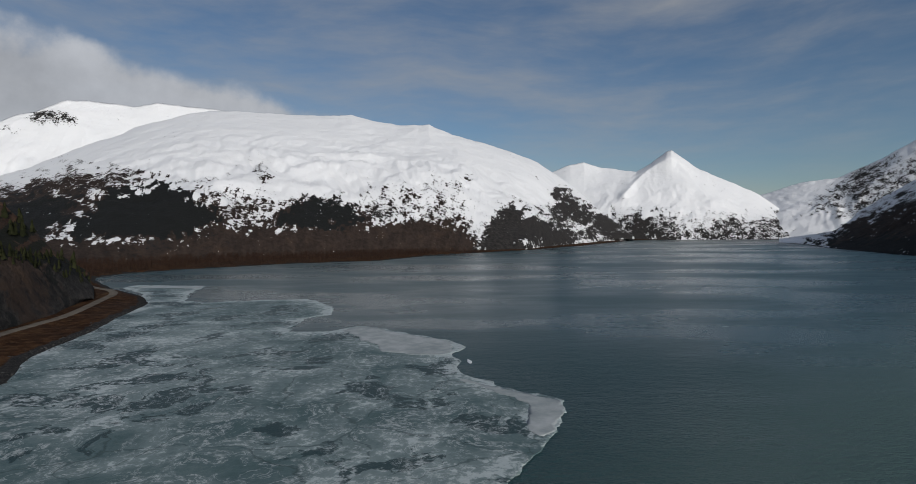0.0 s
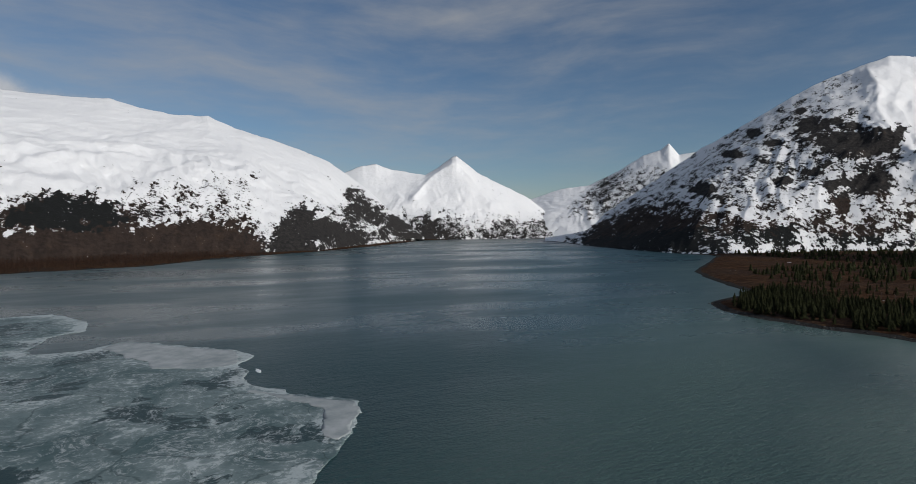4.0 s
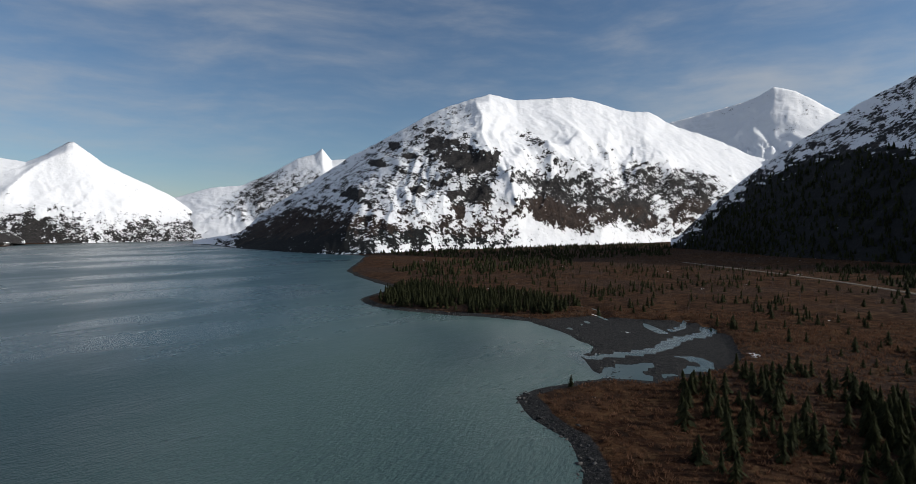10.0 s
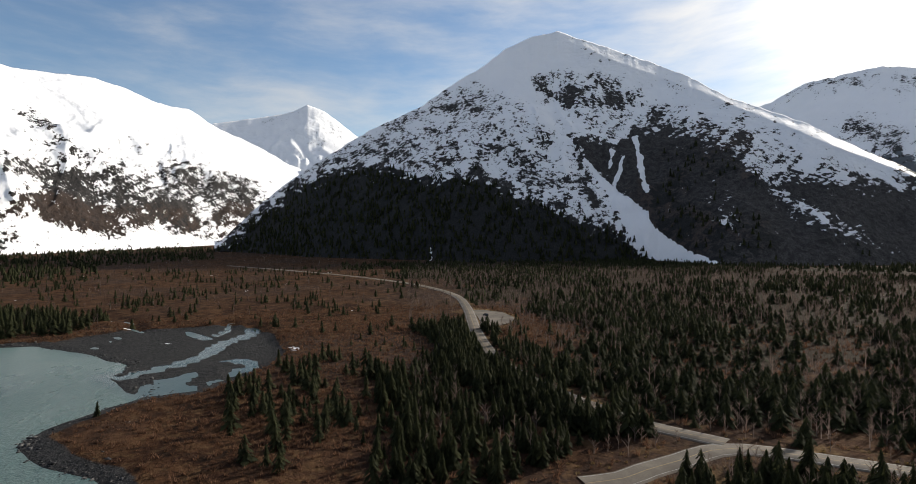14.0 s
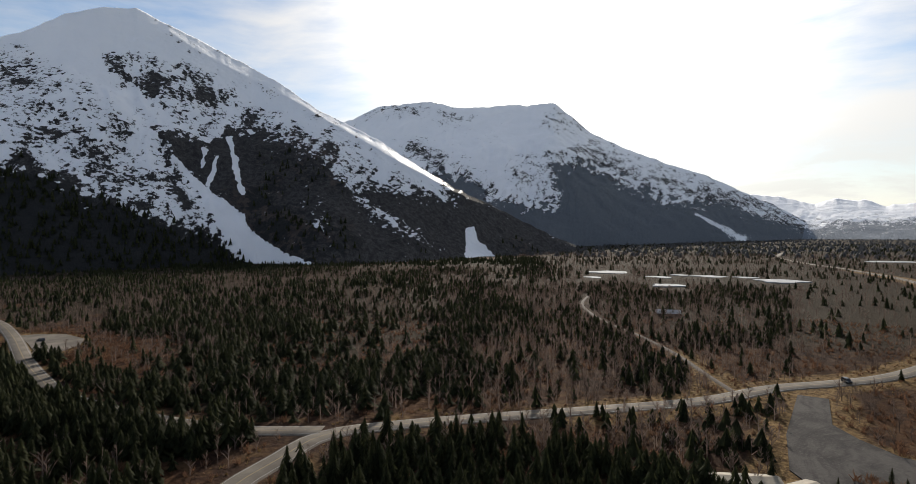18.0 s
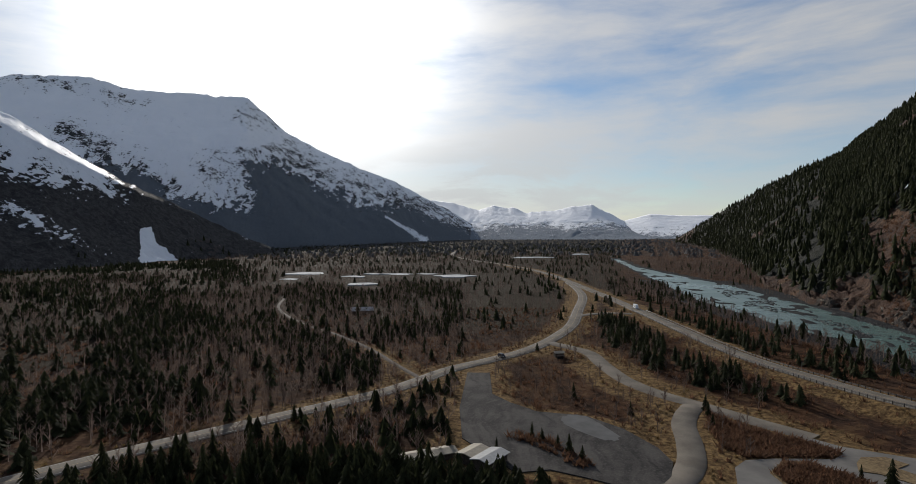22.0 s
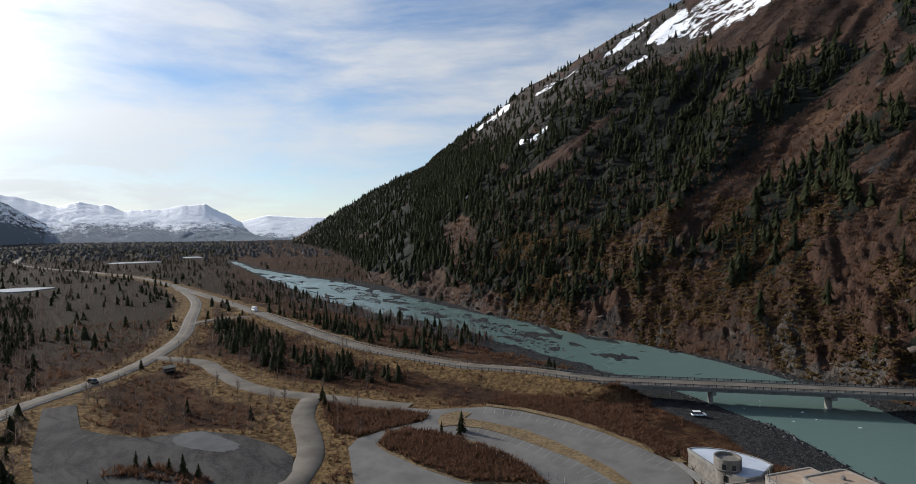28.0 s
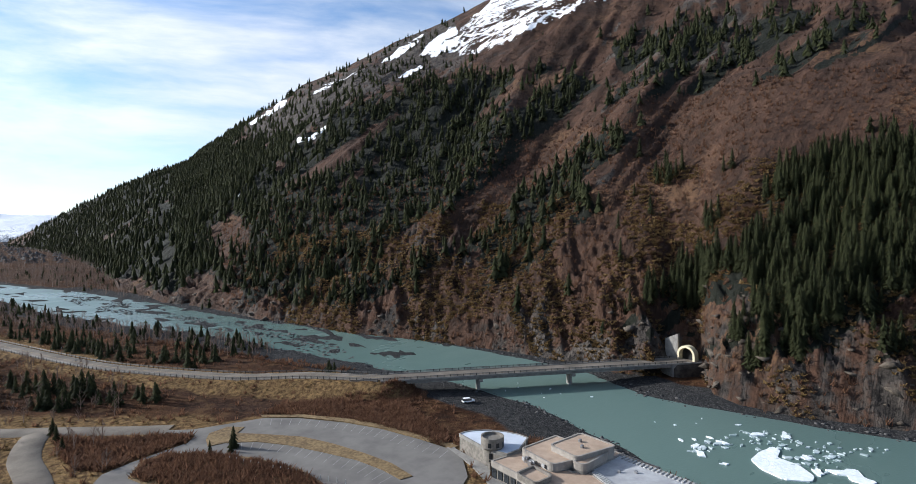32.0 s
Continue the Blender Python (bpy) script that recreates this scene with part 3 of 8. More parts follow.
def land_height(x, y):
    """Height of the ground, and how much of it is beach, straw grass and bare mud."""
    d, _ = line_dist(x, y, SHORE, True)
    wet = inside(x, y, SHORE)
    d = np.where(wet, -d, d)
    wob = fbm(x / 23, y / 23, 4) - 0.5
    d = d + wob * 7
    r = np.hypot(x, y)
    z = np.where(d > 0, 2.3 * (1 - np.exp(-d / 10)), np.maximum(d * 0.16, -5))
    z = z + smooth(d, 4, 30) * (fbm(x / 60, y / 60, 5) - 0.5) * 2.2
    beach = 1 - smooth(d, 3, 11)
    river = (x < -95) & (y < 0) & (y > -700)
    beach = np.where(river, np.maximum(beach, (1 - smooth(d, 14, 30)) * (y < -60)), beach)
    beach = np.where((x < -185) & (y < 40) & (y > -700), 1 - smooth(d, 14, 26), beach)
    z = np.where(river & (d > 0), z * 0.55, z)
    bars = (fbm(x / 6 + 3, y / 14, 4) - 0.60) * 5 * smooth(-y, 185, 230) * (x < -100) * (y > -1250)
    z = np.where((d < 4) & (d > -30) & (x < -100) & (y < -185), np.maximum(z, np.minimum(bars, 0.35) * smooth(d, -34, -20)), z)
    beach = np.where((x < -100) & (y < -185) & (d < 6), 1.0, beach)
    mud = inside(x, y, MUD)
    dm, _ = line_dist(x, y, MUD, True)
    flat = smooth(np.where(mud, dm, -dm), -4, 6)
    z = z * (1 - flat) + flat * (0.34 + wob * 0.5)
    beach = np.maximum(beach, flat)
    dc, _ = line_dist(x, y, CREEK)
    z = np.where(dc < 8, np.minimum(z, -0.35 + 1.4 * smooth(dc + wob * 4, 2.4, 6.0)), z)
    for rill in RILLS:
        dc, _ = line_dist(x, y, rill)
        z = np.where(dc < 6, np.minimum(z, -0.3 + 1.4 * smooth(dc + wob * 3, 0.9, 4.0)), z)
    dp, _ = line_dist(x, y, POOL, True)
    pool = smooth(np.where(inside(x, y, POOL), dp, -dp) + wob * 5, -1.0, 2.5)
    z = z * (1 - pool) + pool * (-0.10 + np.maximum(fbm(x / 13, y / 7, 3) - 0.56, 0) * 5.0)
    grass = np.zeros(x.shape)
    for _, line, w in ROADS + [("", SPUR, 7)]:
        dr, s = line_dist(x, y, line)
        zr = np.interp(s, np.arange(len(line)), [p[2] for p in line])
        on = 1 - smooth(dr, w * 0.5 + 2.0, w * 0.5 + 9)
        bank = on * (d > -2)
        z = z * (1 - bank) + (zr - 0.22) * bank
        # less straw on ROAD_F and ROAD_A's start: darkens verges for tree shadow
        grass = np.maximum(grass, (0.25 if line is ROAD_H else 0.4 if line is ROAD_F else 0.8 - 0.45 * smooth(x, 70, 100)) * (1 - smooth(dr, w * 0.5 + 3, w * 0.5 + 20)))
    for poly in (GRAVEL, LOT, VCPAD, PULLOUT):
        dp, _ = line_dist(x, y, poly, True)
        on = smooth(np.where(inside(x, y, poly), dp, -dp), -7, -2)
        z = z * (1 - on) + 2.75 * on
        grass = np.maximum(grass, 0.7 * smooth(np.where(inside(x, y, poly), dp, -dp), -8, -2))
    return z, beach, grass, d


def elevation(x, y):
    return land_height(np.asarray(x, float), np.asarray(y, float))[0]


# ---- ground and water ----
FOREST = [(150, -105), (200, -84), (300, -86), (420, -100), (600, -90), (800, -30), (1000, 60), (1060, -560), (800, -600), (770, -1000), (600, -1000), (380, -650), (270, -440), (195, -310), (160, -235), (145, -180), (138, -140), (142, -115)]


def wood_density(x, y):
    d, _ = line_dist(x, y, FOREST, True)
    w = smooth(np.where(inside(x, y, FOREST), d, -d) + (fbm(x / 50, y / 50, 4) - 0.5) * 190, -25, 70)
    glade = np.hypot((x - 335) / 75, (y + 100) / 30) + (fbm(x / 25, y / 25, 3) - 0.5) * 0.9
    return w * (0.08 + 0.92 * smooth(glade, 0.7, 1.2))


def make_ground():
    na, nr = 640, 215
    r = np.concatenate([[0.02, 12, 24, 34], np.geomspace(42, 4920, nr - 4)])
    a = np.linspace(0, 2 * np.pi, na, endpoint=False)
    x, y = np.outer(np.sin(a), r), np.outer(np.cos(a), r)
    x = x + 5 * (1 - smooth(np.hypot(x, y), 13, 30))
    z, beach, grass, d = land_height(x, y)
    z = z + smooth(np.hypot(x, y), 1200, 4800) * 6 * (d > 30)
    v = np.stack([x, y, z], -1).reshape(-1, 3)
    f = grid_faces(na, nr, True)[:, ::-1]
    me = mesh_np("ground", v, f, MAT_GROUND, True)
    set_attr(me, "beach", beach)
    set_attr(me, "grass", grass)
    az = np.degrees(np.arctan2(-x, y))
    # valley band takes the same darker ground colour, except on grass
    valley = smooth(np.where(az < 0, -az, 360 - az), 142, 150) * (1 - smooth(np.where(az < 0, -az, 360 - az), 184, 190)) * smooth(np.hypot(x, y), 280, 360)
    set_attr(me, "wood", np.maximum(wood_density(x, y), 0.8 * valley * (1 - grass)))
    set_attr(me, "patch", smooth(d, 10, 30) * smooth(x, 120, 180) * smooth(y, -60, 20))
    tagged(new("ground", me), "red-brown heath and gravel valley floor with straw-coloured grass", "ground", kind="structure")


make_ground()
rr = np.concatenate([[0.02, 20], np.geomspace(60, 4850, 60)])
a = np.linspace(0, 2 * np.pi, 240, endpoint=False)
wx, wy = np.outer(np.sin(a), rr), np.outer(np.cos(a), rr)
wx = wx + 5 * (1 - smooth(np.hypot(wx, wy), 13, 50))
me = mesh_np("water", np.stack([wx, wy, wx * 0], -1).reshape(-1, 3), grid_faces(240, 62, True)[:, ::-1], MAT_WATER, True)
bank_d = line_dist(wx, wy, SHORE[:26] + SHORE[60:], True)[0]
near_bank = 1 - smooth(bank_d, 6, 90)
outlet = smooth(-wx, 90, 150) * (1 - smooth(wy, 20, 140))
east = 1 - smooth(np.hypot(wx - 300, wy - 100), 80, 330)
set_attr(me, "calm", np.maximum(np.maximum(outlet, np.maximum(0.5 * east, 0.97 * smooth(np.hypot(wx, wy), 90, 400))), np.maximum(inside(wx, wy, MUD), 0.75 * smooth(-wx, 0, 260) * smooth(wy, 280, 480))))
set_attr(me, "shallow", np.clip(near_bank * (0.32 + 0.40 * east) + 0.75 * outlet + 0.06 * east, 0, 1) * (1 - 0.85 * inside(wx, wy, MUD)) * (1 - 0.7 * smooth(-wx, 0, 80) * smooth(wy, 40, 140)))
tagged(new("water", me), "teal glacial lake and river water, lightly rippled", "water", kind="structure")


# ---- mountains ----
def mountain(name, label, mat, az, el, ridge, foot, shape, rough, masks, cols, rows, back=0.25, seed=0.0, crag=0.004, quiet=0.6, slant=0.0, dense=1.0, foot_rock=0.0, still=None, spurs=()):
    """A mountain face from its foot to its ridge line and a little way down behind."""
    A = np.linspace(az[0], az[1], cols)
    ra, re = zip(*el)
    E = np.interp(-A, [-q for q in ra], re)
    E = E + (fbm(A * 1.3 + seed, A * 0 + seed, 5) - 0.5) * crag * 57
    RR = np.interp(-A, [-q[0] for q in ridge], [q[1] for q in ridge])
    RF = np.interp(-A, [-q[0] for q in foot], [q[1] for q in foot])
    RR = np.maximum(RR, RF + 25)
    ZR = 60 + RR * np.tan(np.radians(E))
    ZR = np.maximum(ZR, 3)
    win = max(3, int(6.0 / abs(A[1] - A[0])))
    pad = np.pad(ZR, win, mode="edge")
    kern = np.hanning(2 * win + 1)
    ZS = np.convolve(pad, kern / kern.sum(), mode="valid")
    ZS = np.minimum(ZS, ZR * 1.25 + 8)
    front = rows - 6
    v = np.concatenate([np.linspace(0, 1, front) ** dense, 1 + back * np.linspace(0.15, 1, 6)])
    V, AA = np.meshgrid(v, A)
    RS = np.convolve(np.pad(RF, win, mode="edge"), kern / kern.sum(), mode="valid")
    base = RF[:, None] + (RS - RF)[:, None] * smooth(V, 0.005, 0.12)
    R = base + (RR[:, None] - base) * V
    up = np.clip(V, 0, 1) ** shape
    crest = np.clip(V, 0, 1) ** 4
    ZC = ZS[:, None] * (1 - crest) + ZR[:, None] * crest
    Z = -3 + (ZC + 3) * np.where(V <= 1, up, 1 - 0.55 * (V - 1) / back)
    rise = np.degrees(np.arctan2(Z - 60, R))
    for line, wide, high in spurs:
        out = 1 - high / R * np.exp(-line_dist(AA, rise, line)[0] / wide) * smooth(V, 0.03, 0.2) * smooth(1.0 - V, 0.0, 0.08)
        R, Z = R * out, 60 + (Z - 60) * out
    X, Y = -np.sin(np.radians(AA)) * R, np.cos(np.radians(AA)) * R
    env = np.clip(4 * V * (1 - V), 0, 1) ** 0.7
    u = np.radians(AA) * RR.mean()
    size = (ZR[:, None] - 0) * rough
    along = V * (RR - RF)[:, None]
    u = u + slant * along
    wx, wy = fbm(X / 330 + seed, Y / 330, 3) - 0.5, fbm(X / 330, Y / 330 + 40 + seed, 3) - 0.5
    gully = ridged(u / 230 + seed + wx * 1.6, along / 560 + seed + wy, 4) - 0.62
    lump = fbm(X / 170 + seed + wx, Y / 170 + wy, 5) - 0.5
    crags = ridged(X / 48 + wx * 2, Y / 48 + seed, 4) - 0.6
    calm = 1 - quiet * smooth(V, 0.3, 0.75)
    if still:
        calm = calm * (1 - 0.85 * still(AA, np.degrees(np.arctan2(Z - 60, R))))
    Z = Z + env * size * calm * (gully * 0.75 + lump * 0.8) + np.clip(V * 6, 0, 1) * np.clip((1 - V) * 6, 0, 1) * np.minimum(size, 60) * 0.16 * crags * calm
    if foot_rock:
        ledge = ridged(X / 17 + seed, Y / 17 + Z / 22, 4) - 0.55 + 0.6 * (ridged(X / 6, Y / 6 + Z / 9, 3) - 0.55)
        Z = Z + foot_rock * ledge * smooth(along, 2, 14) * (1 - smooth(along, 60, 150)) * (0.35 + 1.3 * smooth(lump, -0.05, 0.12))
    ob = mesh_np(name, np.stack([X, Y, Z], -1).reshape(-1, 3), grid_faces(cols, rows), mat, True)
    uv = ob.uv_layers.new(name="slope")
    idx = np.empty(len(ob.loops), np.int32)
    ob.loops.foreach_get("vertex_index", idx)
    w = np.stack([u, V * (RR - RF)[:, None]], -1).reshape(-1, 2)
    uv.data.foreach_set("uv", w[idx].astype(np.float32).ravel())
    EL = np.degrees(np.arctan2(Z - 60, R))
    m = masks(AA, EL, V, gully, lump, crags, X, Y, Z)
    for key in ("snow", "wood", "shrub"):
        set_attr(ob, key, m.get(key, np.zeros(AA.shape)))
    thing = tagged(new(name, ob), label, "mountain")
    return dict(A=A, X=X, Y=Y, Z=Z, V=V, EL=EL, m=m)


def snowline(A, table):
    return np.interp(-A, [-q[0] for q in table], [q[1] for q in table])


def lay(A, E, field, value, poly, soft=1.0, wob=0.9):
    """Draws field towards value inside a ragged patch of the face, bounded in azimuth and elevation."""
    d = line_dist(A, E, poly, True)[0]
    d = np.where(inside(A, E, list(poly)), d, -d) + (fbm(A / 0.9 + 3, E / 0.6, 4) - 0.5) * 2 * wob
    d = d + (fbm(A / 0.32 + 8, E / 0.2, 3) - 0.5) * 2.2 * soft
    k = smooth(d, -soft, soft)
    return field * (1 - k) + value * k


def mask_m1(A, E, V, g, l, c, X, Y, Z):
    snow = 1.5 - 0.45 * smooth(4.8 - E, 0, 3) + l * 0.5 - g * 0.4
    shrub, wood = 0.85 + l, 0 * E - 0.4
    snow = lay(A, E, snow, 0.72, ((9.1, 4.8), (-0.0, 5.8), (-1.2, 5.8), (-1.2, 0.3), (8.8, 1.1)))
    snow = lay(A, E, snow, 0.5, ((25.9, 5.1), (24.2, 5.0), (21.2, 4.6), (18.8, 4.0), (17.9, 2.4), (20.1, 0.6), (22.5, 0.9), (24.2, 2.6)))
    snow = lay(A, E, snow, 0.34, ((42.2, 3.4), (37.5, 4.8), (35.0, 5.8), (32.7, 5.5), (30.7, 5.9), (28.9, 5.1), (28.1, 5.0), (29.1, 4.2), (32.0, 3.4), (33.9, 2.8), (39.5, 2.3), (42.2, 2.3)))
    snow = lay(A, E, snow, 0.3, ((19.7, 6.4), (18.6, 6.5), (18.8, 5.3), (19.2, 5.5)))
    snow = lay(A, E, snow, -0.32, ((42.3, -0.0), (35.1, -0.4), (27.1, -0.8), (24.2, 0.3), (21.9, 0.6), (18.9, 0.3), (9.1, 0.7), (4.0, 0.8), (-0.0, 0.5), (0.0, -4.5), (42.3, -3.1)))
    snow = lay(A, E, snow, -0.42, ((28.1, 5.0), (25.9, 3.9), (24.2, 2.3), (22.8, 1.1), (24.5, 0.1), (27.1, -0.8), (35.1, -0.4), (34.8, 0.8), (33.2, 2.5), (31.9, 3.7), (30.2, 3.9), (29.1, 4.5)))
    snow = lay(A, E, snow, -0.29, ((42.2, 3.0), (39.4, 3.1), (38.2, 3.2), (36.9, 3.6), (35.1, 4.1), (34.0, 3.3), (34.3, 1.6), (35.4, 0.5), (36.9, -0.1), (42.3, -0.0)))
    snow = lay(A, E, snow, -0.13, ((18.7, 0.4), (17.9, 2.1), (16.3, 3.3), (14.4, 3.8), (12.4, 3.4), (10.8, 3.3), (9.3, 2.1), (8.8, 0.9), (10.4, 0.2), (15.7, -0.1)))
    snow = lay(A, E, snow, -0.29, ((7.1, 0.5), (5.0, 0.6), (1.6, 1.0), (-0.1, 0.5), (-1.9, -0.4), (-3.6, 0.8), (-4.8, 2.5), (-6.7, 2.0), (-8.7, 1.1), (-10.1, 0.4), (-9.6, 2.0), (-10.1, 4.3), (-11.1, 4.6), (-12.7, 2.6), (-14.0, 1.9), (-15.6, 1.6), (-16.9, 0.4), (-17.7, -1.1), (-8.7, -2.8), (7.1, -3.0)))
    snow = lay(A, E, snow, 0.95, ((-11.1, 0.8), (-11.7, 0.6), (-13.2, -1.1), (-13.2, -1.5), (-12.4, -0.8)))
    snow = lay(A, E, snow, 0.95, ((-13.5, 0.1), (-14.0, -0.2), (-15.3, -1.3), (-15.0, -1.4), (-14.2, -0.8)))
    snow = lay(A, E, snow, 1, ((-6.7, -1.1), (-7.0, -1.1), (-7.4, -2.0), (-6.9, -2.0)))
    snow = lay(A, E, snow, 0.9, ((-1.8, 0.3), (-2.3, 0.1), (-2.4, -1.6), (-2.0, -1.7)))
    snow = lay(A, E, snow, 1, ((-8.0, -1.4), (-8.4, -1.4), (-8.5, -1.9), (-8.1, -1.9)))
    snow = lay(A, E, snow, 0.7, ((-10.2, -1.4), (-12.7, -1.3), (-14.0, -1.4), (-12.0, -1.7), (-10.4, -1.8)))
    wood = lay(A, E, wood, 1.2, ((28.1, 5.0), (25.9, 3.9), (24.2, 2.3), (22.8, 1.1), (24.5, 0.1), (27.1, -0.8), (35.1, -0.4), (34.8, 0.8), (33.2, 2.5), (31.9, 3.7), (30.2, 3.9), (29.1, 4.5)))
    wood = lay(A, E, wood, 0.8, ((42.2, 3.0), (39.4, 3.1), (38.2, 3.2), (36.9, 3.6), (35.1, 4.1), (34.0, 3.3), (34.3, 1.6), (35.4, 0.5), (36.9, -0.1), (42.3, -0.0)))
    wood = lay(A, E, wood, 0.9, ((18.7, 0.4), (17.9, 2.1), (16.3, 3.3), (14.4, 3.8), (12.4, 3.4), (10.8, 3.3), (9.3, 2.1), (8.8, 0.9), (10.4, 0.2), (15.7, -0.1)))
    shrub = lay(A, E, shrub, -0.5, ((-3.1, 0.3), (-4.8, 2.5), (-6.7, 2.0), (-10.1, 0.4), (-9.6, 2.0), (-10.1, 4.3), (-11.1, 4.6), (-13.4, 2.3), (-15.6, 1.6), (-17.7, -1.1), (-8.7, -2.5), (-2.2, -2.4)))
    for line in (((-5.2, 8.0), (-7.2, 6.4), (-8.3, 5.2)), ((0.0, 5.6), (-3.0, 4.6), (-6.0, 3.4), (-8.4, 2.2))):
        snow = snow - 0.55 * (1 - smooth(line_dist(A, E, line)[0] + (fbm(A / 0.5, E / 0.5, 3) - 0.5) * 0.5, 0.0, 0.2))
    return dict(snow=snow + l * 0.3 - g * 0.3, wood=wood + l, shrub=shrub)


M1 = mountain("mountain", "broad rounded mountain thick with white snow above dark brushy foot", MAT_SNOWY, (52, -17.6),
              [(52, 2.0), (45.1, 2.2), (41.4, 3.7), (39.4, 4.6), (37.7, 5.3), (35.9, 6.3), (34.5, 7.1), (32.6, 8.0), (31.1, 8.6), (30.1, 9.3), (28.8, 9.8), (27.4, 10.2), (25.8, 10.8), (24.1, 11.2), (21.7, 11.4), (14.0, 11.4), (10.8, 11.6), (8.5, 11.1), (5.6, 10.7), (2.9, 10.8), (0.2, 9.7), (-2.8, 8.9), (-5.8, 7.9), (-8.2, 6.9), (-9.6, 5.9), (-11.9, 4.3), (-13.9, 2.3), (-16.2, 0.5), (-17.6, -0.7)],
              [(52, 3200), (39, 3100), (10, 2900), (0, 2800), (-10, 2900), (-17.6, 3500)],
              [(52, 1250), (39, 1250), (30, 1300), (20, 1400), (10, 1500), (0, 1620), (-7, 1750), (-12, 2350), (-17.6, 3380)], 0.8, 0.13, mask_m1, 500, 110, seed=3.1, crag=0.003, quiet=0.8, spurs=[(((-1.0, 10.2), (-5.4, 7.8), (-8.2, 5.6), (-11, 3.4)), 1.2, 60), (((4.0, 5.6), (0.0, 5.5), (-4.0, 4.2), (-8.5, 2.0)), 0.8, 35)])


def mask_m1b(A, E, V, g, l, c, X, Y, Z):
    snow = 1.5 - 0.85 * (1 - smooth(np.hypot((A - 36.0) / 2.6, (E - 9.6) / 0.9), 0.5, 1.1)) - 0.5 * (1 - smooth(np.hypot((A - 38.6) / 1.2, (E - 8.2) / 0.7), 0.4, 1.1))
    return dict(snow=snow + l * 0.6 - g * 0.6, shrub=0 * E)


M1B = mountain("mountain", "higher white snow peak with grey outcrops behind the broad mountain", MAT_SNOWY, (50, 9),
               [(45.0, 6.5), (41.4, 7.7), (39.3, 8.9), (38.1, 9.6), (37.2, 9.8), (36.1, 10.5), (35.0, 11.1), (33.5, 11.2), (31.8, 11.2), (30.1, 11.1), (28.2, 11.6), (25.8, 11.5), (23.5, 11.5), (19.9, 11.1), (15.6, 9.9)],
               [(50, 4300), (9, 4000)], [(50, 3400), (9, 3200)], 0.95, 0.16, mask_m1b, 240, 70, seed=21.3, crag=0.003)


def mask_m2(A, E, V, g, l, c, X, Y, Z):
    snow = 1.4 - 0.4 * smooth(3.0 - E, 0, 2) + 0 * E
    snow = lay(A, E, snow, 0.44, ((-15.6, 1.6), (-20.3, 1.3), (-24.4, 1.1), (-28.6, 0.4), (-31.9, 1.0), (-36.4, 0.6), (-36.4, -1.2), (-16.6, -1.3)))
    snow = lay(A, E, snow, -0.2, ((-16.3, 0.2), (-18.2, 0.4), (-21.2, -0.8), (-21.2, -1.3), (-16.6, -1.3)))
    snow = lay(A, E, snow, 0.2, ((-24.5, -0.1), (-31.9, 0.6), (-34.9, -0.5), (-30.4, -1.2), (-24.5, -1.0)))
    return dict(snow=snow + l * 0.6 - g * 0.4, shrub=0.2 + 0 * E)


M2 = mountain("mountain", "sharp white pyramid peak with snow-covered shoulders above the lake head", MAT_SNOWY, (-5, -34),
              [(-5, 3), (-9.6, 5.9), (-11.4, 6.6), (-12.8, 6.8), (-14.5, 6.2), (-17.8, 5.7), (-19.2, 6.5), (-20.6, 7.5), (-21.0, 7.6), (-22.6, 6.3), (-23.6, 5.6), (-26.1, 4.4), (-28.5, 3.1), (-30.3, 1.6), (-32.1, 0.3), (-34, -0.4)],
              [(-5, 4300), (-34, 4300)], [(-5, 3650), (-17, 3500), (-34, 3850)], 0.95, 0.14, mask_m2, 260, 84, seed=8.2, crag=0.003, spurs=[(((-20.8, 7.4), (-19.4, 6.3), (-17.9, 5.0), (-16.6, 3.4)), 0.9, 90), (((-20.9, 7.4), (-22.6, 5.0), (-24.5, 2.4)), 1.4, 50)])


def mask_m2c(A, E, V, g, l, c, X, Y, Z):
    snow = 1.35 - 0.75 * smooth(-A, 33.5, 36) * smooth(7.2 - E, 0, 2.5)
    snow = lay(A, E, snow, 0.42, ((-32.8, 2.1), (-34.8, 3.5), (-36.6, 4.3), (-37.5, 2.8), (-37.5, 0.6), (-34.8, 0.8), (-32.7, 1.4)))
    return dict(snow=snow + l * 0.6 - g * 0.5, shrub=0.1 + 0 * E)


M2C = mountain("mountain", "distant jagged snow peak beside a white glacier saddle", MAT_SNOWY, (-26, -48),
               [(-26, 2.2), (-28.3, 3.0), (-31.9, 4.1), (-34.3, 4.3), (-37.3, 5.7), (-39.6, 7.1), (-41.2, 7.5), (-41.9, 8.1), (-42.8, 7.0), (-44.7, 7.1), (-48, 6)],
               [(-26, 4700), (-48, 4600)], [(-26, 3950), (-34, 3700), (-48, 3700)], 0.9, 0.16, mask_m2c, 200, 70, seed=5.5, crag=0.003)


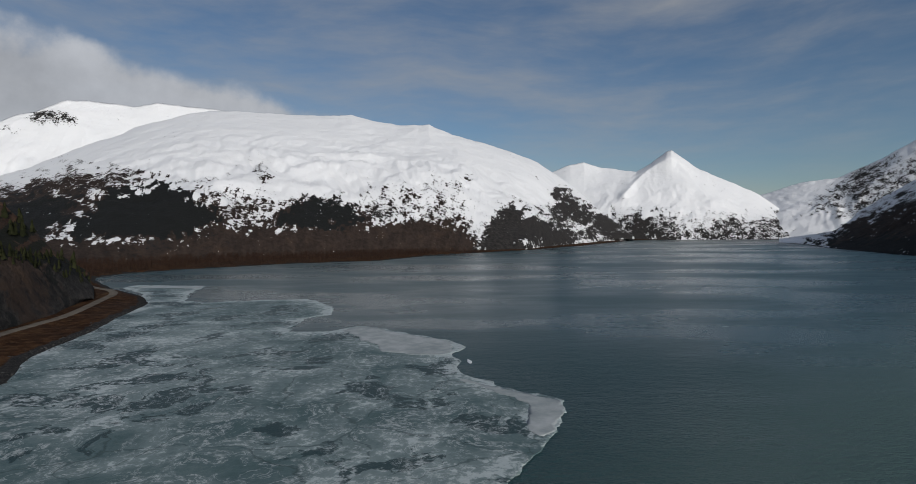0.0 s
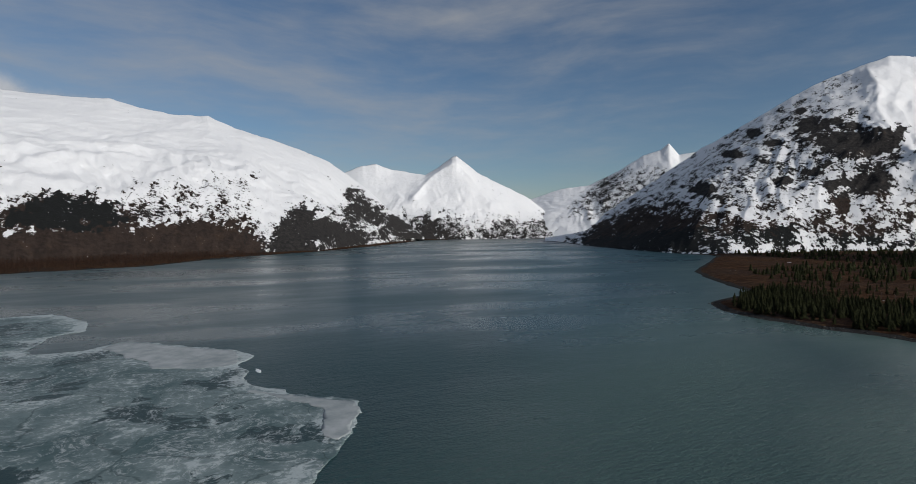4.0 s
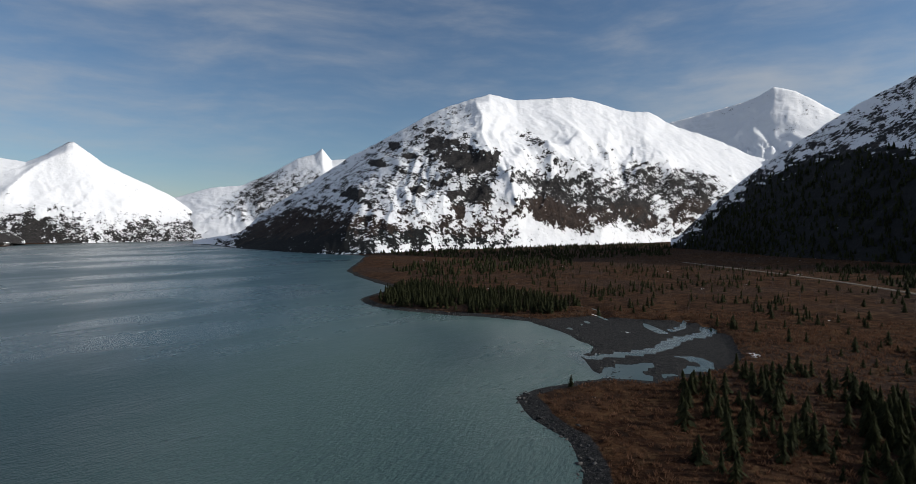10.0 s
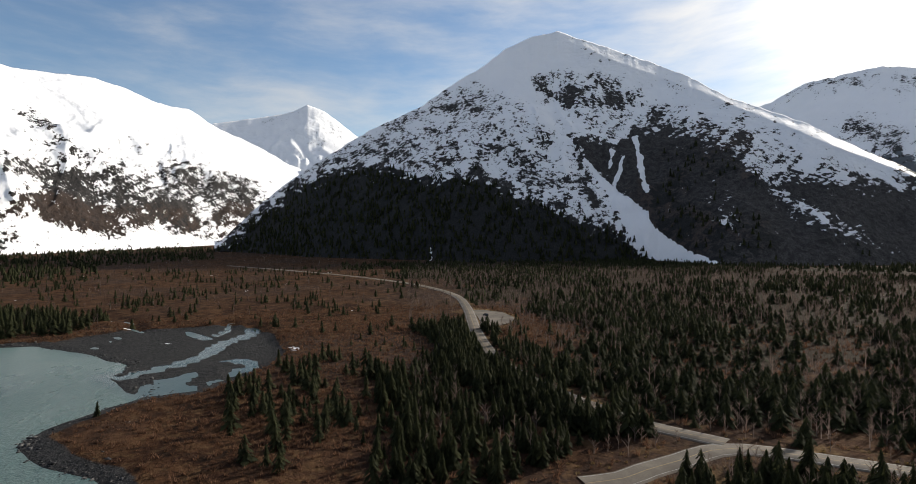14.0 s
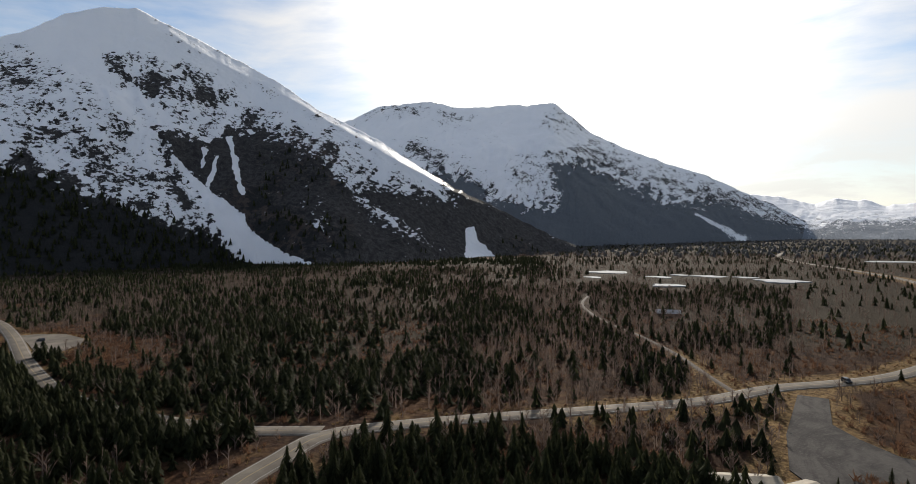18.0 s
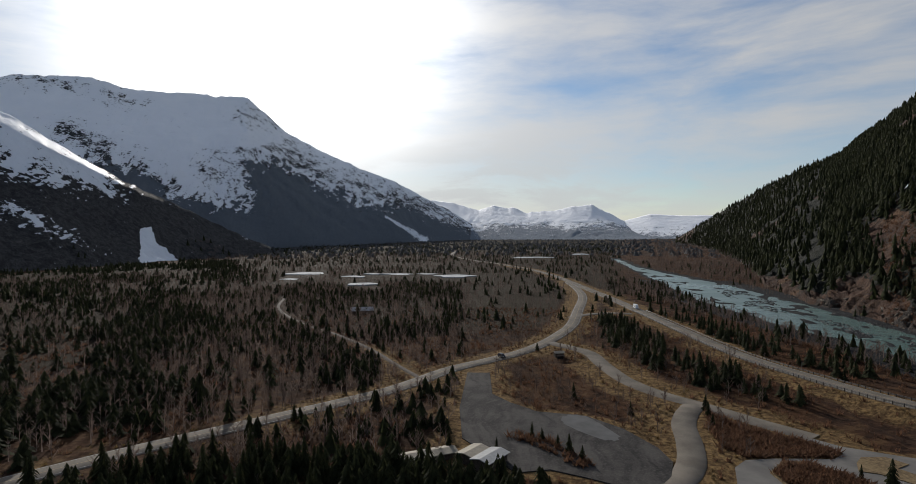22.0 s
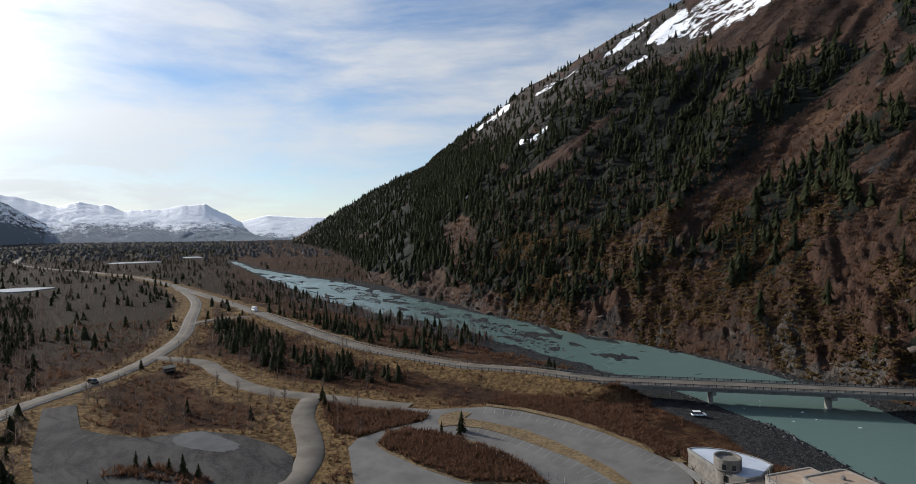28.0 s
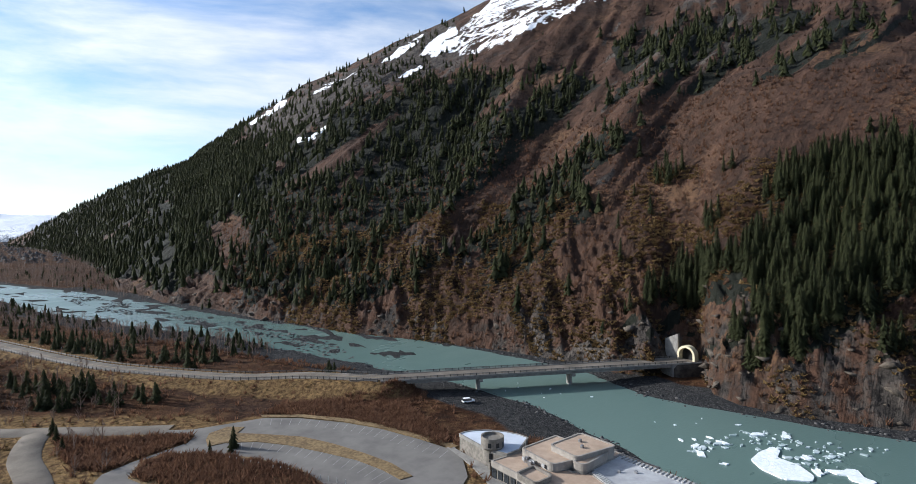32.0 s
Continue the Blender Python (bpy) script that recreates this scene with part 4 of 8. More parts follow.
CRAGS_M3 = [(-53.3, 8.8, 0.75, 0.55), (-55.4, 3.7, 1.0, 0.34), (-51.4, 4.1, 0.84, 0.34), (-53.4, 4.7, 0.8, 0.32), (-55.3, 8.9, 0.51, 0.34), (-57.1, 3.4, 0.67, 0.55), (-45, 3.6, 1.18, 0.46), (-47.3, 6.7, 0.85, 0.38), (-49.1, 8.5, 0.6, 0.4), (-58.2, 3.8, 0.55, 0.84), (-52.7, 10.1, 0.42, 0.30), (-50.6, 7.5, 0.76, 0.30), (-55.8, 1.9, 0.59, 0.76), (-51.2, -0.6, 1.10, 0.67)]


def mask_m3(A, E, V, g, l, c, X, Y, Z):
    snow = 1.0 + 0.3 * smooth(E, 2, 7)
    shrub = 0.25 + 0.5 * smooth(3.5 - E, 0, 2) + 0 * A
    snow = lay(A, E, snow, 0.64, ((-35.1, 0.7), (-40.9, 4.5), (-46.6, 8.4), (-50.9, 10.9), (-54.4, 10.2), (-58.4, 8.5), (-60.0, 6.0), (-61.0, 2.8), (-61.6, -0.7), (-53.7, -1.0), (-42.8, 3.3)))
    snow = lay(A, E, snow, 0.82, ((-50.9, 10.9), (-57.1, 13.3), (-58.1, 9.9), (-58.4, 8.7), (-54.4, 10.2)))
    snow = lay(A, E, snow, 1.6, ((-58.1, 9.9), (-58.7, 13.2), (-67.4, 13.0), (-74.5, 11.2), (-80.3, 9.8), (-80.3, 5.8), (-74.5, 6.4), (-69.0, 8.0), (-63.4, 7.4), (-60.0, 6.0)))
    snow = lay(A, E, snow, 0.58, ((-68.1, 5.5), (-72.1, 6.4), (-77.2, 5.7), (-81.4, 4.2), (-79.5, 1.9), (-75.7, -0.3), (-72.7, 0.4), (-69.2, 2.6)))
    snow = lay(A, E, snow, 0.59, ((-66.3, 4.9), (-69.0, 5.0), (-72.3, 3.9), (-74.5, 3.2), (-74.5, 1.1), (-70.3, 2.5), (-67.7, 3.2)))
    snow = lay(A, E, snow, 0.44, ((-61.6, 9.6), (-63.1, 9.6), (-64.9, 8.8), (-64.3, 8.3), (-62.2, 9.0)))
    snow = lay(A, E, snow, 0.27, ((-63.1, 7.5), (-64.6, 6.8), (-66.3, 5.2), (-67.7, 3.5), (-66.3, 4.1), (-64.3, 6.0)))
    snow = lay(A, E, snow, 0.27, ((-61.3, 5.9), (-63.4, 5.4), (-65.2, 4.5), (-66.0, 3.8), (-64.6, 3.8), (-62.2, 4.8)))
    snow = lay(A, E, snow, -0.04, ((-61.6, 3.3), (-63.4, 3.4), (-65.2, 3.2), (-67.2, 2.9), (-68.8, 1.6), (-69.5, 0.3), (-69.1, -0.4), (-67.2, -0.2), (-64.9, 0.3), (-63.4, 1.4), (-62.2, 2.4)))
    snow = lay(A, E, snow, 0.22, ((-68.0, 2.9), (-70.4, 2.1), (-71.9, 1.5), (-72.1, -0.1), (-70.6, 0.5), (-68.5, 1.6)))
    snow = lay(A, E, snow, 0.22, ((-72.4, 1.8), (-74.5, 2.0), (-75.0, -0.1), (-72.9, 0.5)))
    snow = lay(A, E, snow, 0.39, ((-72.8, 5.5), (-74.5, 5.2), (-74.9, 4.1), (-73.1, 4.5)))
    snow = lay(A, E, snow, 0.44, ((-68.5, 8.2), (-70.6, 7.6), (-70.3, 7.2), (-68.8, 7.7)))
    snow = lay(A, E, snow, 0.17, ((-71.3, 1.5), (-73.5, 1.9), (-75.7, -0.2), (-73.5, -0.3)))
    snow = lay(A, E, snow, -0.32, ((-53.8, 7.5), (-56.5, 8.1), (-59.8, 7.7), (-58.9, 5.5), (-56.5, 5.9), (-54.8, 6.2)))
    snow = lay(A, E, snow, -0.2, ((-52.8, 9.0), (-54.3, 9.4), (-54.1, 8.2), (-52.3, 7.9)))
    snow = lay(A, E, snow, 0.42, ((-62.7, 9.3), (-66.1, 7.3), (-69.1, 5.3), (-65.5, 6.0), (-63.2, 8.1)))
    snow = lay(A, E, snow, 0.28, ((-60.6, 6.1), (-64.4, 5.2), (-69.1, 3.5), (-72.7, 1.4), (-69.1, 1.7), (-65.5, 2.6), (-62.0, 4.1)))
    snow = lay(A, E, snow, 0.33, ((-73.3, 6.2), (-78.1, 5.2), (-81.4, 4.0), (-79.9, 1.6), (-76.3, 2.3), (-73.9, 4.1)))
    snow = lay(A, E, snow, -0.2, ((-62.2, 2.4), (-64.5, 3.1), (-68.2, 1.5), (-69.0, -0.1), (-66.1, 0.1), (-63.5, 0.9)))
    snow = lay(A, E, snow, -0.1, ((-70.8, 2.9), (-73.4, 2.6), (-75.4, -0.3), (-72.7, -0.2)))
    snow = lay(A, E, snow, 0.05, ((-68.5, 2.6), (-70.6, 2.9), (-71.2, 0.9), (-69.5, 0.8)))
    snow = lay(A, E, snow, 0.05, ((-77.5, 2.7), (-80.2, 3.4), (-79.3, 1.5), (-76.8, 0.3)))
    snow = lay(A, E, snow, 0.0, ((-57.2, 4.0), (-58.9, 4.4), (-58.6, 2.9), (-55.3, 3.1)))
    snow = lay(A, E, snow, 0.24, ((-32.8, -0.5), (-35.1, 0.4), (-39.0, 2.2), (-42.4, 3.3), (-44.3, 2.7), (-46.5, 1.7), (-50.2, 0.5), (-53.4, -0.6), (-53.7, -2.1), (-35.1, -2.8)))
    snow = lay(A, E, snow, -0.32, ((-32.8, -1.2), (-35.1, -0.1), (-39.7, 1.4), (-42.8, 0.6), (-44.3, -1.9), (-35.1, -2.8)))
    snow = lay(A, E, snow, 1.1, ((-62.2, -0.5), (-64.9, -0.1), (-69.1, -0.7), (-72.4, -0.1), (-75.0, -0.7), (-76.3, -1.6), (-61.6, -1.7)))
    snow = lay(A, E, snow, 0.3, ((-52.7, 0.2), (-61.4, 0.4), (-61.7, -2.0), (-52.3, -2.1)))
    for a, e, ra, re in CRAGS_M3:
        k = np.hypot((A - a) / ra, (E - e) / re) + (fbm(A / 0.4, E / 0.4, 3) - 0.5) * 0.9
        snow = snow - (snow + 0.25) * (1 - smooth(k, 0.6, 1.25))
    left = smooth(A, -64, -60)
    fall = E - 0.10 * (A + 50)
    bands = fbm(A / 0.9 + 4, fall / 0.32, 4)
    tilted = fbm((A + 1.4 * E) / 1.0 + 7, (E + 0.35 * A) / 0.4, 4)
    mottle = np.clip(1 - np.abs(snow - 0.5) / 0.4, 0, 1)
    snow = snow - mottle * 1.5 * ((bands - 0.5) * left + (tilted - 0.5) * (1 - left)) + l * 0.3 - g * 0.3 - c * 0.1
    return dict(snow=snow, shrub=shrub + l, wood=0.1 + (0.6 - E) * 0.35 + l)


M3 = mountain("mountain", "massive snowy mountain speckled with dark rock bands and brown gullies", MAT_SNOWY, (-30, -88),
              [(-30.3, -0.85), (-34.2, -0.2), (-36.0, 1.6), (-39.0, 3.6), (-41.9, 5.5), (-44.7, 7.4), (-47.5, 8.8), (-50.1, 10.2), (-52.7, 11.6), (-54.7, 12.4), (-57.1, 13.1), (-58.9, 13.5), (-61.7, 12.9), (-64.5, 12.9), (-66.7, 13.0), (-69.4, 12.4), (-71.9, 11.4), (-74.4, 11.1), (-75.3, 10.6), (-76.8, 9.6), (-78.6, 8.9), (-81.2, 7.7), (-83.3, 6.5), (-84.9, 5.9), (-88, 4.6)],
              [(-30, 3100), (-36, 2700), (-40, 2600), (-50, 2500), (-58, 2700), (-66, 3100), (-75, 3500), (-88, 3950)],
              [(-30, 3000), (-34, 2010), (-38, 1640), (-42, 1420), (-46, 1330), (-52, 1480), (-60, 1650), (-70, 1950), (-80, 2600), (-88, 3100)], 0.86, 0.15, mask_m3, 500, 140, seed=1.7, crag=0.004, spurs=[(((-57.1, 13.3), (-58.1, 11.6), (-58.1, 9.9), (-58.9, 8.1), (-60.0, 6.3), (-61.0, 4.5), (-61.6, 2.8)), 1.6, 100)])


def mask_all(A, E, V, g, l, c, X, Y, Z):
    return dict(snow=1.25 + l * 0.6 - g * 0.8, shrub=0 * E)


PK = mountain("mountain", "far jagged snow summit behind the nearer ridges", MAT_SNOWY, (-72, -94),
              [(-72, 8), (-76.2, 9.9), (-79.6, 10.6), (-82.0, 11.1), (-83.6, 11.5), (-85.1, 12.3), (-86.7, 11.7), (-88.0, 10.9), (-90.0, 9.4), (-94, 7.5)],
              [(-72, 4750), (-94, 4750)], [(-72, 3300), (-94, 2900)], 1.0, 0.2, mask_all, 160, 60, seed=12.4, crag=0.004)


def mask_m4(A, E, V, g, l, c, X, Y, Z):
    snow = 0.95 + 0.5 * smooth(E, 8, 15) + 0 * A
    wood, shrub = 0 * E - 0.3, 0.3 + l
    snow = lay(A, E, snow, 0.56, ((-79.4, 1.2), (-86.5, 8.6), (-90.2, 9.4), (-95.7, 10.2), (-102.4, 10.8), (-106.6, 9.7), (-110.5, 8.5), (-113.2, 6.3), (-116.1, 2.1), (-117.9, -1.5), (-114.3, 0.5), (-105.8, 4.1), (-97.1, 5.7), (-86.4, 5.8)))
    snow = lay(A, E, snow, 0.7, ((-90.2, 9.9), (-98.0, 14.5), (-102.4, 15.0), (-107.4, 12.9), (-110.5, 9.0), (-102.4, 10.3)))
    snow = lay(A, E, snow, 1.6, ((-102.3, 16.2), (-109.7, 19.9), (-112.8, 18.5), (-107.4, 15.8), (-108.2, 12.9), (-104.1, 14.9)))
    snow = lay(A, E, snow, 0.52, ((-107.4, 15.8), (-110.1, 15.7), (-113.2, 14.7), (-116.4, 15.4), (-118.1, 14.4), (-117.8, 11.8), (-116.4, 10.6), (-113.9, 11.3), (-111.7, 11.3), (-110.1, 12.3), (-108.4, 13.4)))
    snow = lay(A, E, snow, -0.38, ((-76.2, -2.5), (-79.4, 0.7), (-83.2, 3.7), (-86.4, 5.6), (-90.2, 6.0), (-93.4, 6.1), (-96.6, 5.0), (-99.3, 5.4), (-102.4, 5.5), (-105.8, 3.6), (-109.0, 2.3), (-112.1, 1.1), (-115.1, 0.1), (-117.9, -1.7), (-119.8, -2.9), (-119.9, -4.6), (-74.8, -5.3)))
    snow = lay(A, E, snow, 0.52, ((-117.3, 13.1), (-120.6, 12.1), (-124.0, 11.0), (-128.5, 8.9), (-134.0, 5.7), (-139.7, 3.8), (-135.9, 4.2), (-131.2, 5.2), (-126.6, 6.0), (-122.2, 9.0), (-118.8, 9.5), (-116.4, 9.2), (-115.7, 11.7)))
    snow = lay(A, E, snow, -0.34, ((-118.0, 9.3), (-122.2, 9.1), (-126.6, 6.6), (-131.2, 4.8), (-135.9, 3.9), (-140.7, 2.9), (-145.9, -0.0), (-151.9, -2.9), (-126.5, -4.5), (-120.4, -1.7), (-118.8, 2.4)))
    snow = lay(A, E, snow, -0.32, ((-111.9, 9.1), (-114.3, 8.7), (-116.1, 8.7), (-117.8, 9.4), (-120.4, 9.1), (-121.6, 8.0), (-123.5, 6.7), (-125.7, 5.8), (-125.8, -3.2), (-123.2, -2.6), (-120.8, -0.9), (-119.3, 0.5), (-118.2, 2.2), (-115.7, 4.2), (-113.6, 6.5), (-112.5, 8.0)))
    snow = lay(A, E, snow, 0.85, ((-127.8, 6.4), (-128.7, 6.2), (-130.7, 3.8), (-132.6, 2.2), (-135.9, -0.2), (-138.0, -1.9), (-137.3, -1.7), (-134.0, 0.2), (-131.2, 1.9), (-129.3, 4.2)))
    snow = lay(A, E, snow, 0.46, ((-124.8, 4.7), (-126.1, 1.0), (-127.1, -1.1), (-126.5, -1.1), (-125.7, 1.0), (-124.6, 2.9)))
    snow = lay(A, E, snow, 0.95, ((-110.8, 19.3), (-111.9, 19.3), (-114.2, 17.6), (-118.1, 15.6), (-124.0, 12.9), (-129.4, 10.3), (-134.5, 7.1), (-140.2, 4.5), (-139.7, 4.0), (-133.6, 6.8), (-128.5, 9.5), (-123.1, 12.4), (-117.7, 14.9), (-114.2, 16.3)))
    snow = lay(A, E, snow, -0.35, ((-139.5, 4.7), (-145.4, 2.8), (-153.3, -1.0), (-153.3, -4.2), (-145.4, -3.3), (-140.7, 1.4)))
    ribs = fbm((A - 0.25 * E) / 0.35, E / 1.6, 4)
    slanted = fbm((A + 0.9 * E) / 0.5 + 3, E / 2.2, 4)
    tufts = fbm(A / 0.8 + 11, E / 0.35, 4)
    mottle = np.clip(1 - np.abs(snow - 0.45) / 0.4, 0, 1)
    east = smooth(-A, 112, 118)
    grain = ribs * (1 - smooth(np.hypot((A + 111.5) / 6.5, (E - 12.0) / 4.5), 0.8, 1.1))
    grain = np.where(grain > 0.05, grain, slanted * east + tufts * (1 - east))
    snow = snow - mottle * 1.5 * (grain - 0.5) + l * 0.3 - g * 0.3 - c * 0.1
    snow = lay(A, E, snow, 1.7, ((-113.0, 7.1), (-114.3, 5.6), (-115.9, 4.2), (-118.2, 2.3), (-119.0, 1.8), (-119.3, 0.5), (-120.8, -0.7), (-123.2, -2.2), (-125.8, -3.3), (-125.8, -4.0), (-122.1, -4.0), (-119.8, -3.1), (-117.9, -1.7), (-117.2, 0.1), (-116.1, 2.5), (-115.0, 4.2), (-113.6, 6.2)), soft=0.1, wob=0.22)
    snow = lay(A, E, snow, 1.7, ((-117.5, 9.1), (-118.0, 9.1), (-118.6, 6.7), (-119.1, 3.7), (-118.7, 3.5), (-118.1, 6.6)), soft=0.1, wob=0.22)
    snow = lay(A, E, snow, 1.7, ((-116.4, 7.4), (-116.8, 7.3), (-116.6, 5.9), (-116.0, 4.3), (-115.7, 4.5), (-116.2, 6.1)), soft=0.1, wob=0.22)
    snow = lay(A, E, snow, 1.7, ((-115.5, 8.0), (-115.9, 7.9), (-115.6, 6.2), (-115.3, 6.1)), soft=0.1, wob=0.22)
    snow = lay(A, E, snow, 1.7, ((-140.9, 0.5), (-141.7, 0.6), (-142.2, -0.9), (-143.9, -2.5), (-140.8, -2.7)), soft=0.1, wob=0.22)
    snow = lay(A, E, snow, 1.7, ((-97.1, -1.7), (-97.5, -1.7), (-97.6, -3.1), (-97.2, -3.1)), soft=0.1, wob=0.22)
    wood = lay(A, E, wood, 1.1, ((-76.2, -2.5), (-79.4, 0.7), (-83.2, 3.7), (-86.4, 5.6), (-90.2, 6.0), (-93.4, 6.1), (-96.6, 5.0), (-99.3, 5.4), (-102.4, 5.5), (-105.8, 3.6), (-109.0, 2.3), (-112.1, 1.1), (-115.1, 0.1), (-117.9, -1.7), (-119.8, -2.9), (-119.9, -4.6), (-74.8, -5.3)))
    wood = lay(A, E, wood, 0.35, ((-118.0, 9.3), (-122.2, 9.1), (-126.6, 6.6), (-131.2, 4.8), (-135.9, 3.9), (-140.7, 2.9), (-145.9, -0.0), (-151.9, -2.9), (-126.5, -4.5), (-120.4, -1.7), (-118.8, 2.4)))
    return dict(snow=snow, wood=wood + l * 0.8, shrub=shrub)


M4 = mountain("mountain", "steep dark mountain with snowy summit, avalanche chutes and forested foot", MAT_STEEP, (-76.5, -152),
              [(-76.5, -1.0), (-77.1, -0.9), (-80.7, 2.7), (-84.3, 5.6), (-89.7, 9.2), (-92.7, 10.8), (-96.2, 12.4), (-99.7, 14.7), (-103.0, 16.5), (-105.1, 17.9), (-107.7, 18.9), (-110.3, 19.3), (-112.2, 18.6), (-114.1, 18.0), (-118.0, 16.4), (-122.6, 14.3), (-125.5, 12.4), (-128.5, 11.0), (-132.1, 9.3), (-136.3, 6.6), (-139.8, 4.5), (-144.4, 2.3), (-149.4, -0.3), (-152, -1.4)],
              [(-76.5, 1760), (-85, 1680), (-95, 1680), (-110, 1900), (-120, 1820), (-126, 1620), (-134, 1510), (-141, 1530), (-152, 1620)],
              [(-76.5, 1700), (-85, 1250), (-100, 1020), (-110, 1050), (-120, 1130), (-126, 1000), (-134, 1080), (-141, 1232), (-152, 1580)], 0.98, 0.14, mask_m4, 560, 140, seed=6.6, crag=0.006, spurs=[(((-110.8, 19.3), (-114.2, 17.0), (-118.1, 15.3), (-124.0, 12.7), (-129.4, 9.8), (-134.5, 7.0), (-140.7, 3.8)), 1.0, 30)])


def mask_m5(A, E, V, g, l, c, X, Y, Z):
    snow = 0.95 + 0.4 * smooth(E, 5, 8) + 0 * A
    snow = lay(A, E, snow, 0.64, ((-145.9, 7.8), (-150.3, 8.4), (-154.0, 9.4), (-157.2, 7.1), (-162.4, 4.8), (-167.2, 2.9), (-164.3, 2.4), (-158.6, 4.1), (-154.4, 6.2), (-150.3, 6.8), (-149.8, 2.9), (-145.9, 4.6)))
    snow = lay(A, E, snow, 0.48, ((-134.0, 9.2), (-135.8, 9.5), (-138.5, 8.3), (-140.9, 7.1), (-137.7, 6.2), (-135.4, 7.7)))
    snow = lay(A, E, snow, 0.66, ((-149.9, 12.7), (-152.2, 11.6), (-153.5, 9.6), (-151.2, 9.8), (-148.1, 10.5)))
    snow = lay(A, E, snow, 0.66, ((-130.4, 12.1), (-134.1, 13.0), (-138.6, 13.2), (-139.1, 12.4), (-130.9, 11.3)))
    snow = lay(A, E, snow, 0.56, ((-138.5, 11.9), (-141.7, 11.8), (-141.7, 11.1), (-138.5, 11.1)))
    snow = lay(A, E, snow, -0.45, ((-137.7, 5.6), (-140.8, 5.5), (-142.9, 4.8), (-144.6, 3.2), (-147.6, 2.5), (-150.3, 2.3), (-149.9, 6.3), (-151.7, 6.7), (-154.9, 5.7), (-158.6, 3.8), (-161.5, 2.4), (-166.2, 2.9), (-169.1, 1.4), (-176.5, -1.2), (-176.5, -2.8), (-133.9, -3.2), (-133.9, 4.3)))
    snow = lay(A, E, snow, 0.56, ((-168.2, 3.1), (-172.9, 1.4), (-175.6, -1.0), (-169.1, 1.2), (-164.3, 3.6), (-162.4, 4.8)))
    snow = lay(A, E, snow, 0.66, ((-142.8, 5.9), (-143.3, 5.9), (-143.6, 3.2), (-143.1, 3.1)))
    s = np.clip((A + 163.2) / -4.0, 0, 1)
    dd = np.hypot(A + 163.2 + 4.0 * s, E - 1.6 + 2.4 * s) / (0.12 + 0.3 * s)
    wood = np.clip(0.75 - snow, -0.3, 1)
    return dict(snow=np.maximum(snow + l * 0.5 - g * 0.5 - c * 0.1, 1.2 - 0.8 * dd), wood=wood, shrub=0.4 + l)


M5 = mountain("mountain", "long backlit mountain, snowy above, forest below tinted blue for haze", MAT_HAZE_SLOPE, (-120, -177),
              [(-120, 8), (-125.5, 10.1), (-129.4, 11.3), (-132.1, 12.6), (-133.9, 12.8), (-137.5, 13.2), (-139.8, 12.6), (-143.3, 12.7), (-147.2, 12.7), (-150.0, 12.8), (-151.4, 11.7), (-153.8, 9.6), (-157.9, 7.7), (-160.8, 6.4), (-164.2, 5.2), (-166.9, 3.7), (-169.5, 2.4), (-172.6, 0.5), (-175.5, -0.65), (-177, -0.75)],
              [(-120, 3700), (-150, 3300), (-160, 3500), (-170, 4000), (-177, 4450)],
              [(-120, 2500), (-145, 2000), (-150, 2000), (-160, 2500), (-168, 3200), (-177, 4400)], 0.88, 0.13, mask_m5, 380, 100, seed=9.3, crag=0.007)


def mask_f1(A, E, V, g, l, c, X, Y, Z):
    return dict(snow=0.75 + (E - 0.75) * 0.8 + l * 0.8 - g * 0.6, wood=0.9 + 0 * E)


F1 = mountain("mountain", "distant low snowy range at the end of the valley", MAT_FAR_HAZE, (-164, -190),
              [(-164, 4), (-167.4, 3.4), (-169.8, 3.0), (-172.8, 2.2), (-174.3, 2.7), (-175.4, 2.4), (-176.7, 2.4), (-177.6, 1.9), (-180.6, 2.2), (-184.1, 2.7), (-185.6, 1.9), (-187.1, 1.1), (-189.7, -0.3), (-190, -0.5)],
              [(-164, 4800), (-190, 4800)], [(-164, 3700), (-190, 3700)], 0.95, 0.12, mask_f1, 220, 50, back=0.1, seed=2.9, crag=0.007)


def mask_f2(A, E, V, g, l, c, X, Y, Z):
    return dict(snow=0.9 + (E - 0.05) * 1.0 + l * 0.8 - g * 0.6, wood=0.9 + 0 * E)


F2 = mountain("mountain", "pale snow range far across the water at the valley mouth", MAT_FAR_HAZE, (-186, -202),
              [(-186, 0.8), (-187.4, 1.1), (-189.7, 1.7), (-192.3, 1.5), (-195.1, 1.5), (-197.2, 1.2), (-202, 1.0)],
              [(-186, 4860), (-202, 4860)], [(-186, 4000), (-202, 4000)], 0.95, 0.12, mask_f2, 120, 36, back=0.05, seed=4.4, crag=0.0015)


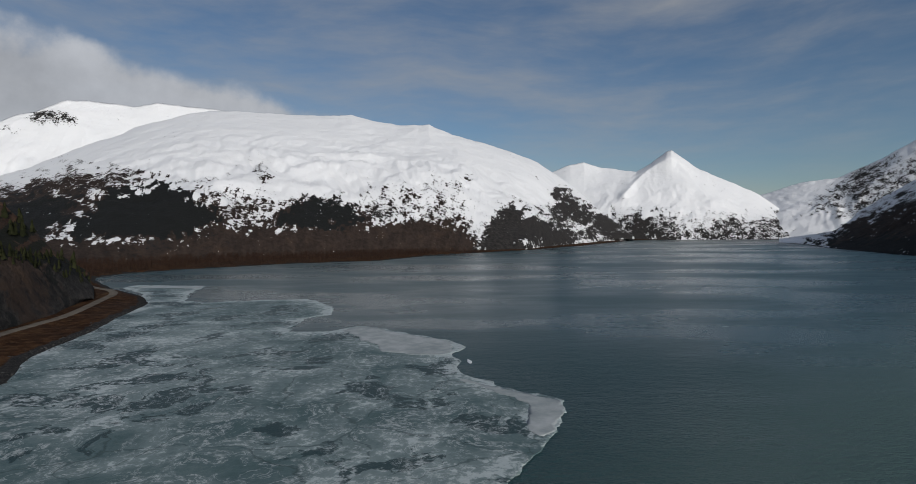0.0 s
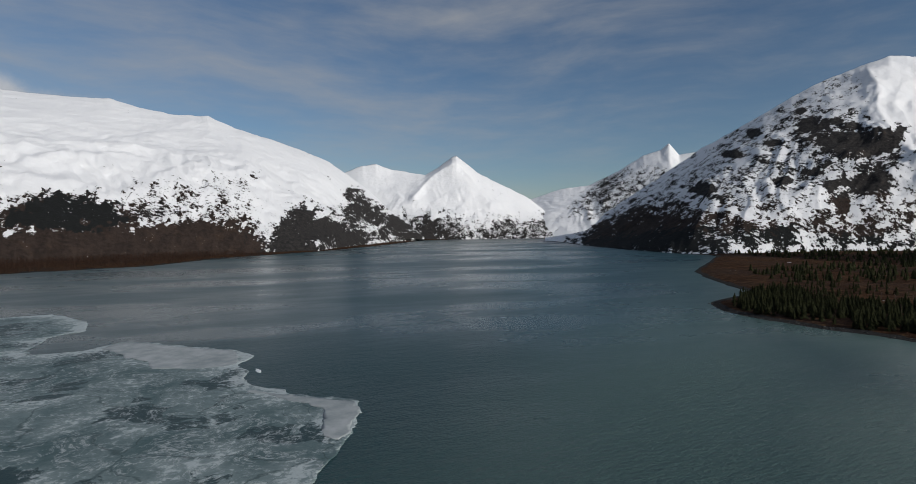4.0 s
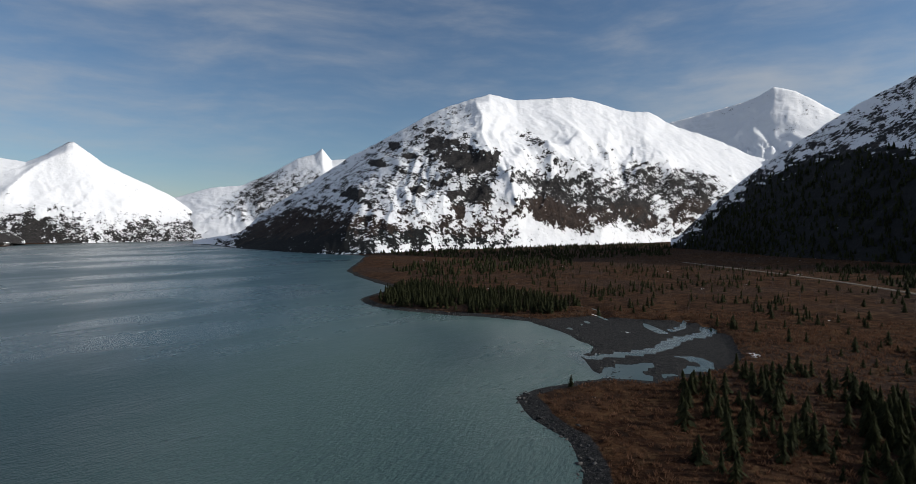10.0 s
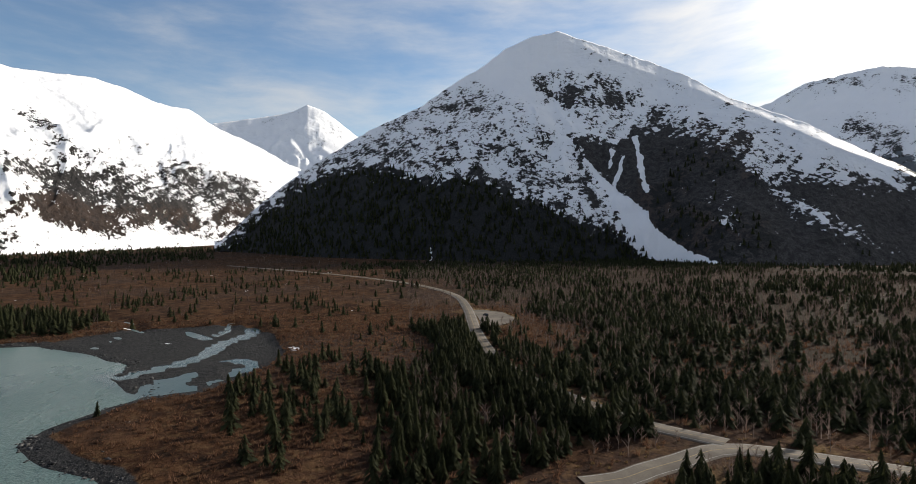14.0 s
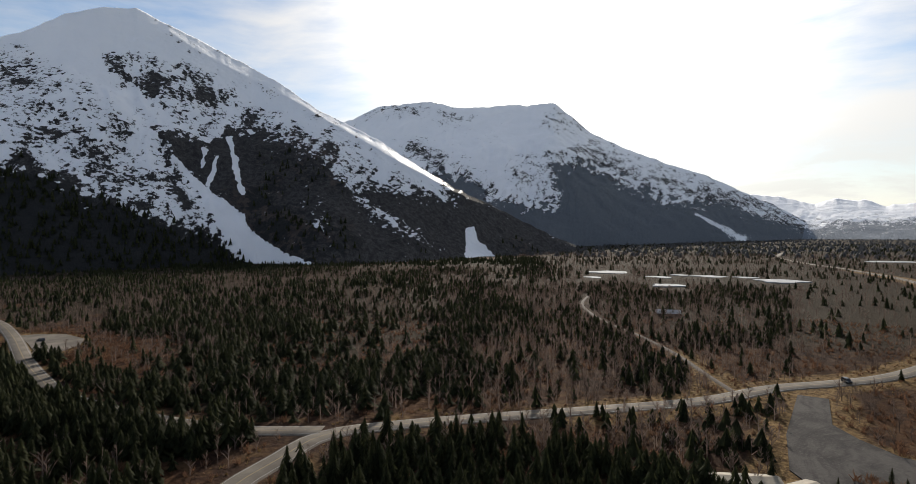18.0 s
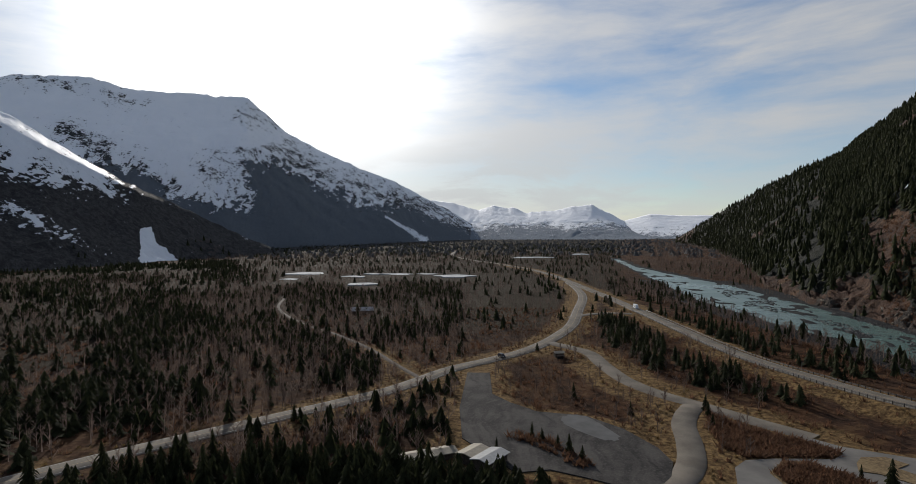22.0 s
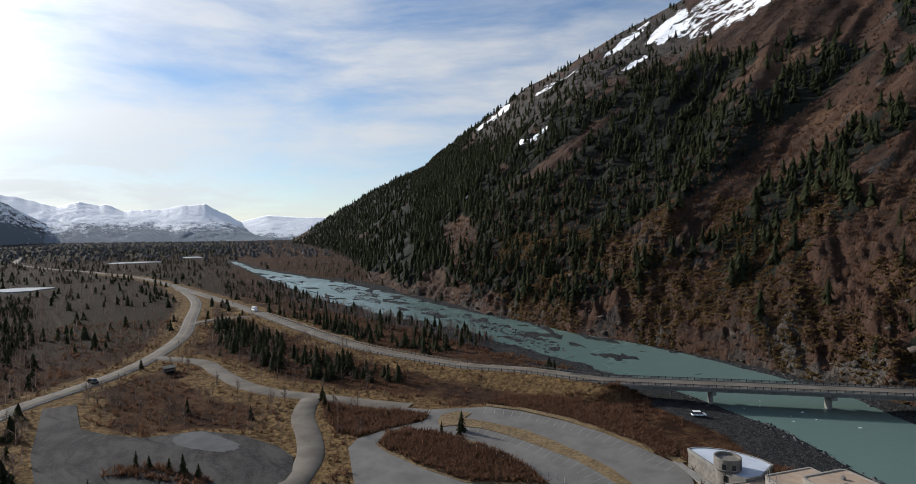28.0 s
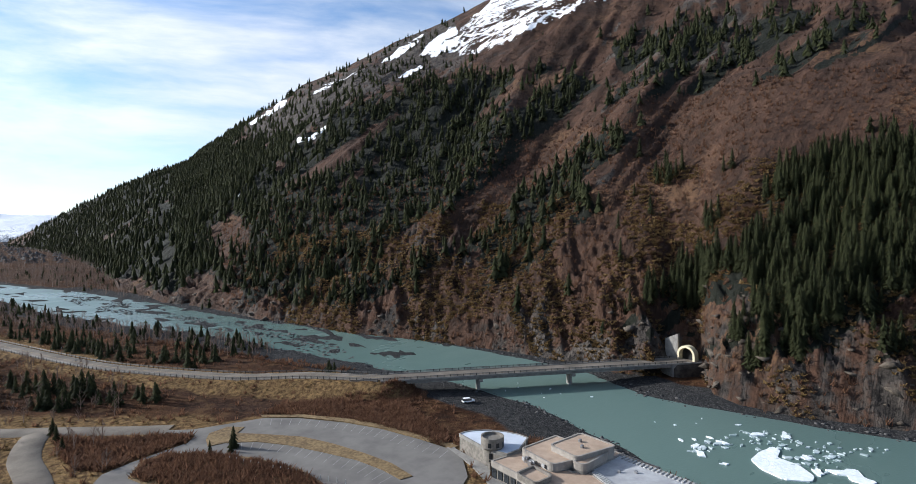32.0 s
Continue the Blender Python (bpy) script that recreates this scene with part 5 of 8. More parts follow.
WOODS = [([(148.5, 6.0), (146.0, 10.0), (140.5, 13.6), (132.0, 16.0), (126.2, 16.5), (116.2, 16.2), (108.5, 10.8), (106.4, 8.8), (113.4, 3.8), (122.0, -5.0), (132.9, -8.6), (145.7, -8.5), (153.5, -4.5)], 0.85),
         ([(99.2, 4.9), (94.5, 7.1), (89.6, 7.3), (80, 6), (80, -13), (89.4, -14.6), (103.5, -15.0), (108.5, -12.2), (112, -9.4), (107.9, -3.7), (100.5, 0.8)], 0.9),
         ([(116.2, 18.9), (108.0, 20.6), (84, 17.2), (84, 12.9), (94.9, 12.9), (99.2, 12.5), (103.0, 14.0), (109.6, 11.4)], 0.85),
         ([(113.9, 6.1), (106.4, 6.9), (102.9, 5.9), (103.4, 4.6), (110.6, 3.7)], 0.7),
         ([(168.5, -1.6), (168, 0), (163.4, 3.2), (156.8, 7.4), (151.0, 11.0), (146, 14.0), (143, 13), (146, 3), (152.1, -4.5), (158.4, -6.0), (162.0, -4.6)], 0.95)]


def mask_m6(A, E, V, g, l, c, X, Y, Z):
    B = A + 360
    top = snowline(B, M6_EL)
    drop = top - E
    streak = fbm(drop / 0.35 + 0.10 * B, B / 3.0 + 0.5 * drop, 4) - 0.5
    snow = 0 * E - 1.6
    snow = lay(B, E, snow, 0.7, ((150.0, 10.1), (147.7, 11.7), (145.8, 13.0), (146.1, 12.2), (148.9, 10.3)), soft=0.12, wob=0.25)
    snow = lay(B, E, snow, 0.75, ((144.6, 13.1), (143.0, 14.1), (140.5, 15.1), (137.2, 16.7), (134.6, 18.3), (132.5, 19.4), (132.9, 18.8), (135.1, 17.0), (138.4, 15.9), (141.3, 14.4), (143.0, 13.4)), soft=0.12, wob=0.25)
    snow = lay(B, E, snow, 0.8, ((132.9, 17.5), (131.2, 19.2), (128.9, 20.4), (128.6, 17.8), (131.2, 17.3)), soft=0.12, wob=0.25)
    snow = lay(B, E, snow, 0.55, ((128.9, 20.2), (126.3, 21.8), (125.1, 23.1), (120.4, 23.3), (113.0, 22.0), (120.4, 20.0), (124.2, 18.3), (127.2, 17.5), (128.9, 17.4)), soft=0.12, wob=0.25)
    snow = lay(B, E, snow, 1.3, ((145.0, 9.4), (143.8, 9.5), (141.9, 10.7), (142.6, 9.8), (144.2, 8.8), (145.1, 8.6)), soft=0.12, wob=0.25)
    snow = lay(B, E, snow, 1.3, ((151.3, 3.1), (150.3, 3.9), (150.2, 3.4), (151.0, 2.9)), soft=0.12, wob=0.25)
    snow = lay(B, E, snow, 0.9, ((135.5, 15.2), (132.7, 16.8), (132.4, 16.4), (134.6, 15.1)), soft=0.12, wob=0.25)
    snow = snow + streak * 1.3 * (snow > -0.5)
    wood = np.where((B > 104) & (E < 2), 0.24, 0.12)
    for poly, dens in WOODS:
        d = line_dist(B, E, poly, True)[0]
        wood = np.maximum(wood, dens * smooth(np.where(inside(B, E, poly), d, -d) + (fbm(B / 2.2, E / 2.2, 4) - 0.5) * 5, -0.6, 1.2))
    wood = np.where((B < 80) & (V > 0.08), 0.8, wood)
    gap = fbm((B + 1.35 * E) / 2.4 + 9, E / 7.0, 4) + 0.07 * smooth(B, 118, 128) + 0.16 * smooth(B, 146, 151) + 0.09 * (1 - smooth(B, 116, 122)) * smooth(E, 11, 14)
    wood = wood * (1 - 0.9 * (1 - smooth(line_dist(B, E, CHUTE)[0], 1.0, 2.6)))
    wood = wood * (0.15 + 0.85 * smooth(gap, 0.42, 0.51)) * smooth(V, 0.006, 0.022)
    rockf = 1.0 - smooth(E, 10, 15) * 0.25 + l * 0.6 - g * 0.3 - 0.30 * (1 - smooth(V + (fbm(B / 1.5, B * 0, 3) - 0.5) * 0.03 - 0.03 * (1 - smooth(np.abs(B - 103), 6, 14)), 0.010, 0.036)) - 0.55 * smooth(c, 0.22, 0.32) * (1 - smooth(B, 143, 152)) - 0.25 * (1 - smooth(V, 0.03, 0.10)) * smooth(l, -0.02, 0.1) + 0.7 * chute(A, E)
    rockf = lay(B, E, rockf, 0.2, ((150.8, 9.7), (145.4, 13.1), (138.8, 16.3), (132.9, 19.4), (128.9, 20.8), (128.9, 16.8), (134.6, 15.1), (139.3, 13.2), (144.6, 9.2), (147.8, 8.6)))
    rockf = lay(B, E, rockf, 0.66, ((153.1, 0.5), (150.9, 1.6), (149.6, -0.3), (151.3, -3.5), (152.9, -3.6)))
    rockf = lay(B, E, rockf, 0.66, ((157.6, -1.7), (156.2, -0.8), (155.4, -3.3), (157.0, -5.9), (159.0, -5.5)))
    rockf = lay(B, E, rockf, 0.5, ((138.1, 3.1), (133.0, 1.4), (129.0, -0.3), (129.0, -3.8), (134.7, -2.9), (137.7, -0.3)))
    wood = lay(B, E, wood, 0.42, ((150.8, 9.7), (145.4, 13.1), (138.8, 16.3), (132.9, 19.4), (128.9, 20.8), (128.9, 16.8), (134.6, 15.1), (139.3, 13.2), (144.6, 9.2), (147.8, 8.6)))
    wood = lay(B, E, wood, 0.35, ((153.1, 0.5), (150.9, 1.6), (149.6, -0.3), (151.3, -3.5), (152.9, -3.6)))
    # wood cover, strengthened to paint the spruces' mutual shade on the ground
    return dict(snow=snow, wood=wood * 1.2 - 0.25, shrub=rockf, trees=wood * (snow < 0.2))


M6_EL = [(168, -0.8), (164.6, 1.4), (161.2, 3.5), (157.5, 5.5), (154.9, 6.3), (153.7, 7.5), (151.0, 9.6), (148.6, 11.3), (146.2, 12.9), (144.4, 14.3), (141.5, 15.5), (138.6, 17.0), (135.2, 18.7), (132.5, 19.7), (129.6, 20.8), (126.2, 22.3), (120, 24), (110, 27), (100, 28), (90, 28), (80, 24), (70, 19), (60, 13), (50, 7), (45, 4.5), (39.4, 2.5), (36, -1.5), (33.6, -3.5)]
CHUTE = [(76, 12.5), (89.6, 11.6), (99.7, 11.0), (104.2, 7.3), (109.4, -2.5), (113.7, -6.8)]


def chute(A, E):
    return 1 - smooth(line_dist(A + 360, E, CHUTE)[0], 2.0, 5.5)


M6 = mountain("mountain", "steep mountainside of brown alder brush, spruce belts and rock above the river", MAT_BROWN, (-192, -326.4),
              [(q[0] - 360, q[1]) for q in M6_EL],
              [(q[0] - 360, q[1]) for q in ((168, 3050), (164, 2600), (160, 2200), (155, 1800), (150, 1450), (145, 1300), (140, 1200), (120, 1200), (100, 1100), (80, 1000), (60, 900), (45, 800), (38, 720), (33.6, 660))],
              [(q[0] - 360, q[1]) for q in ((168, 3000), (166, 2200), (164, 1500), (162, 1000), (160.5, 660), (157, 525), (149, 400), (140, 330), (128, 284), (118, 254), (113, 237), (109.8, 234), (108.3, 246), (105.4, 247), (104.2, 216), (102, 208), (98, 204), (90, 207), (68, 230), (60, 300), (50, 380), (45, 412), (40, 425), (36, 500), (33.6, 610))], 0.92, 0.14, mask_m6, 780, 165, seed=7.7, crag=0.002, quiet=0.45, slant=0.9, dense=1.7, foot_rock=10.0, still=chute, spurs=[(((-222.8, 15.9), (-218.2, 11.3), (-214.6, 8.3), (-209.2, 3.0), (-205.2, -0.2), (-201.1, -3.6)), 2.2, 70)])


def mask_knoll(A, E, V, g, l, c, X, Y, Z):
    return dict(snow=0 * E - 2, wood=0.2 + l * 1.6 + c * 0.6 + 0.5 * smooth(V, 0.7, 0.85), shrub=0.42 + l * 2.0 - c * 0.8)


KNOLL = mountain("rock_knoll", "dark rocky knoll with brush beside the lakeside road", MAT_SNOWY, (-312, -326.7),
                 [(q[0] - 360, q[1]) for q in ((48, -1.0), (39.5, -1.4), (37.3, -1.6), (35.7, -2.2), (34.1, -3.5), (33.3, -5.0))],
                 [(q[0] - 360, q[1]) for q in ((48, 450), (40, 480), (36, 560), (33.3, 640))],
                 [(q[0] - 360, q[1]) for q in ((48, 395), (40, 418), (36, 488), (33.3, 600))], 0.5, 0.25, mask_knoll, 150, 60, seed=15.0, foot_rock=9.0)


# ---- ice on the lake ----
def sheet(name, outline, z, mat, label, category, step=4.0, wob=6.0, thick=0.12, kind=""):
    xs = [p[0] for p in outline]
    ys = [p[1] for p in outline]
    gx, gy = np.meshgrid(np.arange(min(xs) - 8, max(xs) + 8, step), np.arange(min(ys) - 8, max(ys) + 8, step), indexing="ij")
    d, _ = line_dist(gx, gy, outline, True)
    d = np.where(inside(gx, gy, outline), d, -d) + (fbm(gx / (wob * 3), gy / (wob * 3), 5) - 0.5) * wob * 2
    f = grid_faces(*gx.shape)
    f = f[(d.ravel()[f] > 0).any(1)]
    ux, uy = np.gradient(d, step)
    q = np.minimum(d, 0) / np.maximum(ux ** 2 + uy ** 2, 0.15)
    gx, gy = gx - np.clip(q * ux, -step, step), gy - np.clip(q * uy, -step, step)
    used, inv = np.unique(f, return_inverse=True)
    top = np.stack([gx.ravel()[used], gy.ravel()[used], np.full(len(used), z)], -1)
    me = mesh_np(name, top, inv.reshape(-1, 4), mat)
    set_attr(me, "rim", 1 - smooth(d.ravel()[used], 2, 16))
    ob = new(name, me)
    mod = ob.modifiers.new("thickness", "SOLIDIFY")
    mod.thickness, mod.offset = thick, 1
    return tagged(ob, label, category, kind=kind)


ICE = [(-368, 605), (-367, 637), (-282, 622), (-264, 546), (-239, 485), (-218, 473), (-194, 483), (-167, 491), (-134, 495), (-101, 446), (-92, 401), (-107, 382), (-105, 356), (-101, 334), (-78, 333), (-63, 352), (-49, 344), (-31, 324), (-6, 305), (4, 285),
       (-3, 268), (1, 257), (-2, 243), (4, 229), (15, 214), (27, 204), (37, 195), (33, 178), (26, 160), (18, 143), (9, 128), (-10, 95), (-70, 75), (-150, 70), (-200, 110), (-190, 200), (-220, 300), (-250, 400), (-275, 480), (-310, 545)]
sheet("ice_sheet", ICE, 0.05, MAT_ICE, "grey rotten spring ice sheet floating on the lake", "ice", 2.2, 3.5)

MAT_CRUST = simple("snowy_ice_crust", (0.25, 0.29, 0.30), (0.46, 0.49, 0.50), 0.12, 0.8, 0.2)
for outline in ([(-72, 335), (-60, 348), (-31, 321), (-8, 303), (1, 286), (-6, 272), (-22, 268), (-38, 276), (-44, 292), (-58, 312)], [(13, 214), (25, 203), (35, 194), (31, 178), (24, 161), (20, 165), (24, 180), (26, 192), (14, 205), (2, 222)], [(-366, 633), (-284, 619), (-275, 590), (-310, 600), (-350, 606)]):
    sheet("ice_crust", outline, 0.2, MAT_CRUST, "white snowy crust along the ice sheet's edge", "ice", 1.8, 5.0, 0.06)


# ---- roads ----
def spline(line, step=4.0):
    p = np.array([q[:3] for q in line], float)
    k = np.arange(len(p))
    out = []
    ext = np.vstack([2 * p[0] - p[1], p, 2 * p[-1] - p[-2]])
    for i in range(len(p) - 1):
        a, b, c, d = ext[i], ext[i + 1], ext[i + 2], ext[i + 3]
        n = max(2, int(np.hypot(*(c - b)[:2]) / step))
        for s in np.arange(n) / n:
            out.append(0.5 * ((2 * b) + (c - a) * s + (2 * a - 5 * b + 4 * c - d) * s * s + (3 * b - a - 3 * c + d) * s ** 3))
    out.append(p[-1])
    return np.array(out)


def ribbon(name, pts, width, z, mat, parent=None, off=0.0, label="", thick=0.0):
    t = np.gradient(pts[:, :2], axis=0)
    t /= np.linalg.norm(t, axis=1)[:, None] + 1e-9
    nrm = np.stack([-t[:, 1], t[:, 0]], -1)
    mid = pts[:, :2] + nrm * off
    cols = [np.column_stack([mid + nrm * s * width / 2, pts[:, 2] + z + (0.06 if s == 0 and not parent else 0)]) for s in (-1, 0, 1)]
    if thick:
        cols = [np.column_stack([mid - nrm * (width / 2 + thick), pts[:, 2] + z - thick])] + cols + [np.column_stack([mid + nrm * (width / 2 + thick), pts[:, 2] + z - thick])]
    v = np.stack(cols, 1)
    me = mesh_np(name, v.reshape(-1, 3), grid_faces(len(pts), len(cols))[:, ::-1], mat)
    ob = new(name, me)
    ob.parent = parent
    return ob


for nm, line, w in ROADS:
    pts = spline(line)
    if nm == "forest_track":
        tagged(ribbon(nm, pts, w, -0.02, MAT_TRACK, thick=0.4), "narrow dirt track through bare birch wood", "track", kind="structure")
        continue
    road = tagged(ribbon(nm, pts, w, 0.0, MAT_ASPHALT, thick=0.5), "worn two-lane asphalt road through brush", "road", kind="structure")
    if line not in (ROAD_A, ROAD_BL, ROAD_F):
        continue
    ribbon("centre_line", pts, 0.15, 0.075, MAT_YELLOW, road)
    for s in (-1, 1):
        ribbon("edge_line", pts, 0.12, 0.045, MAT_PAINT, road, s * (w / 2 - 0.55))

# ---- trees ----


def spruce_arrays(tiers, per, seed, droop=0.14, slim=0.235, spread=3.3):
    r = np.random.RandomState(seed)
    V, F = [], []
    lean = r.randn(2) * 0.025
    for i in range(tiers):
        s = i / tiers
        h0 = 0.05 + 0.93 * s + 0.3 * (r.rand() - 0.5) / tiers
        rad = slim * (1 - s) ** 0.8 * (0.8 + 0.4 * r.rand()) + 0.012
        top = min(1.0, h0 + 1.5 / tiers + 0.02)
        turn = r.rand() * 6.28
        cx, cy = lean[0] * h0, lean[1] * h0
        for k in range(per):
            if r.rand() < 0.06:
                continue
            a = turn + (k + r.rand() * 0.6) / per * 6.283
            q = rad * (0.6 + 0.6 * r.rand())
            da = spread / per
            n = len(V)
            dz = droop * q * (1 + 2 * r.rand())
            V += [(cx, cy, top), (cx + math.cos(a - da) * q * 0.68, cy + math.sin(a - da) * q * 0.68, h0 + 0.01), (cx + math.cos(a) * q, cy + math.sin(a) * q, h0 - dz), (cx + math.cos(a + da) * q * 0.68, cy + math.sin(a + da) * q * 0.68, h0 + 0.01)]
            F += [(n, n + 1, n + 2), (n, n + 2, n + 3)]
    return np.array(V), np.array(F)


def bare_arrays(limbs, seed, full=False, wide=1.0):
    r = np.random.RandomState(seed)
    V, F = [], []

    def stick(a, b, w):
        n = len(V)
        a, b = np.array(a), np.array(b)
        g = r.rand() * 3.14
        side = w * 1.3 * wide * np.array([math.cos(g), math.sin(g), 0])
        V.extend((a - side, a + side, b))
        F.append((n, n + 1, n + 2))
        if full:
            side = w * 1.3 * np.array([-math.sin(g), math.cos(g), 0])
            V.extend((a - side, a + side, b))
            F.append((n + 3, n + 4, n + 5))
    stick((0, 0, 0), (0.03 * r.randn(), 0.03 * r.randn(), 1.0), 0.016)
    for k in range(limbs):
        h = 0.12 + 0.7 * r.rand()
        a = r.rand() * 6.283
        ln = (1.1 - h) * (0.35 + 0.35 * r.rand())
        tip = (math.cos(a) * ln * 0.6, math.sin(a) * ln * 0.6, h + ln * 0.8)
        stick((0, 0, h), tip, 0.013)
        for _ in range(2):
            b, s = a + r.randn() * 0.9, 0.3 + 0.5 * r.rand()
            stick((tip[0] * s, tip[1] * s, h + ln * 0.8 * s), (tip[0] * s + math.cos(b) * ln * 0.4, tip[1] * s + math.sin(b) * ln * 0.4, h + ln * (0.8 * s + 0.4)), 0.010)
    return np.array(V), np.array(F)


def bush_arrays(n, seed, wide=0.10):
    r = np.random.RandomState(seed)
    V, F = [], []
    for k in range(n):
        a, lean = r.rand() * 6.283, 0.15 + 0.5 * r.rand()
        b = a + 1.57 + r.randn() * 0.4
        h = 0.6 + 0.5 * r.rand()
        ox, oy = 0.12 * r.randn(), 0.12 * r.randn()
        m = len(V)
        w = wide * (0.6 + 0.8 * r.rand())
        V += [(ox - w * math.cos(b), oy - w * math.sin(b), 0), (ox + w * math.cos(b), oy + w * math.sin(b), 0.1), (ox + lean * math.cos(a), oy + lean * math.sin(a), h)]
        F.append((m, m + 1, m + 2))
    return np.array(V), np.array(F)


BUSH = [bush_arrays(9, s, 0.07) for s in range(5)]


def scatter(name, kinds, P, H, W, mat, label, category):
    """One mesh of many plants: kinds are (verts, faces), P the feet, H the heights and W the widths."""
    rng = np.random.RandomState(len(P))
    which = rng.randint(0, len(kinds), len(P))
    Vs, Fs, n = [], [], 0
    for k, (bv, bf) in enumerate(kinds):
        sel = np.where(which == k)[0]
        if not len(sel):
            continue
        a = rng.rand(len(sel)) * 6.283
        c, s = np.cos(a)[:, None], np.sin(a)[:, None]
        w, h = W[sel][:, None], H[sel][:, None]
        x = (bv[None, :, 0] * c - bv[None, :, 1] * s) * w + P[sel, 0:1]
        y = (bv[None, :, 0] * s + bv[None, :, 1] * c) * w + P[sel, 1:2]
        z = bv[None, :, 2] * h + P[sel, 2:3]
        Vs.append(np.stack([x, y, z], -1).reshape(-1, 3))
        Fs.append((bf[None] + (np.arange(len(sel)) * len(bv))[:, None, None]).reshape(-1, 3) + n)
        n += len(sel) * len(bv)
    me = mesh_np(name, np.vstack(Vs), np.vstack(Fs), mat)
    return tagged(new(name, me), label, category, kind="stuff")


FAR_SPRUCE = [spruce_arrays(3, 4, s, slim=0.33) for s in range(4)]
MID_SPRUCE = [spruce_arrays(9, 6, s + 10, slim=0.32, spread=2.5) for s in range(5)]
MID_BARE = [bare_arrays(9, s, True) for s in range(4)]
FAR_BARE = [bare_arrays(7, s + 20, wide=1.25) for s in range(4)]


def random_polar(n, a0, a1, r0, r1, rng):
    a = np.radians(a0 + (a1 - a0) * rng.rand(n))
    r = np.sqrt(r0 ** 2 + (r1 ** 2 - r0 ** 2) * rng.rand(n))
    return -np.sin(a) * r, np.cos(a) * r


def off_road(x, y, gap=3.0):
    ok = np.ones(x.shape, bool)
    for _, line, w in ROADS + [("", SPUR, 8)]:
        ok &= line_dist(x, y, line)[0] > w / 2 + gap
    for poly in (GRAVEL, LOT, PULLOUT):
        ok &= ~inside(x, y, poly) & (line_dist(x, y, poly, True)[0] > gap * 0.6)
    return ok


def plant(name, kinds, xy, h0, h1, slim, mat, label, category, seed, gap=3.0, dry=4.0, bars=False):
    x, y = xy
    z, beach, grass, d = land_height(x, y)
    r = np.hypot(x, y)
    clear = np.ones(x.shape, bool)
    for cx, cy, rx, ry in PONDS:
        rc = math.hypot(cx, cy)
        along, across = (x * cx + y * cy) / rc - rc, (x * cy - y * cx) / rc
        clear &= ~((np.abs(across) < rx * 1.05) & (along < ry + 4) & (along > -ry - 0.09 * rc))
    ok = clear & off_road(x, y, gap) & (d > dry) & ((beach < 0.5) | bars)
    x, y, z = x[ok], y[ok], z[ok]
    rng = np.random.RandomState(seed)
    H = h0 + (h1 - h0) * rng.rand(len(x)) ** 1.3
    scatter(name, kinds, np.stack([x, y, z - 0.1], -1), H, H * slim * (0.85 + 0.4 * rng.rand(len(x))), mat, label, category)


rng = np.random.RandomState(21)


def in_poly(n, poly, seed):
    r = np.random.RandomState(seed)
    px, py = np.array(poly).T
    x, y = px.min() + np.ptp(px) * r.rand(n), py.min() + np.ptp(py) * r.rand(n)
    ok = inside(x, y, poly)
    return x[ok], y[ok]


# dense spruce forest towards the steep dark mountain
x, y = random_polar(24000, -88, -172, 130, 1300, rng)
keep = rng.rand(len(x)) < wood_density(x, y) * (0.12 + 0.8 * smooth(fbm(x / 60, y / 60, 4), 0.40, 0.58))
near = np.hypot(x, y) < 430
extra = random_polar(7000, -95, -152, 130, 430, rng)
ok = rng.rand(7000) < wood_density(*extra) * (0.12 + 0.8 * smooth(fbm(extra[0] / 60, extra[1] / 60, 4), 0.40, 0.58))
nx, ny = np.concatenate([x[keep & near], extra[0][ok]]), np.concatenate([y[keep & near], extra[1][ok]])
plant("spruce_forest", MID_SPRUCE, (nx, ny), 2.6, 8.4, 1.4, MAT_SPRUCE, "dense dark green spruce forest on the valley floor", "forest", 31)
plant("spruce_forest", FAR_SPRUCE, (x[keep & ~near], y[keep & ~near]), 4.5, 9, 1.3, MAT_SPRUCE, "dense dark green spruce forest on the valley floor", "forest", 32)
# bare birches through and round that forest
x, y = random_polar(12500, -95, -165, 140, 900, rng)
k = rng.rand(len(x)) < 0.35 + 0.65 * smooth(fbm(x / 70 + 5, y / 70, 3), 0.42, 0.56)
x, y = x[k], y[k]
plant("birch_thicket", FAR_BARE, (x, y), 4.5, 8.5, 0.95, MAT_BARE, "bare grey birch and alder trees among the spruces", "forest", 33)
# the thicker part of the wood, south of the gravel yard
x, y = random_polar(3400, -140, -171, 150, 620, rng)
k = rng.rand(len(x)) < 0.15 + 0.85 * smooth(fbm(x / 45 + 2, y / 45, 4), 0.42, 0.56)
plant("spruce_forest", FAR_SPRUCE, (x[k], y[k]), 3.0, 7.5, 1.2, MAT_SPRUCE, "spruces crowding among bare birches beside the forest road", "forest", 44)
x, y = random_polar(3600, -138, -172, 150, 620, rng)
plant("birch_thicket", FAR_BARE, (x, y), 3.5, 7.0, 1.1, MAT_BARE, "bare grey birch trees crowding beside the forest road", "forest", 45)
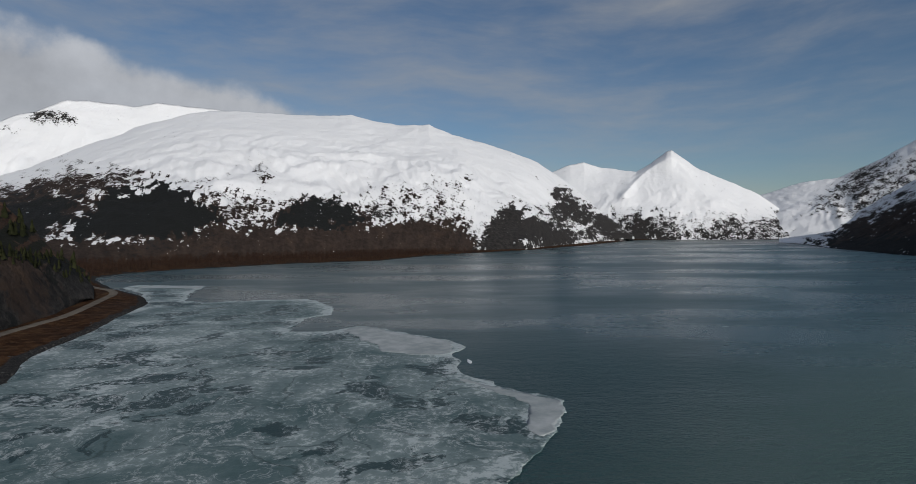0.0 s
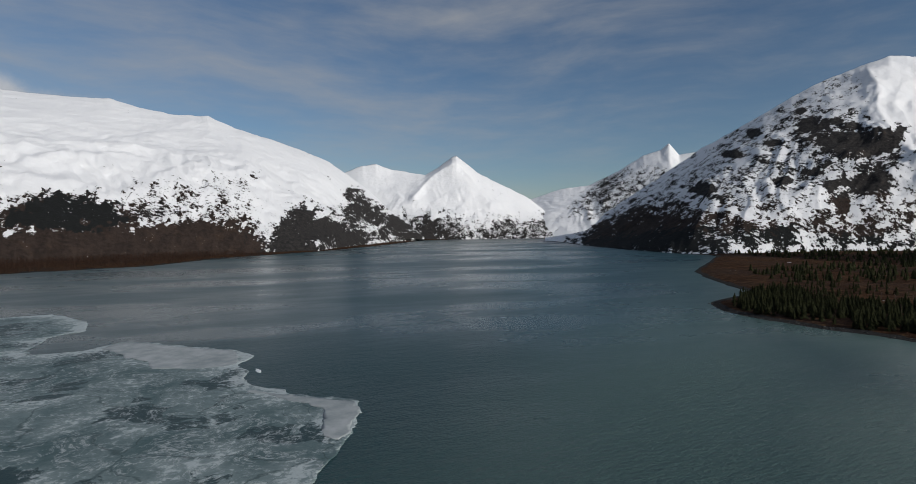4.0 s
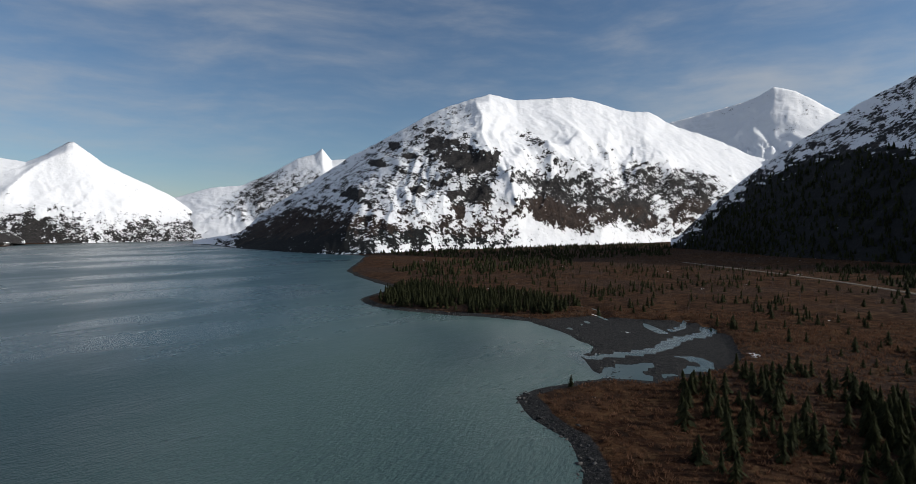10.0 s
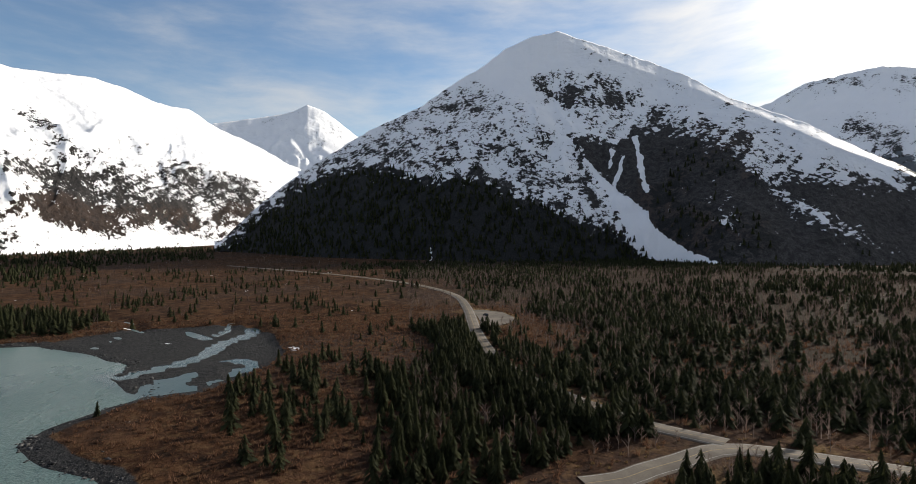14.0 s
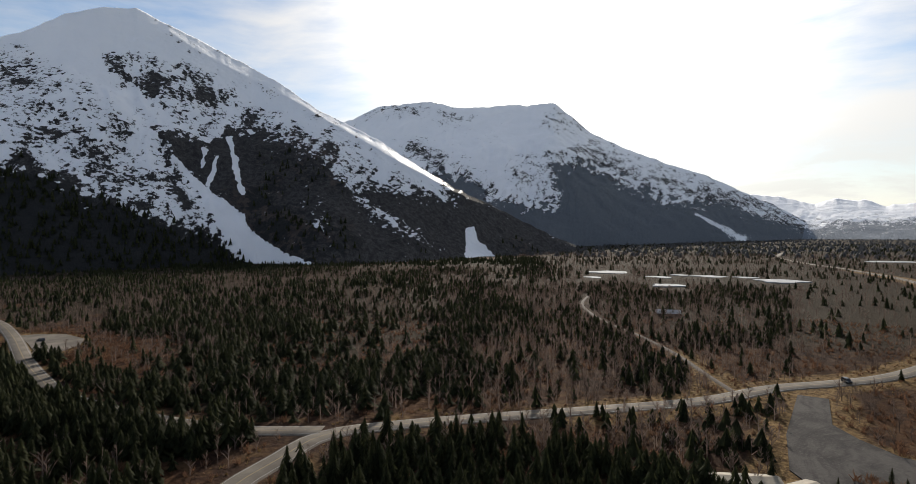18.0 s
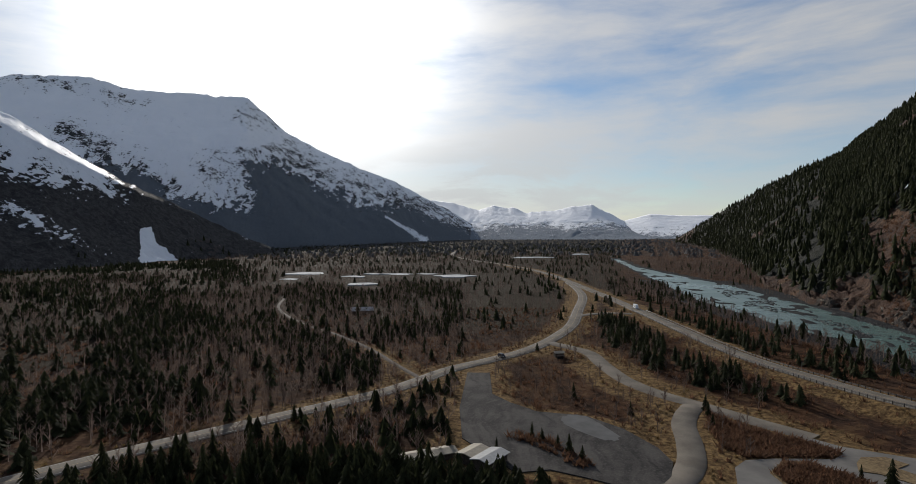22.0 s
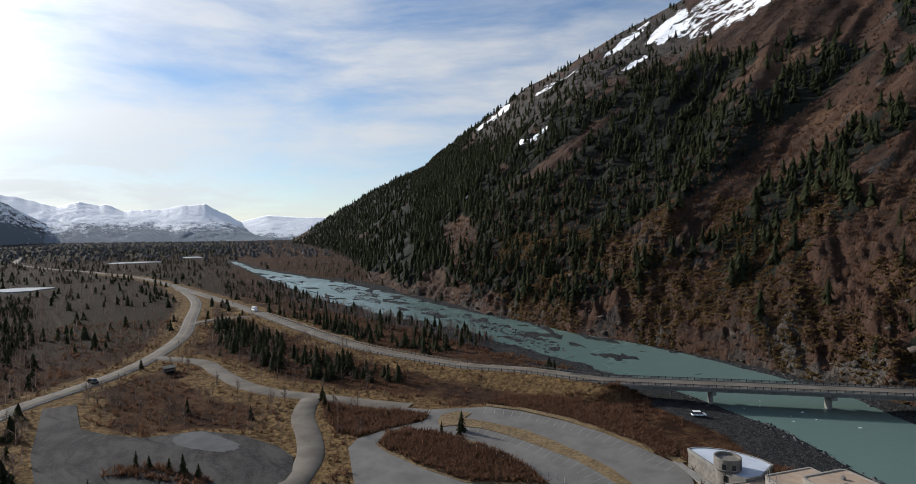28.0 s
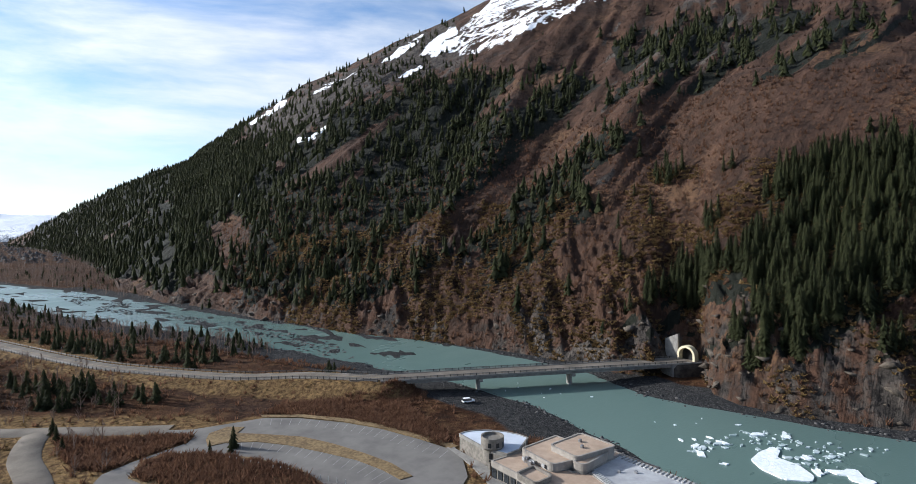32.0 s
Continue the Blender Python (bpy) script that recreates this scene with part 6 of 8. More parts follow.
# grove on the lake shore, strip of wood below the far mountain
GROVE = [(318, 300), (423, 372), (470, 370), (420, 291), (433, 239), (403, 160), (349, 160), (329, 197), (326, 260)]
plant("spruce_grove", MID_SPRUCE, in_poly(1100, GROVE, 3), 5, 10, 1.1, MAT_SPRUCE, "spruce grove along the gravel lake shore", "forest", 34, dry=5)
FARWOOD = [(1000, 930), (1342, 971), (2041, 1125), (1953, 458), (1185, 288), (971, 418), (882, 546)]
plant("spruce_belt", FAR_SPRUCE, in_poly(2300, FARWOOD, 4), 5, 11, 1.5, MAT_SPRUCE, "dark belt of spruce wood at the mountain foot", "forest", 35)
BELT2 = [(500, 420), (640, 560), (900, 560), (980, 420), (800, 330), (620, 380)]
plant("spruce_belt", FAR_SPRUCE, in_poly(420, BELT2, 5), 6, 12, 1.1, MAT_SPRUCE, "scattered spruce clumps on the brown heath", "forest", 36)
# small spruces over the heath
x, y = random_polar(4600, -52, -118, 150, 900, rng)
k = rng.rand(len(x)) < 0.07 + 0.8 * smooth(fbm(x / 40 + 7, y / 40, 3), 0.50, 0.66)
plant("young_spruces", MID_SPRUCE, (x[k], y[k]), 2.5, 7.5, 1.0, MAT_SPRUCE, "young spruces dotted over red-brown heath", "trees", 37, dry=9)
x, y = random_polar(2600, -58, -110, 400, 1900, rng)
plant("birch_thicket", FAR_BARE, (x, y), 4, 8, 1.0, MAT_BARE, "bare grey birch scrub on the heath", "forest", 38)
# mixed valley forest
x, y = random_polar(7000, -150, -187, 290, 2600, rng)
k = (wood_density(x, y) < 0.5) & (rng.rand(len(x)) < 0.25 + 0.75 * smooth(fbm(x / 90, y / 90, 3), 0.42, 0.58))
near = np.hypot(x, y) < 520
plant("valley_spruces", FAR_SPRUCE, (x[k], y[k]), 4, 8.5, 1.2, MAT_SPRUCE, "spruces scattered through the bare valley woodland", "forest", 39)
x, y = random_polar(9500, -146, -188, 300, 1500, rng)
k = wood_density(x, y) < 0.6
plant("birch_thicket", FAR_BARE, (x[k], y[k]), 4, 8, 1.0, MAT_BARE, "leafless grey-brown birch woodland of the valley", "forest", 40)
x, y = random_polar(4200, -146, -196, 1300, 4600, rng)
plant("far_woodland", [spruce_arrays(2, 4, 3, slim=0.4)], (x, y), 7, 12, 2.6, MAT_FARWOOD, "continuous woodland far down the valley, greyed for haze", "forest", 41)
# far bank: bare woods between the river and the mountain foot, and below the broad snow mountain
x, y = random_polar(2200, 158, 170, 700, 2600, rng)
plant("birch_thicket", FAR_BARE, (x, y), 8, 14, 1.0, MAT_BARE, "leafless riverside birch wood", "forest", 42)
x, y = random_polar(5000, -4, 37, 880, 1560, rng)
plant("birch_thicket", FAR_BARE, (x, y), 9, 16, 1.0, MAT_REDWOOD, "leafless red-brown wood between lake and mountain", "forest", 43)
# rows by the highway and the river
for k, (poly, n) in enumerate((([(-38, -485), (-88, -383), (-121, -278), (-131, -246), (-126, -226), (-116, -232), (-88, -285), (-65, -343)], 560), ([(-32, -388), (-48, -352), (-58, -290), (-44, -225), (-36, -262), (-28, -306)], 210), ([(-54, -258), (-65, -240), (-85, -204), (-80, -193), (-52, -214)], 120), ([(-148, -205), (-158, -185), (-152, -170), (-142, -185)], 60))):
    plant("spruce_row", MID_SPRUCE, in_poly(n, poly, 50 + k), 4, 9, 1.0, MAT_SPRUCE, "row of dark spruces beside the highway", "trees", 51 + k, gap=4, dry=10)


def on_slope(M, n, dens, seed):
    """Places on a mountain's face, with chance dens at each of its grid cells."""
    r = np.random.RandomState(seed)
    X, Y, Z = M["X"], M["Y"], M["Z"]
    ax, ay = X[1:, :-1] - X[:-1, :-1], Y[1:, :-1] - Y[:-1, :-1]
    bx, by, bz = X[:-1, 1:] - X[:-1, :-1], Y[:-1, 1:] - Y[:-1, :-1], Z[:-1, 1:] - Z[:-1, :-1]
    area = np.hypot(ax, ay) * np.sqrt(bx ** 2 + by ** 2 + bz ** 2)
    wgt = (area * dens[:-1, :-1] * (M["V"][:-1, :-1] < 0.99)).ravel()
    pick = r.choice(len(wgt), n, p=wgt / wgt.sum())
    i, j = np.unravel_index(pick, area.shape)
    s, t = r.rand(n), r.rand(n)
    mixed = [Q[i, j] * (1 - s) * (1 - t) + Q[i + 1, j] * s * (1 - t) + Q[i, j + 1] * (1 - s) * t + Q[i + 1, j + 1] * s * t for Q in (X, Y, Z)]
    return np.stack(mixed, -1)


SLOPE_SPRUCE = [spruce_arrays(5, 4, s + 30, slim=0.31, spread=2.7) for s in range(5)]
dens = np.clip(M6["m"]["trees"], 0, 1) ** 2.2 * (M6["A"][:, None] + 360 > 84) * (M6["A"][:, None] + 360 < 156)
low = (M6["A"][:, None] + 360 < 113) & (M6["EL"] < 8)
P = np.vstack([on_slope(M6, 9500, dens * ~low, 61), on_slope(M6, 1600, dens * low * (M6["V"] > 0.05 * fbm(M6["X"] / 14, M6["Y"] / 14, 3) - 0.004), 66)])
H = 6 + 9 * rng.rand(len(P)) ** 1.4
H = np.where(np.hypot(P[:, 0] + 236, P[:, 1] + 71) < 24, 0.6, H)
P[:, 2] -= 0.4
RIVER_SPRUCE = [spruce_arrays(16, 7, s + 70, droop=0.05, slim=0.21, spread=2.2) for s in range(5)]
scatter("river_spruces", RIVER_SPRUCE, P[9500:], H[9500:], H[9500:] * (0.8 + 0.35 * rng.rand(1600)), MAT_SPRUCE, "tall spruces standing above the river and tunnel", "forest")
P, H = P[:9500], H[:9500]
scatter("slope_spruces", SLOPE_SPRUCE, P, H, H * (0.8 + 0.35 * rng.rand(len(P))), MAT_SPRUCE, "spruce belts climbing the brown mountainside", "forest")
far_side = np.clip(M6["m"]["trees"], 0, 1) * ((M6["A"][:, None] + 360 < 84) | (M6["A"][:, None] + 360 > 150))
P = on_slope(M6, 4000, far_side, 62)
H = 9 + 8 * rng.rand(len(P))
scatter("slope_spruces", FAR_SPRUCE, P, H, H * 0.95, MAT_SPRUCE, "continuous spruce forest on the far mountainside", "forest")
P = on_slope(M4, 2000, (np.clip(M4["m"]["wood"] - 0.35, 0, 1) ** 0.7) * (M4["m"]["snow"] < 0.55), 63)
H = 7 + 8 * rng.rand(len(P))
scatter("slope_spruces", FAR_SPRUCE, P, H, H * 1.1, MAT_SPRUCE, "dark forest on the steep mountain's lower slopes", "forest")
P = on_slope(KNOLL, 110, np.clip(KNOLL["m"]["wood"], 0, 1) * (KNOLL["V"] > 0.6), 64)
H = 3 + 5 * rng.rand(len(P))
scatter("knoll_spruces", FAR_SPRUCE, P, H, H, MAT_SPRUCE, "small spruces on top of the rock knoll", "trees")
# alder brush on the mountain's lower face
P = on_slope(M6, 6000, (M6["V"] < 0.22) * np.clip(M6["m"]["shrub"], 0.05, 1) * (M6["A"][:, None] + 360 > 86) * (M6["A"][:, None] + 360 < 152) * 1.0, 65)
H = 1.2 + 1.8 * rng.rand(len(P))
scatter("alder_brush", [bush_arrays(12, s + 90, 0.05) for s in range(4)], P, H, H * 1.1, MAT_ALDER, "leafless red-brown alder brush on the slope", "brush")
P = on_slope(M6, 6000, (M6["V"] > 0.2) * (M6["V"] < 0.85) * (1 - np.clip(M6["m"]["trees"], 0, 0.9)) * (M6["m"]["snow"] < 0.4) * (M6["A"][:, None] + 360 > 84) * (M6["A"][:, None] + 360 < 140) * 1.0, 67)
H = 1.0 + 1.4 * rng.rand(len(P))
scatter("alder_brush", [bush_arrays(9, s + 80, 0.09) for s in range(3)], P, H, H * 1.3, MAT_REDWOOD, "red-brown alder brush filling the open mountainside", "brush")

P = on_slope(M6, 11000, (M6["V"] < 0.13) * (fbm(M6["X"] / 26, M6["Y"] / 26 + M6["Z"] / 30, 4) > 0.47) * (M6["A"][:, None] + 360 > 84) * (M6["A"][:, None] + 360 < 150) * 1.0, 68)
H = 0.7 + 1.1 * rng.rand(len(P))
scatter("dry_grass", [bush_arrays(9, s + 40, 0.16) for s in range(3)], P, H, H * 2.4, MAT_STRAW, "golden dead grass on the rocky mountain foot", "grass")

# brush and dry grass near the roads
x, y = random_polar(26000, -60, -238, 105, 420, rng)
k = rng.rand(len(x)) < 0.25 + 0.75 * smooth(fbm(x / 30, y / 30, 3), 0.40, 0.56)
plant("alder_brush", BUSH, (x[k], y[k]), 0.7, 2.2, 1.2, MAT_ALDER, "leafless red-brown alder brush on the flats", "brush", 71, gap=2.0, dry=7)
kx, ky = in_poly(2400, BED, 98)
kx, ky = kx[line_dist(kx, ky, BED, True)[0] > 0.9], ky[line_dist(kx, ky, BED, True)[0] > 0.9]
bh = 0.8 + 0.9 * rng.rand(len(kx))
scatter("alder_brush", BUSH, np.stack([kx, ky, np.full(len(kx), 3.1)], -1), bh, bh * 1.9, MAT_ALDER, "dense red-brown brush filling the car park bed", "brush")
x, y = random_polar(9000, -58, -112, 110, 380, rng)
plant("heath_brush", BUSH, (x, y), 0.5, 1.5, 1.6, MAT_ALDER, "low orange-brown heath brush near the lake", "brush", 74, gap=2.0, dry=6)
YARD_BRUSH = [(9, -158), (3, -156), (-4, -148), (-11, -138), (-8, -135), (-1, -143), (6, -150), (12, -154)]
bx_, by_ = in_poly(420, YARD_BRUSH, 99)
bh = 0.7 + 1.0 * rng.rand(len(bx_))
scatter("alder_brush", BUSH, np.stack([bx_, by_, np.full(len(bx_), 3.0)], -1), bh, bh * 1.9, MAT_ALDER, "low brush round the spruces in the gravel yard", "brush")
for k, (poly, n) in enumerate((([(-110, -95), (-113, -105), (-112, -120), (-108, -142), (-99, -162), (-110, -165), (-128, -152), (-135, -137), (-130, -120), (-122, -102)], 3400), ([(-49, -186), (-56, -174), (-68, -163), (-74, -156), (-70, -152), (-62, -151), (-55, -150), (-49, -149), (-45, -156), (-46, -171)], 1500), ([(-112, -94), (-122, -95), (-131, -74), (-136, -58), (-130, -52), (-126, -66), (-121, -80), (-117, -90)], 900))):
    plant("alder_brush", BUSH, in_poly(n, poly, 90 + k), 0.9, 2.0, 1.9, MAT_ALDER, "dense red-brown leafless brush round the car park", "brush", 95 + k, gap=1.0, dry=6)
for k, (poly, n) in enumerate((([(-118, -345), (-131, -262), (-140, -222), (-150, -185), (-158, -178), (-152, -205), (-145, -240), (-138, -285), (-128, -345)], 1500), ([(-121, -90), (-123, -84), (-125, -76), (-124, -68), (-129, -62), (-134, -66), (-135, -78), (-131, -90), (-124, -97)], 700), ([(-132, -60), (-131, -46), (-127, -34), (-131, -30), (-136, -44), (-137, -58)], 260), ([(-128, -128), (-140, -130), (-150, -136), (-147, -143), (-136, -144), (-127, -138)], 420))):
    plant("alder_brush", BUSH, in_poly(n, poly, 190 + k), 0.9, 2.2, 1.6, MAT_ALDER, "red-brown riverside brush on dark gravel", "brush", 195 + k, gap=1.0, dry=2.5, bars=True)
NEARBANK = [(-125, -533), (-140, -402), (-152, -343), (-163, -287), (-163, -247), (-140, -235), (-125, -290), (-105, -380), (-70, -500), (-60, -640), (-125, -667)]
FARBANK = [(-225, -184), (-212, -292), (-204, -486), (-196, -648), (-146, -962), (-175, -1100), (-290, -1000), (-330, -700), (-270, -450), (-240, -300)]
for k, (poly, n, kind) in enumerate(((NEARBANK, 2000, FAR_BARE), (FARBANK, 3600, FAR_BARE))):
    plant("birch_thicket", kind, in_poly(n, poly, 290 + k), 3.5, 8.0, 1.0, MAT_BARE, "leafless grey-brown birches along the river bank", "forest", 295 + k, gap=3.0, dry=2.5, bars=True)
for k, (poly, n) in enumerate(((NEARBANK, 420), (FARBANK, 260))):
    plant("bank_spruces", FAR_SPRUCE, in_poly(n, poly, 390 + k), 4, 9, 1.0, MAT_SPRUCE, "small dark spruces along the river bank", "forest", 395 + k, gap=3.0, dry=3.5, bars=True)
x, y = random_polar(900, -145, -200, 130, 330, rng)
plant("birch_saplings", MID_BARE, (x, y), 3.5, 7.5, 0.75, MAT_BARE, "thin leafless birches in the dry clearings", "trees", 72, gap=2.5)

TUFT = [bush_arrays(8, s + 60, 0.14) for s in range(3)]
gx, gy = [], []
for _, line, w in ROADS[:4]:
    pts = spline(line, 1.0)
    tt = np.gradient(pts[:, :2], axis=0)
    tt /= np.linalg.norm(tt, axis=1)[:, None]
    off = (w / 2 + 1.5 + 9 * rng.rand(len(pts)) ** 1.5) * rng.choice([-1, 1], len(pts))
    sel = np.hypot(pts[:, 0], pts[:, 1]) < 420
    gx.append((pts[:, 0] - tt[:, 1] * off)[sel])
    gy.append((pts[:, 1] + tt[:, 0] * off)[sel])
plant("dry_grass", TUFT, (np.concatenate(gx), np.concatenate(gy)), 0.4, 0.9, 2.2, MAT_STRAW, "straw-coloured grass tufts on the road verges", "grass", 73, gap=1.0)


# ---- single trees near the camera ----
def spruce_tree(seed, tall):
    v, f = spruce_arrays(19, 11, seed, 0.18, 0.22 + 0.04 * (seed % 3), 2.6)
    root = new("spruce_tree")
    crown = new("crown", mesh_np("crown", v * tall, f, MAT_SPRUCE))
    crown.parent = root
    bm = bmesh.new()
    bmesh.ops.create_cone(bm, segments=7, radius1=0.022 * tall, radius2=0.004 * tall, depth=0.9 * tall, cap_ends=True, matrix=Matrix.Translation((0, 0, 0.42 * tall)))
    part("trunk", bm, MAT_BARK, root)
    return tagged(root, "dark green spruce tree standing in brown brush", "tree", "spruces by the road")


NEAR_STANDS = ([(52, -128), (46, -112), (20, -111), (4, -111), (-2, -117), (8, -123), (24, -126), (40, -131)], [(222, -6), (250, -38), (225, -56), (185, -62), (150, -75), (138, -60), (122, -30), (124, 0), (156, -7)], [(124, -84), (107, -117), (66, -134), (52, -128), (46, -112), (70, -80), (105, -62)], [(150, -76), (255, -54), (255, -42), (330, -30), (330, -75), (240, -85), (150, -90)], [(150, 34), (215, 48), (262, 15), (240, -10), (170, 0), (135, 20)], [(140, -84), (160, -73), (190, -61), (233, -53), (310, -58), (310, -42), (233, -36), (190, -42), (150, -58)])
for k, (poly, n) in enumerate(zip(NEAR_STANDS, (150, 420, 260, 700, 170, 1300))):
    plant("spruce_stand", MID_SPRUCE, in_poly(n, poly, 180 + k), 4 + 1.5 * (k in (0, 5)), 8.5 + 1.5 * (k in (0, 5)), 1.1, MAT_SPRUCE, "thick stand of young spruces beside the road", "trees", 75 + k, gap=1.0)

MOTHERS = [spruce_tree(100 + k, 9.0) for k in range(5)]
FIRST = [(-2, -149), (2, -153), (5, -155), (-5, -145), (-8, -141), (-26, -283), (6, -269), (-8, -196), (-25, -180), (-49, -187), (-48, -180), (-47, -172), (-70, -139), (-74, -136), (-76, -138), (193, 82), (26, -142), (14, -146), (0, -127), (77, -158), (58, -180)]
spots = list(FIRST)
for k, (poly, n) in enumerate((([(222, -6), (250, -38), (225, -56), (185, -62), (150, -75), (138, -60), (122, -30), (124, 0), (156, -7)], 215), ([(124, -84), (107, -117), (66, -134), (52, -128), (46, -112), (70, -80), (105, -62)], 230),
                              ([(176, 61), (208, 50), (190, 34), (140, 30), (134, 40)], 50), ([(218, 36), (262, 15), (239, -4), (205, 10)], 40))):
    px, py = in_poly(n, poly, 80 + k)
    spots += list(zip(px, py))
rng = np.random.RandomState(5)
px, py = np.array(spots).T
ok = off_road(px, py, 2.0) | (np.arange(len(spots)) < len(FIRST))
pz = elevation(px, py)
count = 0
for i in np.where(ok)[0]:
    if count >= 295:
        break
    tall = (0.55 + 0.6 * rng.rand()) * (0.62 if i < len(FIRST) and i != 15 else 1.0)
    m = pose(px[i], py[i], pz[i] - 0.1, 0, 0, 360 * rng.rand()) @ Matrix.Diagonal((tall * 0.95, tall * 0.95, tall, 1))
    src = MOTHERS[i % 5]
    if count < 5:
        src = MOTHERS[count]
        src.matrix_basis = m
    else:
        made = copy_thing(src, m)
        made.matrix_basis = m
    count += 1


# ---- parking, bridge, tunnel ----
def slab(poly, z0, z1, rounded=0.0, seg=3):
    bm = bmesh.new()
    vs = [bm.verts.new((q[0], q[1], z0)) for q in poly]
    f = bm.faces.new(vs)
    f.normal_update()
    if f.normal.z < 0:
        f.normal_flip()
    r = bmesh.ops.extrude_face_region(bm, geom=[f])
    bmesh.ops.translate(bm, vec=(0, 0, z1 - z0), verts=[e for e in r["geom"] if isinstance(e, bmesh.types.BMVert)])
    if rounded:
        up = [e for e in bm.edges if abs(e.verts[0].co.z - e.verts[1].co.z) > 0.5 * (z1 - z0)]
        bmesh.ops.bevel(bm, geom=up, offset=rounded, segments=seg, affect="EDGES", clamp_overlap=True)
    bmesh.ops.recalc_face_normals(bm, faces=bm.faces)
    return bm


tagged(part("pullout", slab(PULLOUT, 2.2, 2.97), MAT_ASPHALT), "pale gravel turnout beside the forest road", "gravel", kind="structure")
MAT_PUDDLE = simple("shallow_muddy_water", (0.050, 0.050, 0.050), (0.085, 0.086, 0.087), 0.2, 0.86)
MAT_VERGE = simple("straw_verge", (0.090, 0.060, 0.030), (0.225, 0.160, 0.080), 1.2, 0.95, 0.15)
gravel_lot = tagged(part("gravel_lot", slab(GRAVEL, 2.6, 3.02), MAT_GRAVELLOT), "dark rutted gravel yard with puddles", "gravel", kind="structure")
lot = tagged(part("parking_lot", slab(LOT, 2.6, 3.0), MAT_LOT), "grey asphalt car park with faded stall lines", "pavement", kind="structure")
MEDIAN = [(-74, -149), (-77, -153), (-83, -154), (-86, -150), (-82, -147), (-86, -141), (-92, -130), (-94, -120), (-95, -108), (-95, -98), (-93, -89), (-90, -90), (-91, -97), (-91, -106), (-89, -116), (-86, -128), (-82, -137), (-76, -143), (-72, -144)]
tagged(part("grass_median", slab(MEDIAN, 2.9, 3.16), MAT_VERGE), "strip of dry yellow grass between parking rows", "median", kind="structure")
tagged(part("grass_verge", slab([(-94, -153.5), (-101.5, -144.5), (-107.5, -130.5), (-110.5, -118), (-111.5, -104), (-111.5, -93), (-114, -92), (-114, -104.5), (-113, -119), (-110, -131.5), (-103.5, -146), (-95, -156)], 2.6, 3.1), MAT_VERGE), "dry yellow grass verge round the car park", "verge", kind="structure")
tagged(part("planting_bed", slab(BED, 2.9, 3.12), MAT_VERGE), "low bed of dry grass and brush inside the car park", "planting bed", kind="structure")
tagged(part("puddle", slab([(-4, -175), (-10, -176), (-14, -170), (-20, -157), (-16, -154), (-9, -160), (-3, -168)], 2.9, 3.035, 1.5), MAT_PUDDLE), "shallow pale puddle lying in the gravel yard", "puddle", kind="structure")


def stalls(line, length, gap, side):
    pts = spline([(a, b, 3) for a, b in line], 0.5)
    step = max(1, int(gap / 0.5))
    t = np.gradient(pts[:, :2], axis=0)
    for i in range(0, len(pts), step):
        u = Vector((t[i][0], t[i][1], 0)).normalized()
        n = Vector((-u.y, u.x, 0)) * side
        d = (n + u * 0.25).normalized() * length
        a = Vector((pts[i][0], pts[i][1], 3.012))
        bm = bmesh.new()
        w = Vector((-d.y, d.x, 0)).normalized() * 0.035
        vs = [bm.verts.new(a + w), bm.verts.new(a - w), bm.verts.new(a + d - w), bm.verts.new(a + d + w)]
        bm.faces.new(vs)
        bmesh.ops.recalc_face_normals(bm, faces=bm.faces)
        part("stall_line", bm, MAT_PAINT, lot)


stalls([(-93, -152.5), (-100, -143.5), (-106, -130), (-109, -118), (-110, -104), (-110, -92)], 5.0, 3.0, -1)
stalls([(-77, -142), (-82, -136.5), (-86, -127.5), (-89, -115.5), (-90.8, -105.5), (-90.8, -97), (-90, -91)], 5.0, 3.0, -1)
for k in range(16):
    s = k / 15
    bm = bmesh.new()
    bmesh.ops.create_cone(bm, segments=6, radius1=0.09, radius2=0.09, depth=1.3, cap_ends=True)
    ob = tagged(part("bollard", bm, MAT_PAINT), "white wooden bollard at the car park edge", "bollard", "bollards")
    ob.matrix_world = pose(-71 - 9.5 * s, -131 + 33 * s, 3.5)

MAT_STONEFILL = simple("dark_rock_fill", (0.02, 0.018, 0.016), (0.085, 0.07, 0.056), 0.5, 0.95, 0.6)
BRIDGE_A, BRIDGE_B = Vector((-140, -149, 0)), Vector((-238, -70, 0))
bx = (BRIDGE_B - BRIDGE_A).normalized()
bl = (BRIDGE_B - BRIDGE_A).length
ROT = math.degrees(math.atan2(bx.y, bx.x))
bridge = new("bridge")
bridge.matrix_world = pose(BRIDGE_A.x, BRIDGE_A.y, 0, 0, 0, ROT)
tagged(bridge, "low concrete road bridge on two piers over the teal river", "bridge")
span = bl - 22
bm = box(bmesh.new(), -1, bl + 4, -4.9, 4.9, 6.15, 6.5)
part("deck", bm, MAT_CONCRETE, bridge)
bm = box(bmesh.new(), -1, bl + 4, -4.3, 4.3, 6.5, 6.56)
part("roadway", bm, MAT_ASPHALT, bridge, "worn asphalt roadway")
for s in (-1, 1):
    part("kerb", box(bmesh.new(), -1, bl, s * 4.62 - 0.25, s * 4.62 + 0.25, 6.5, 6.75), MAT_CONCRETE, bridge)
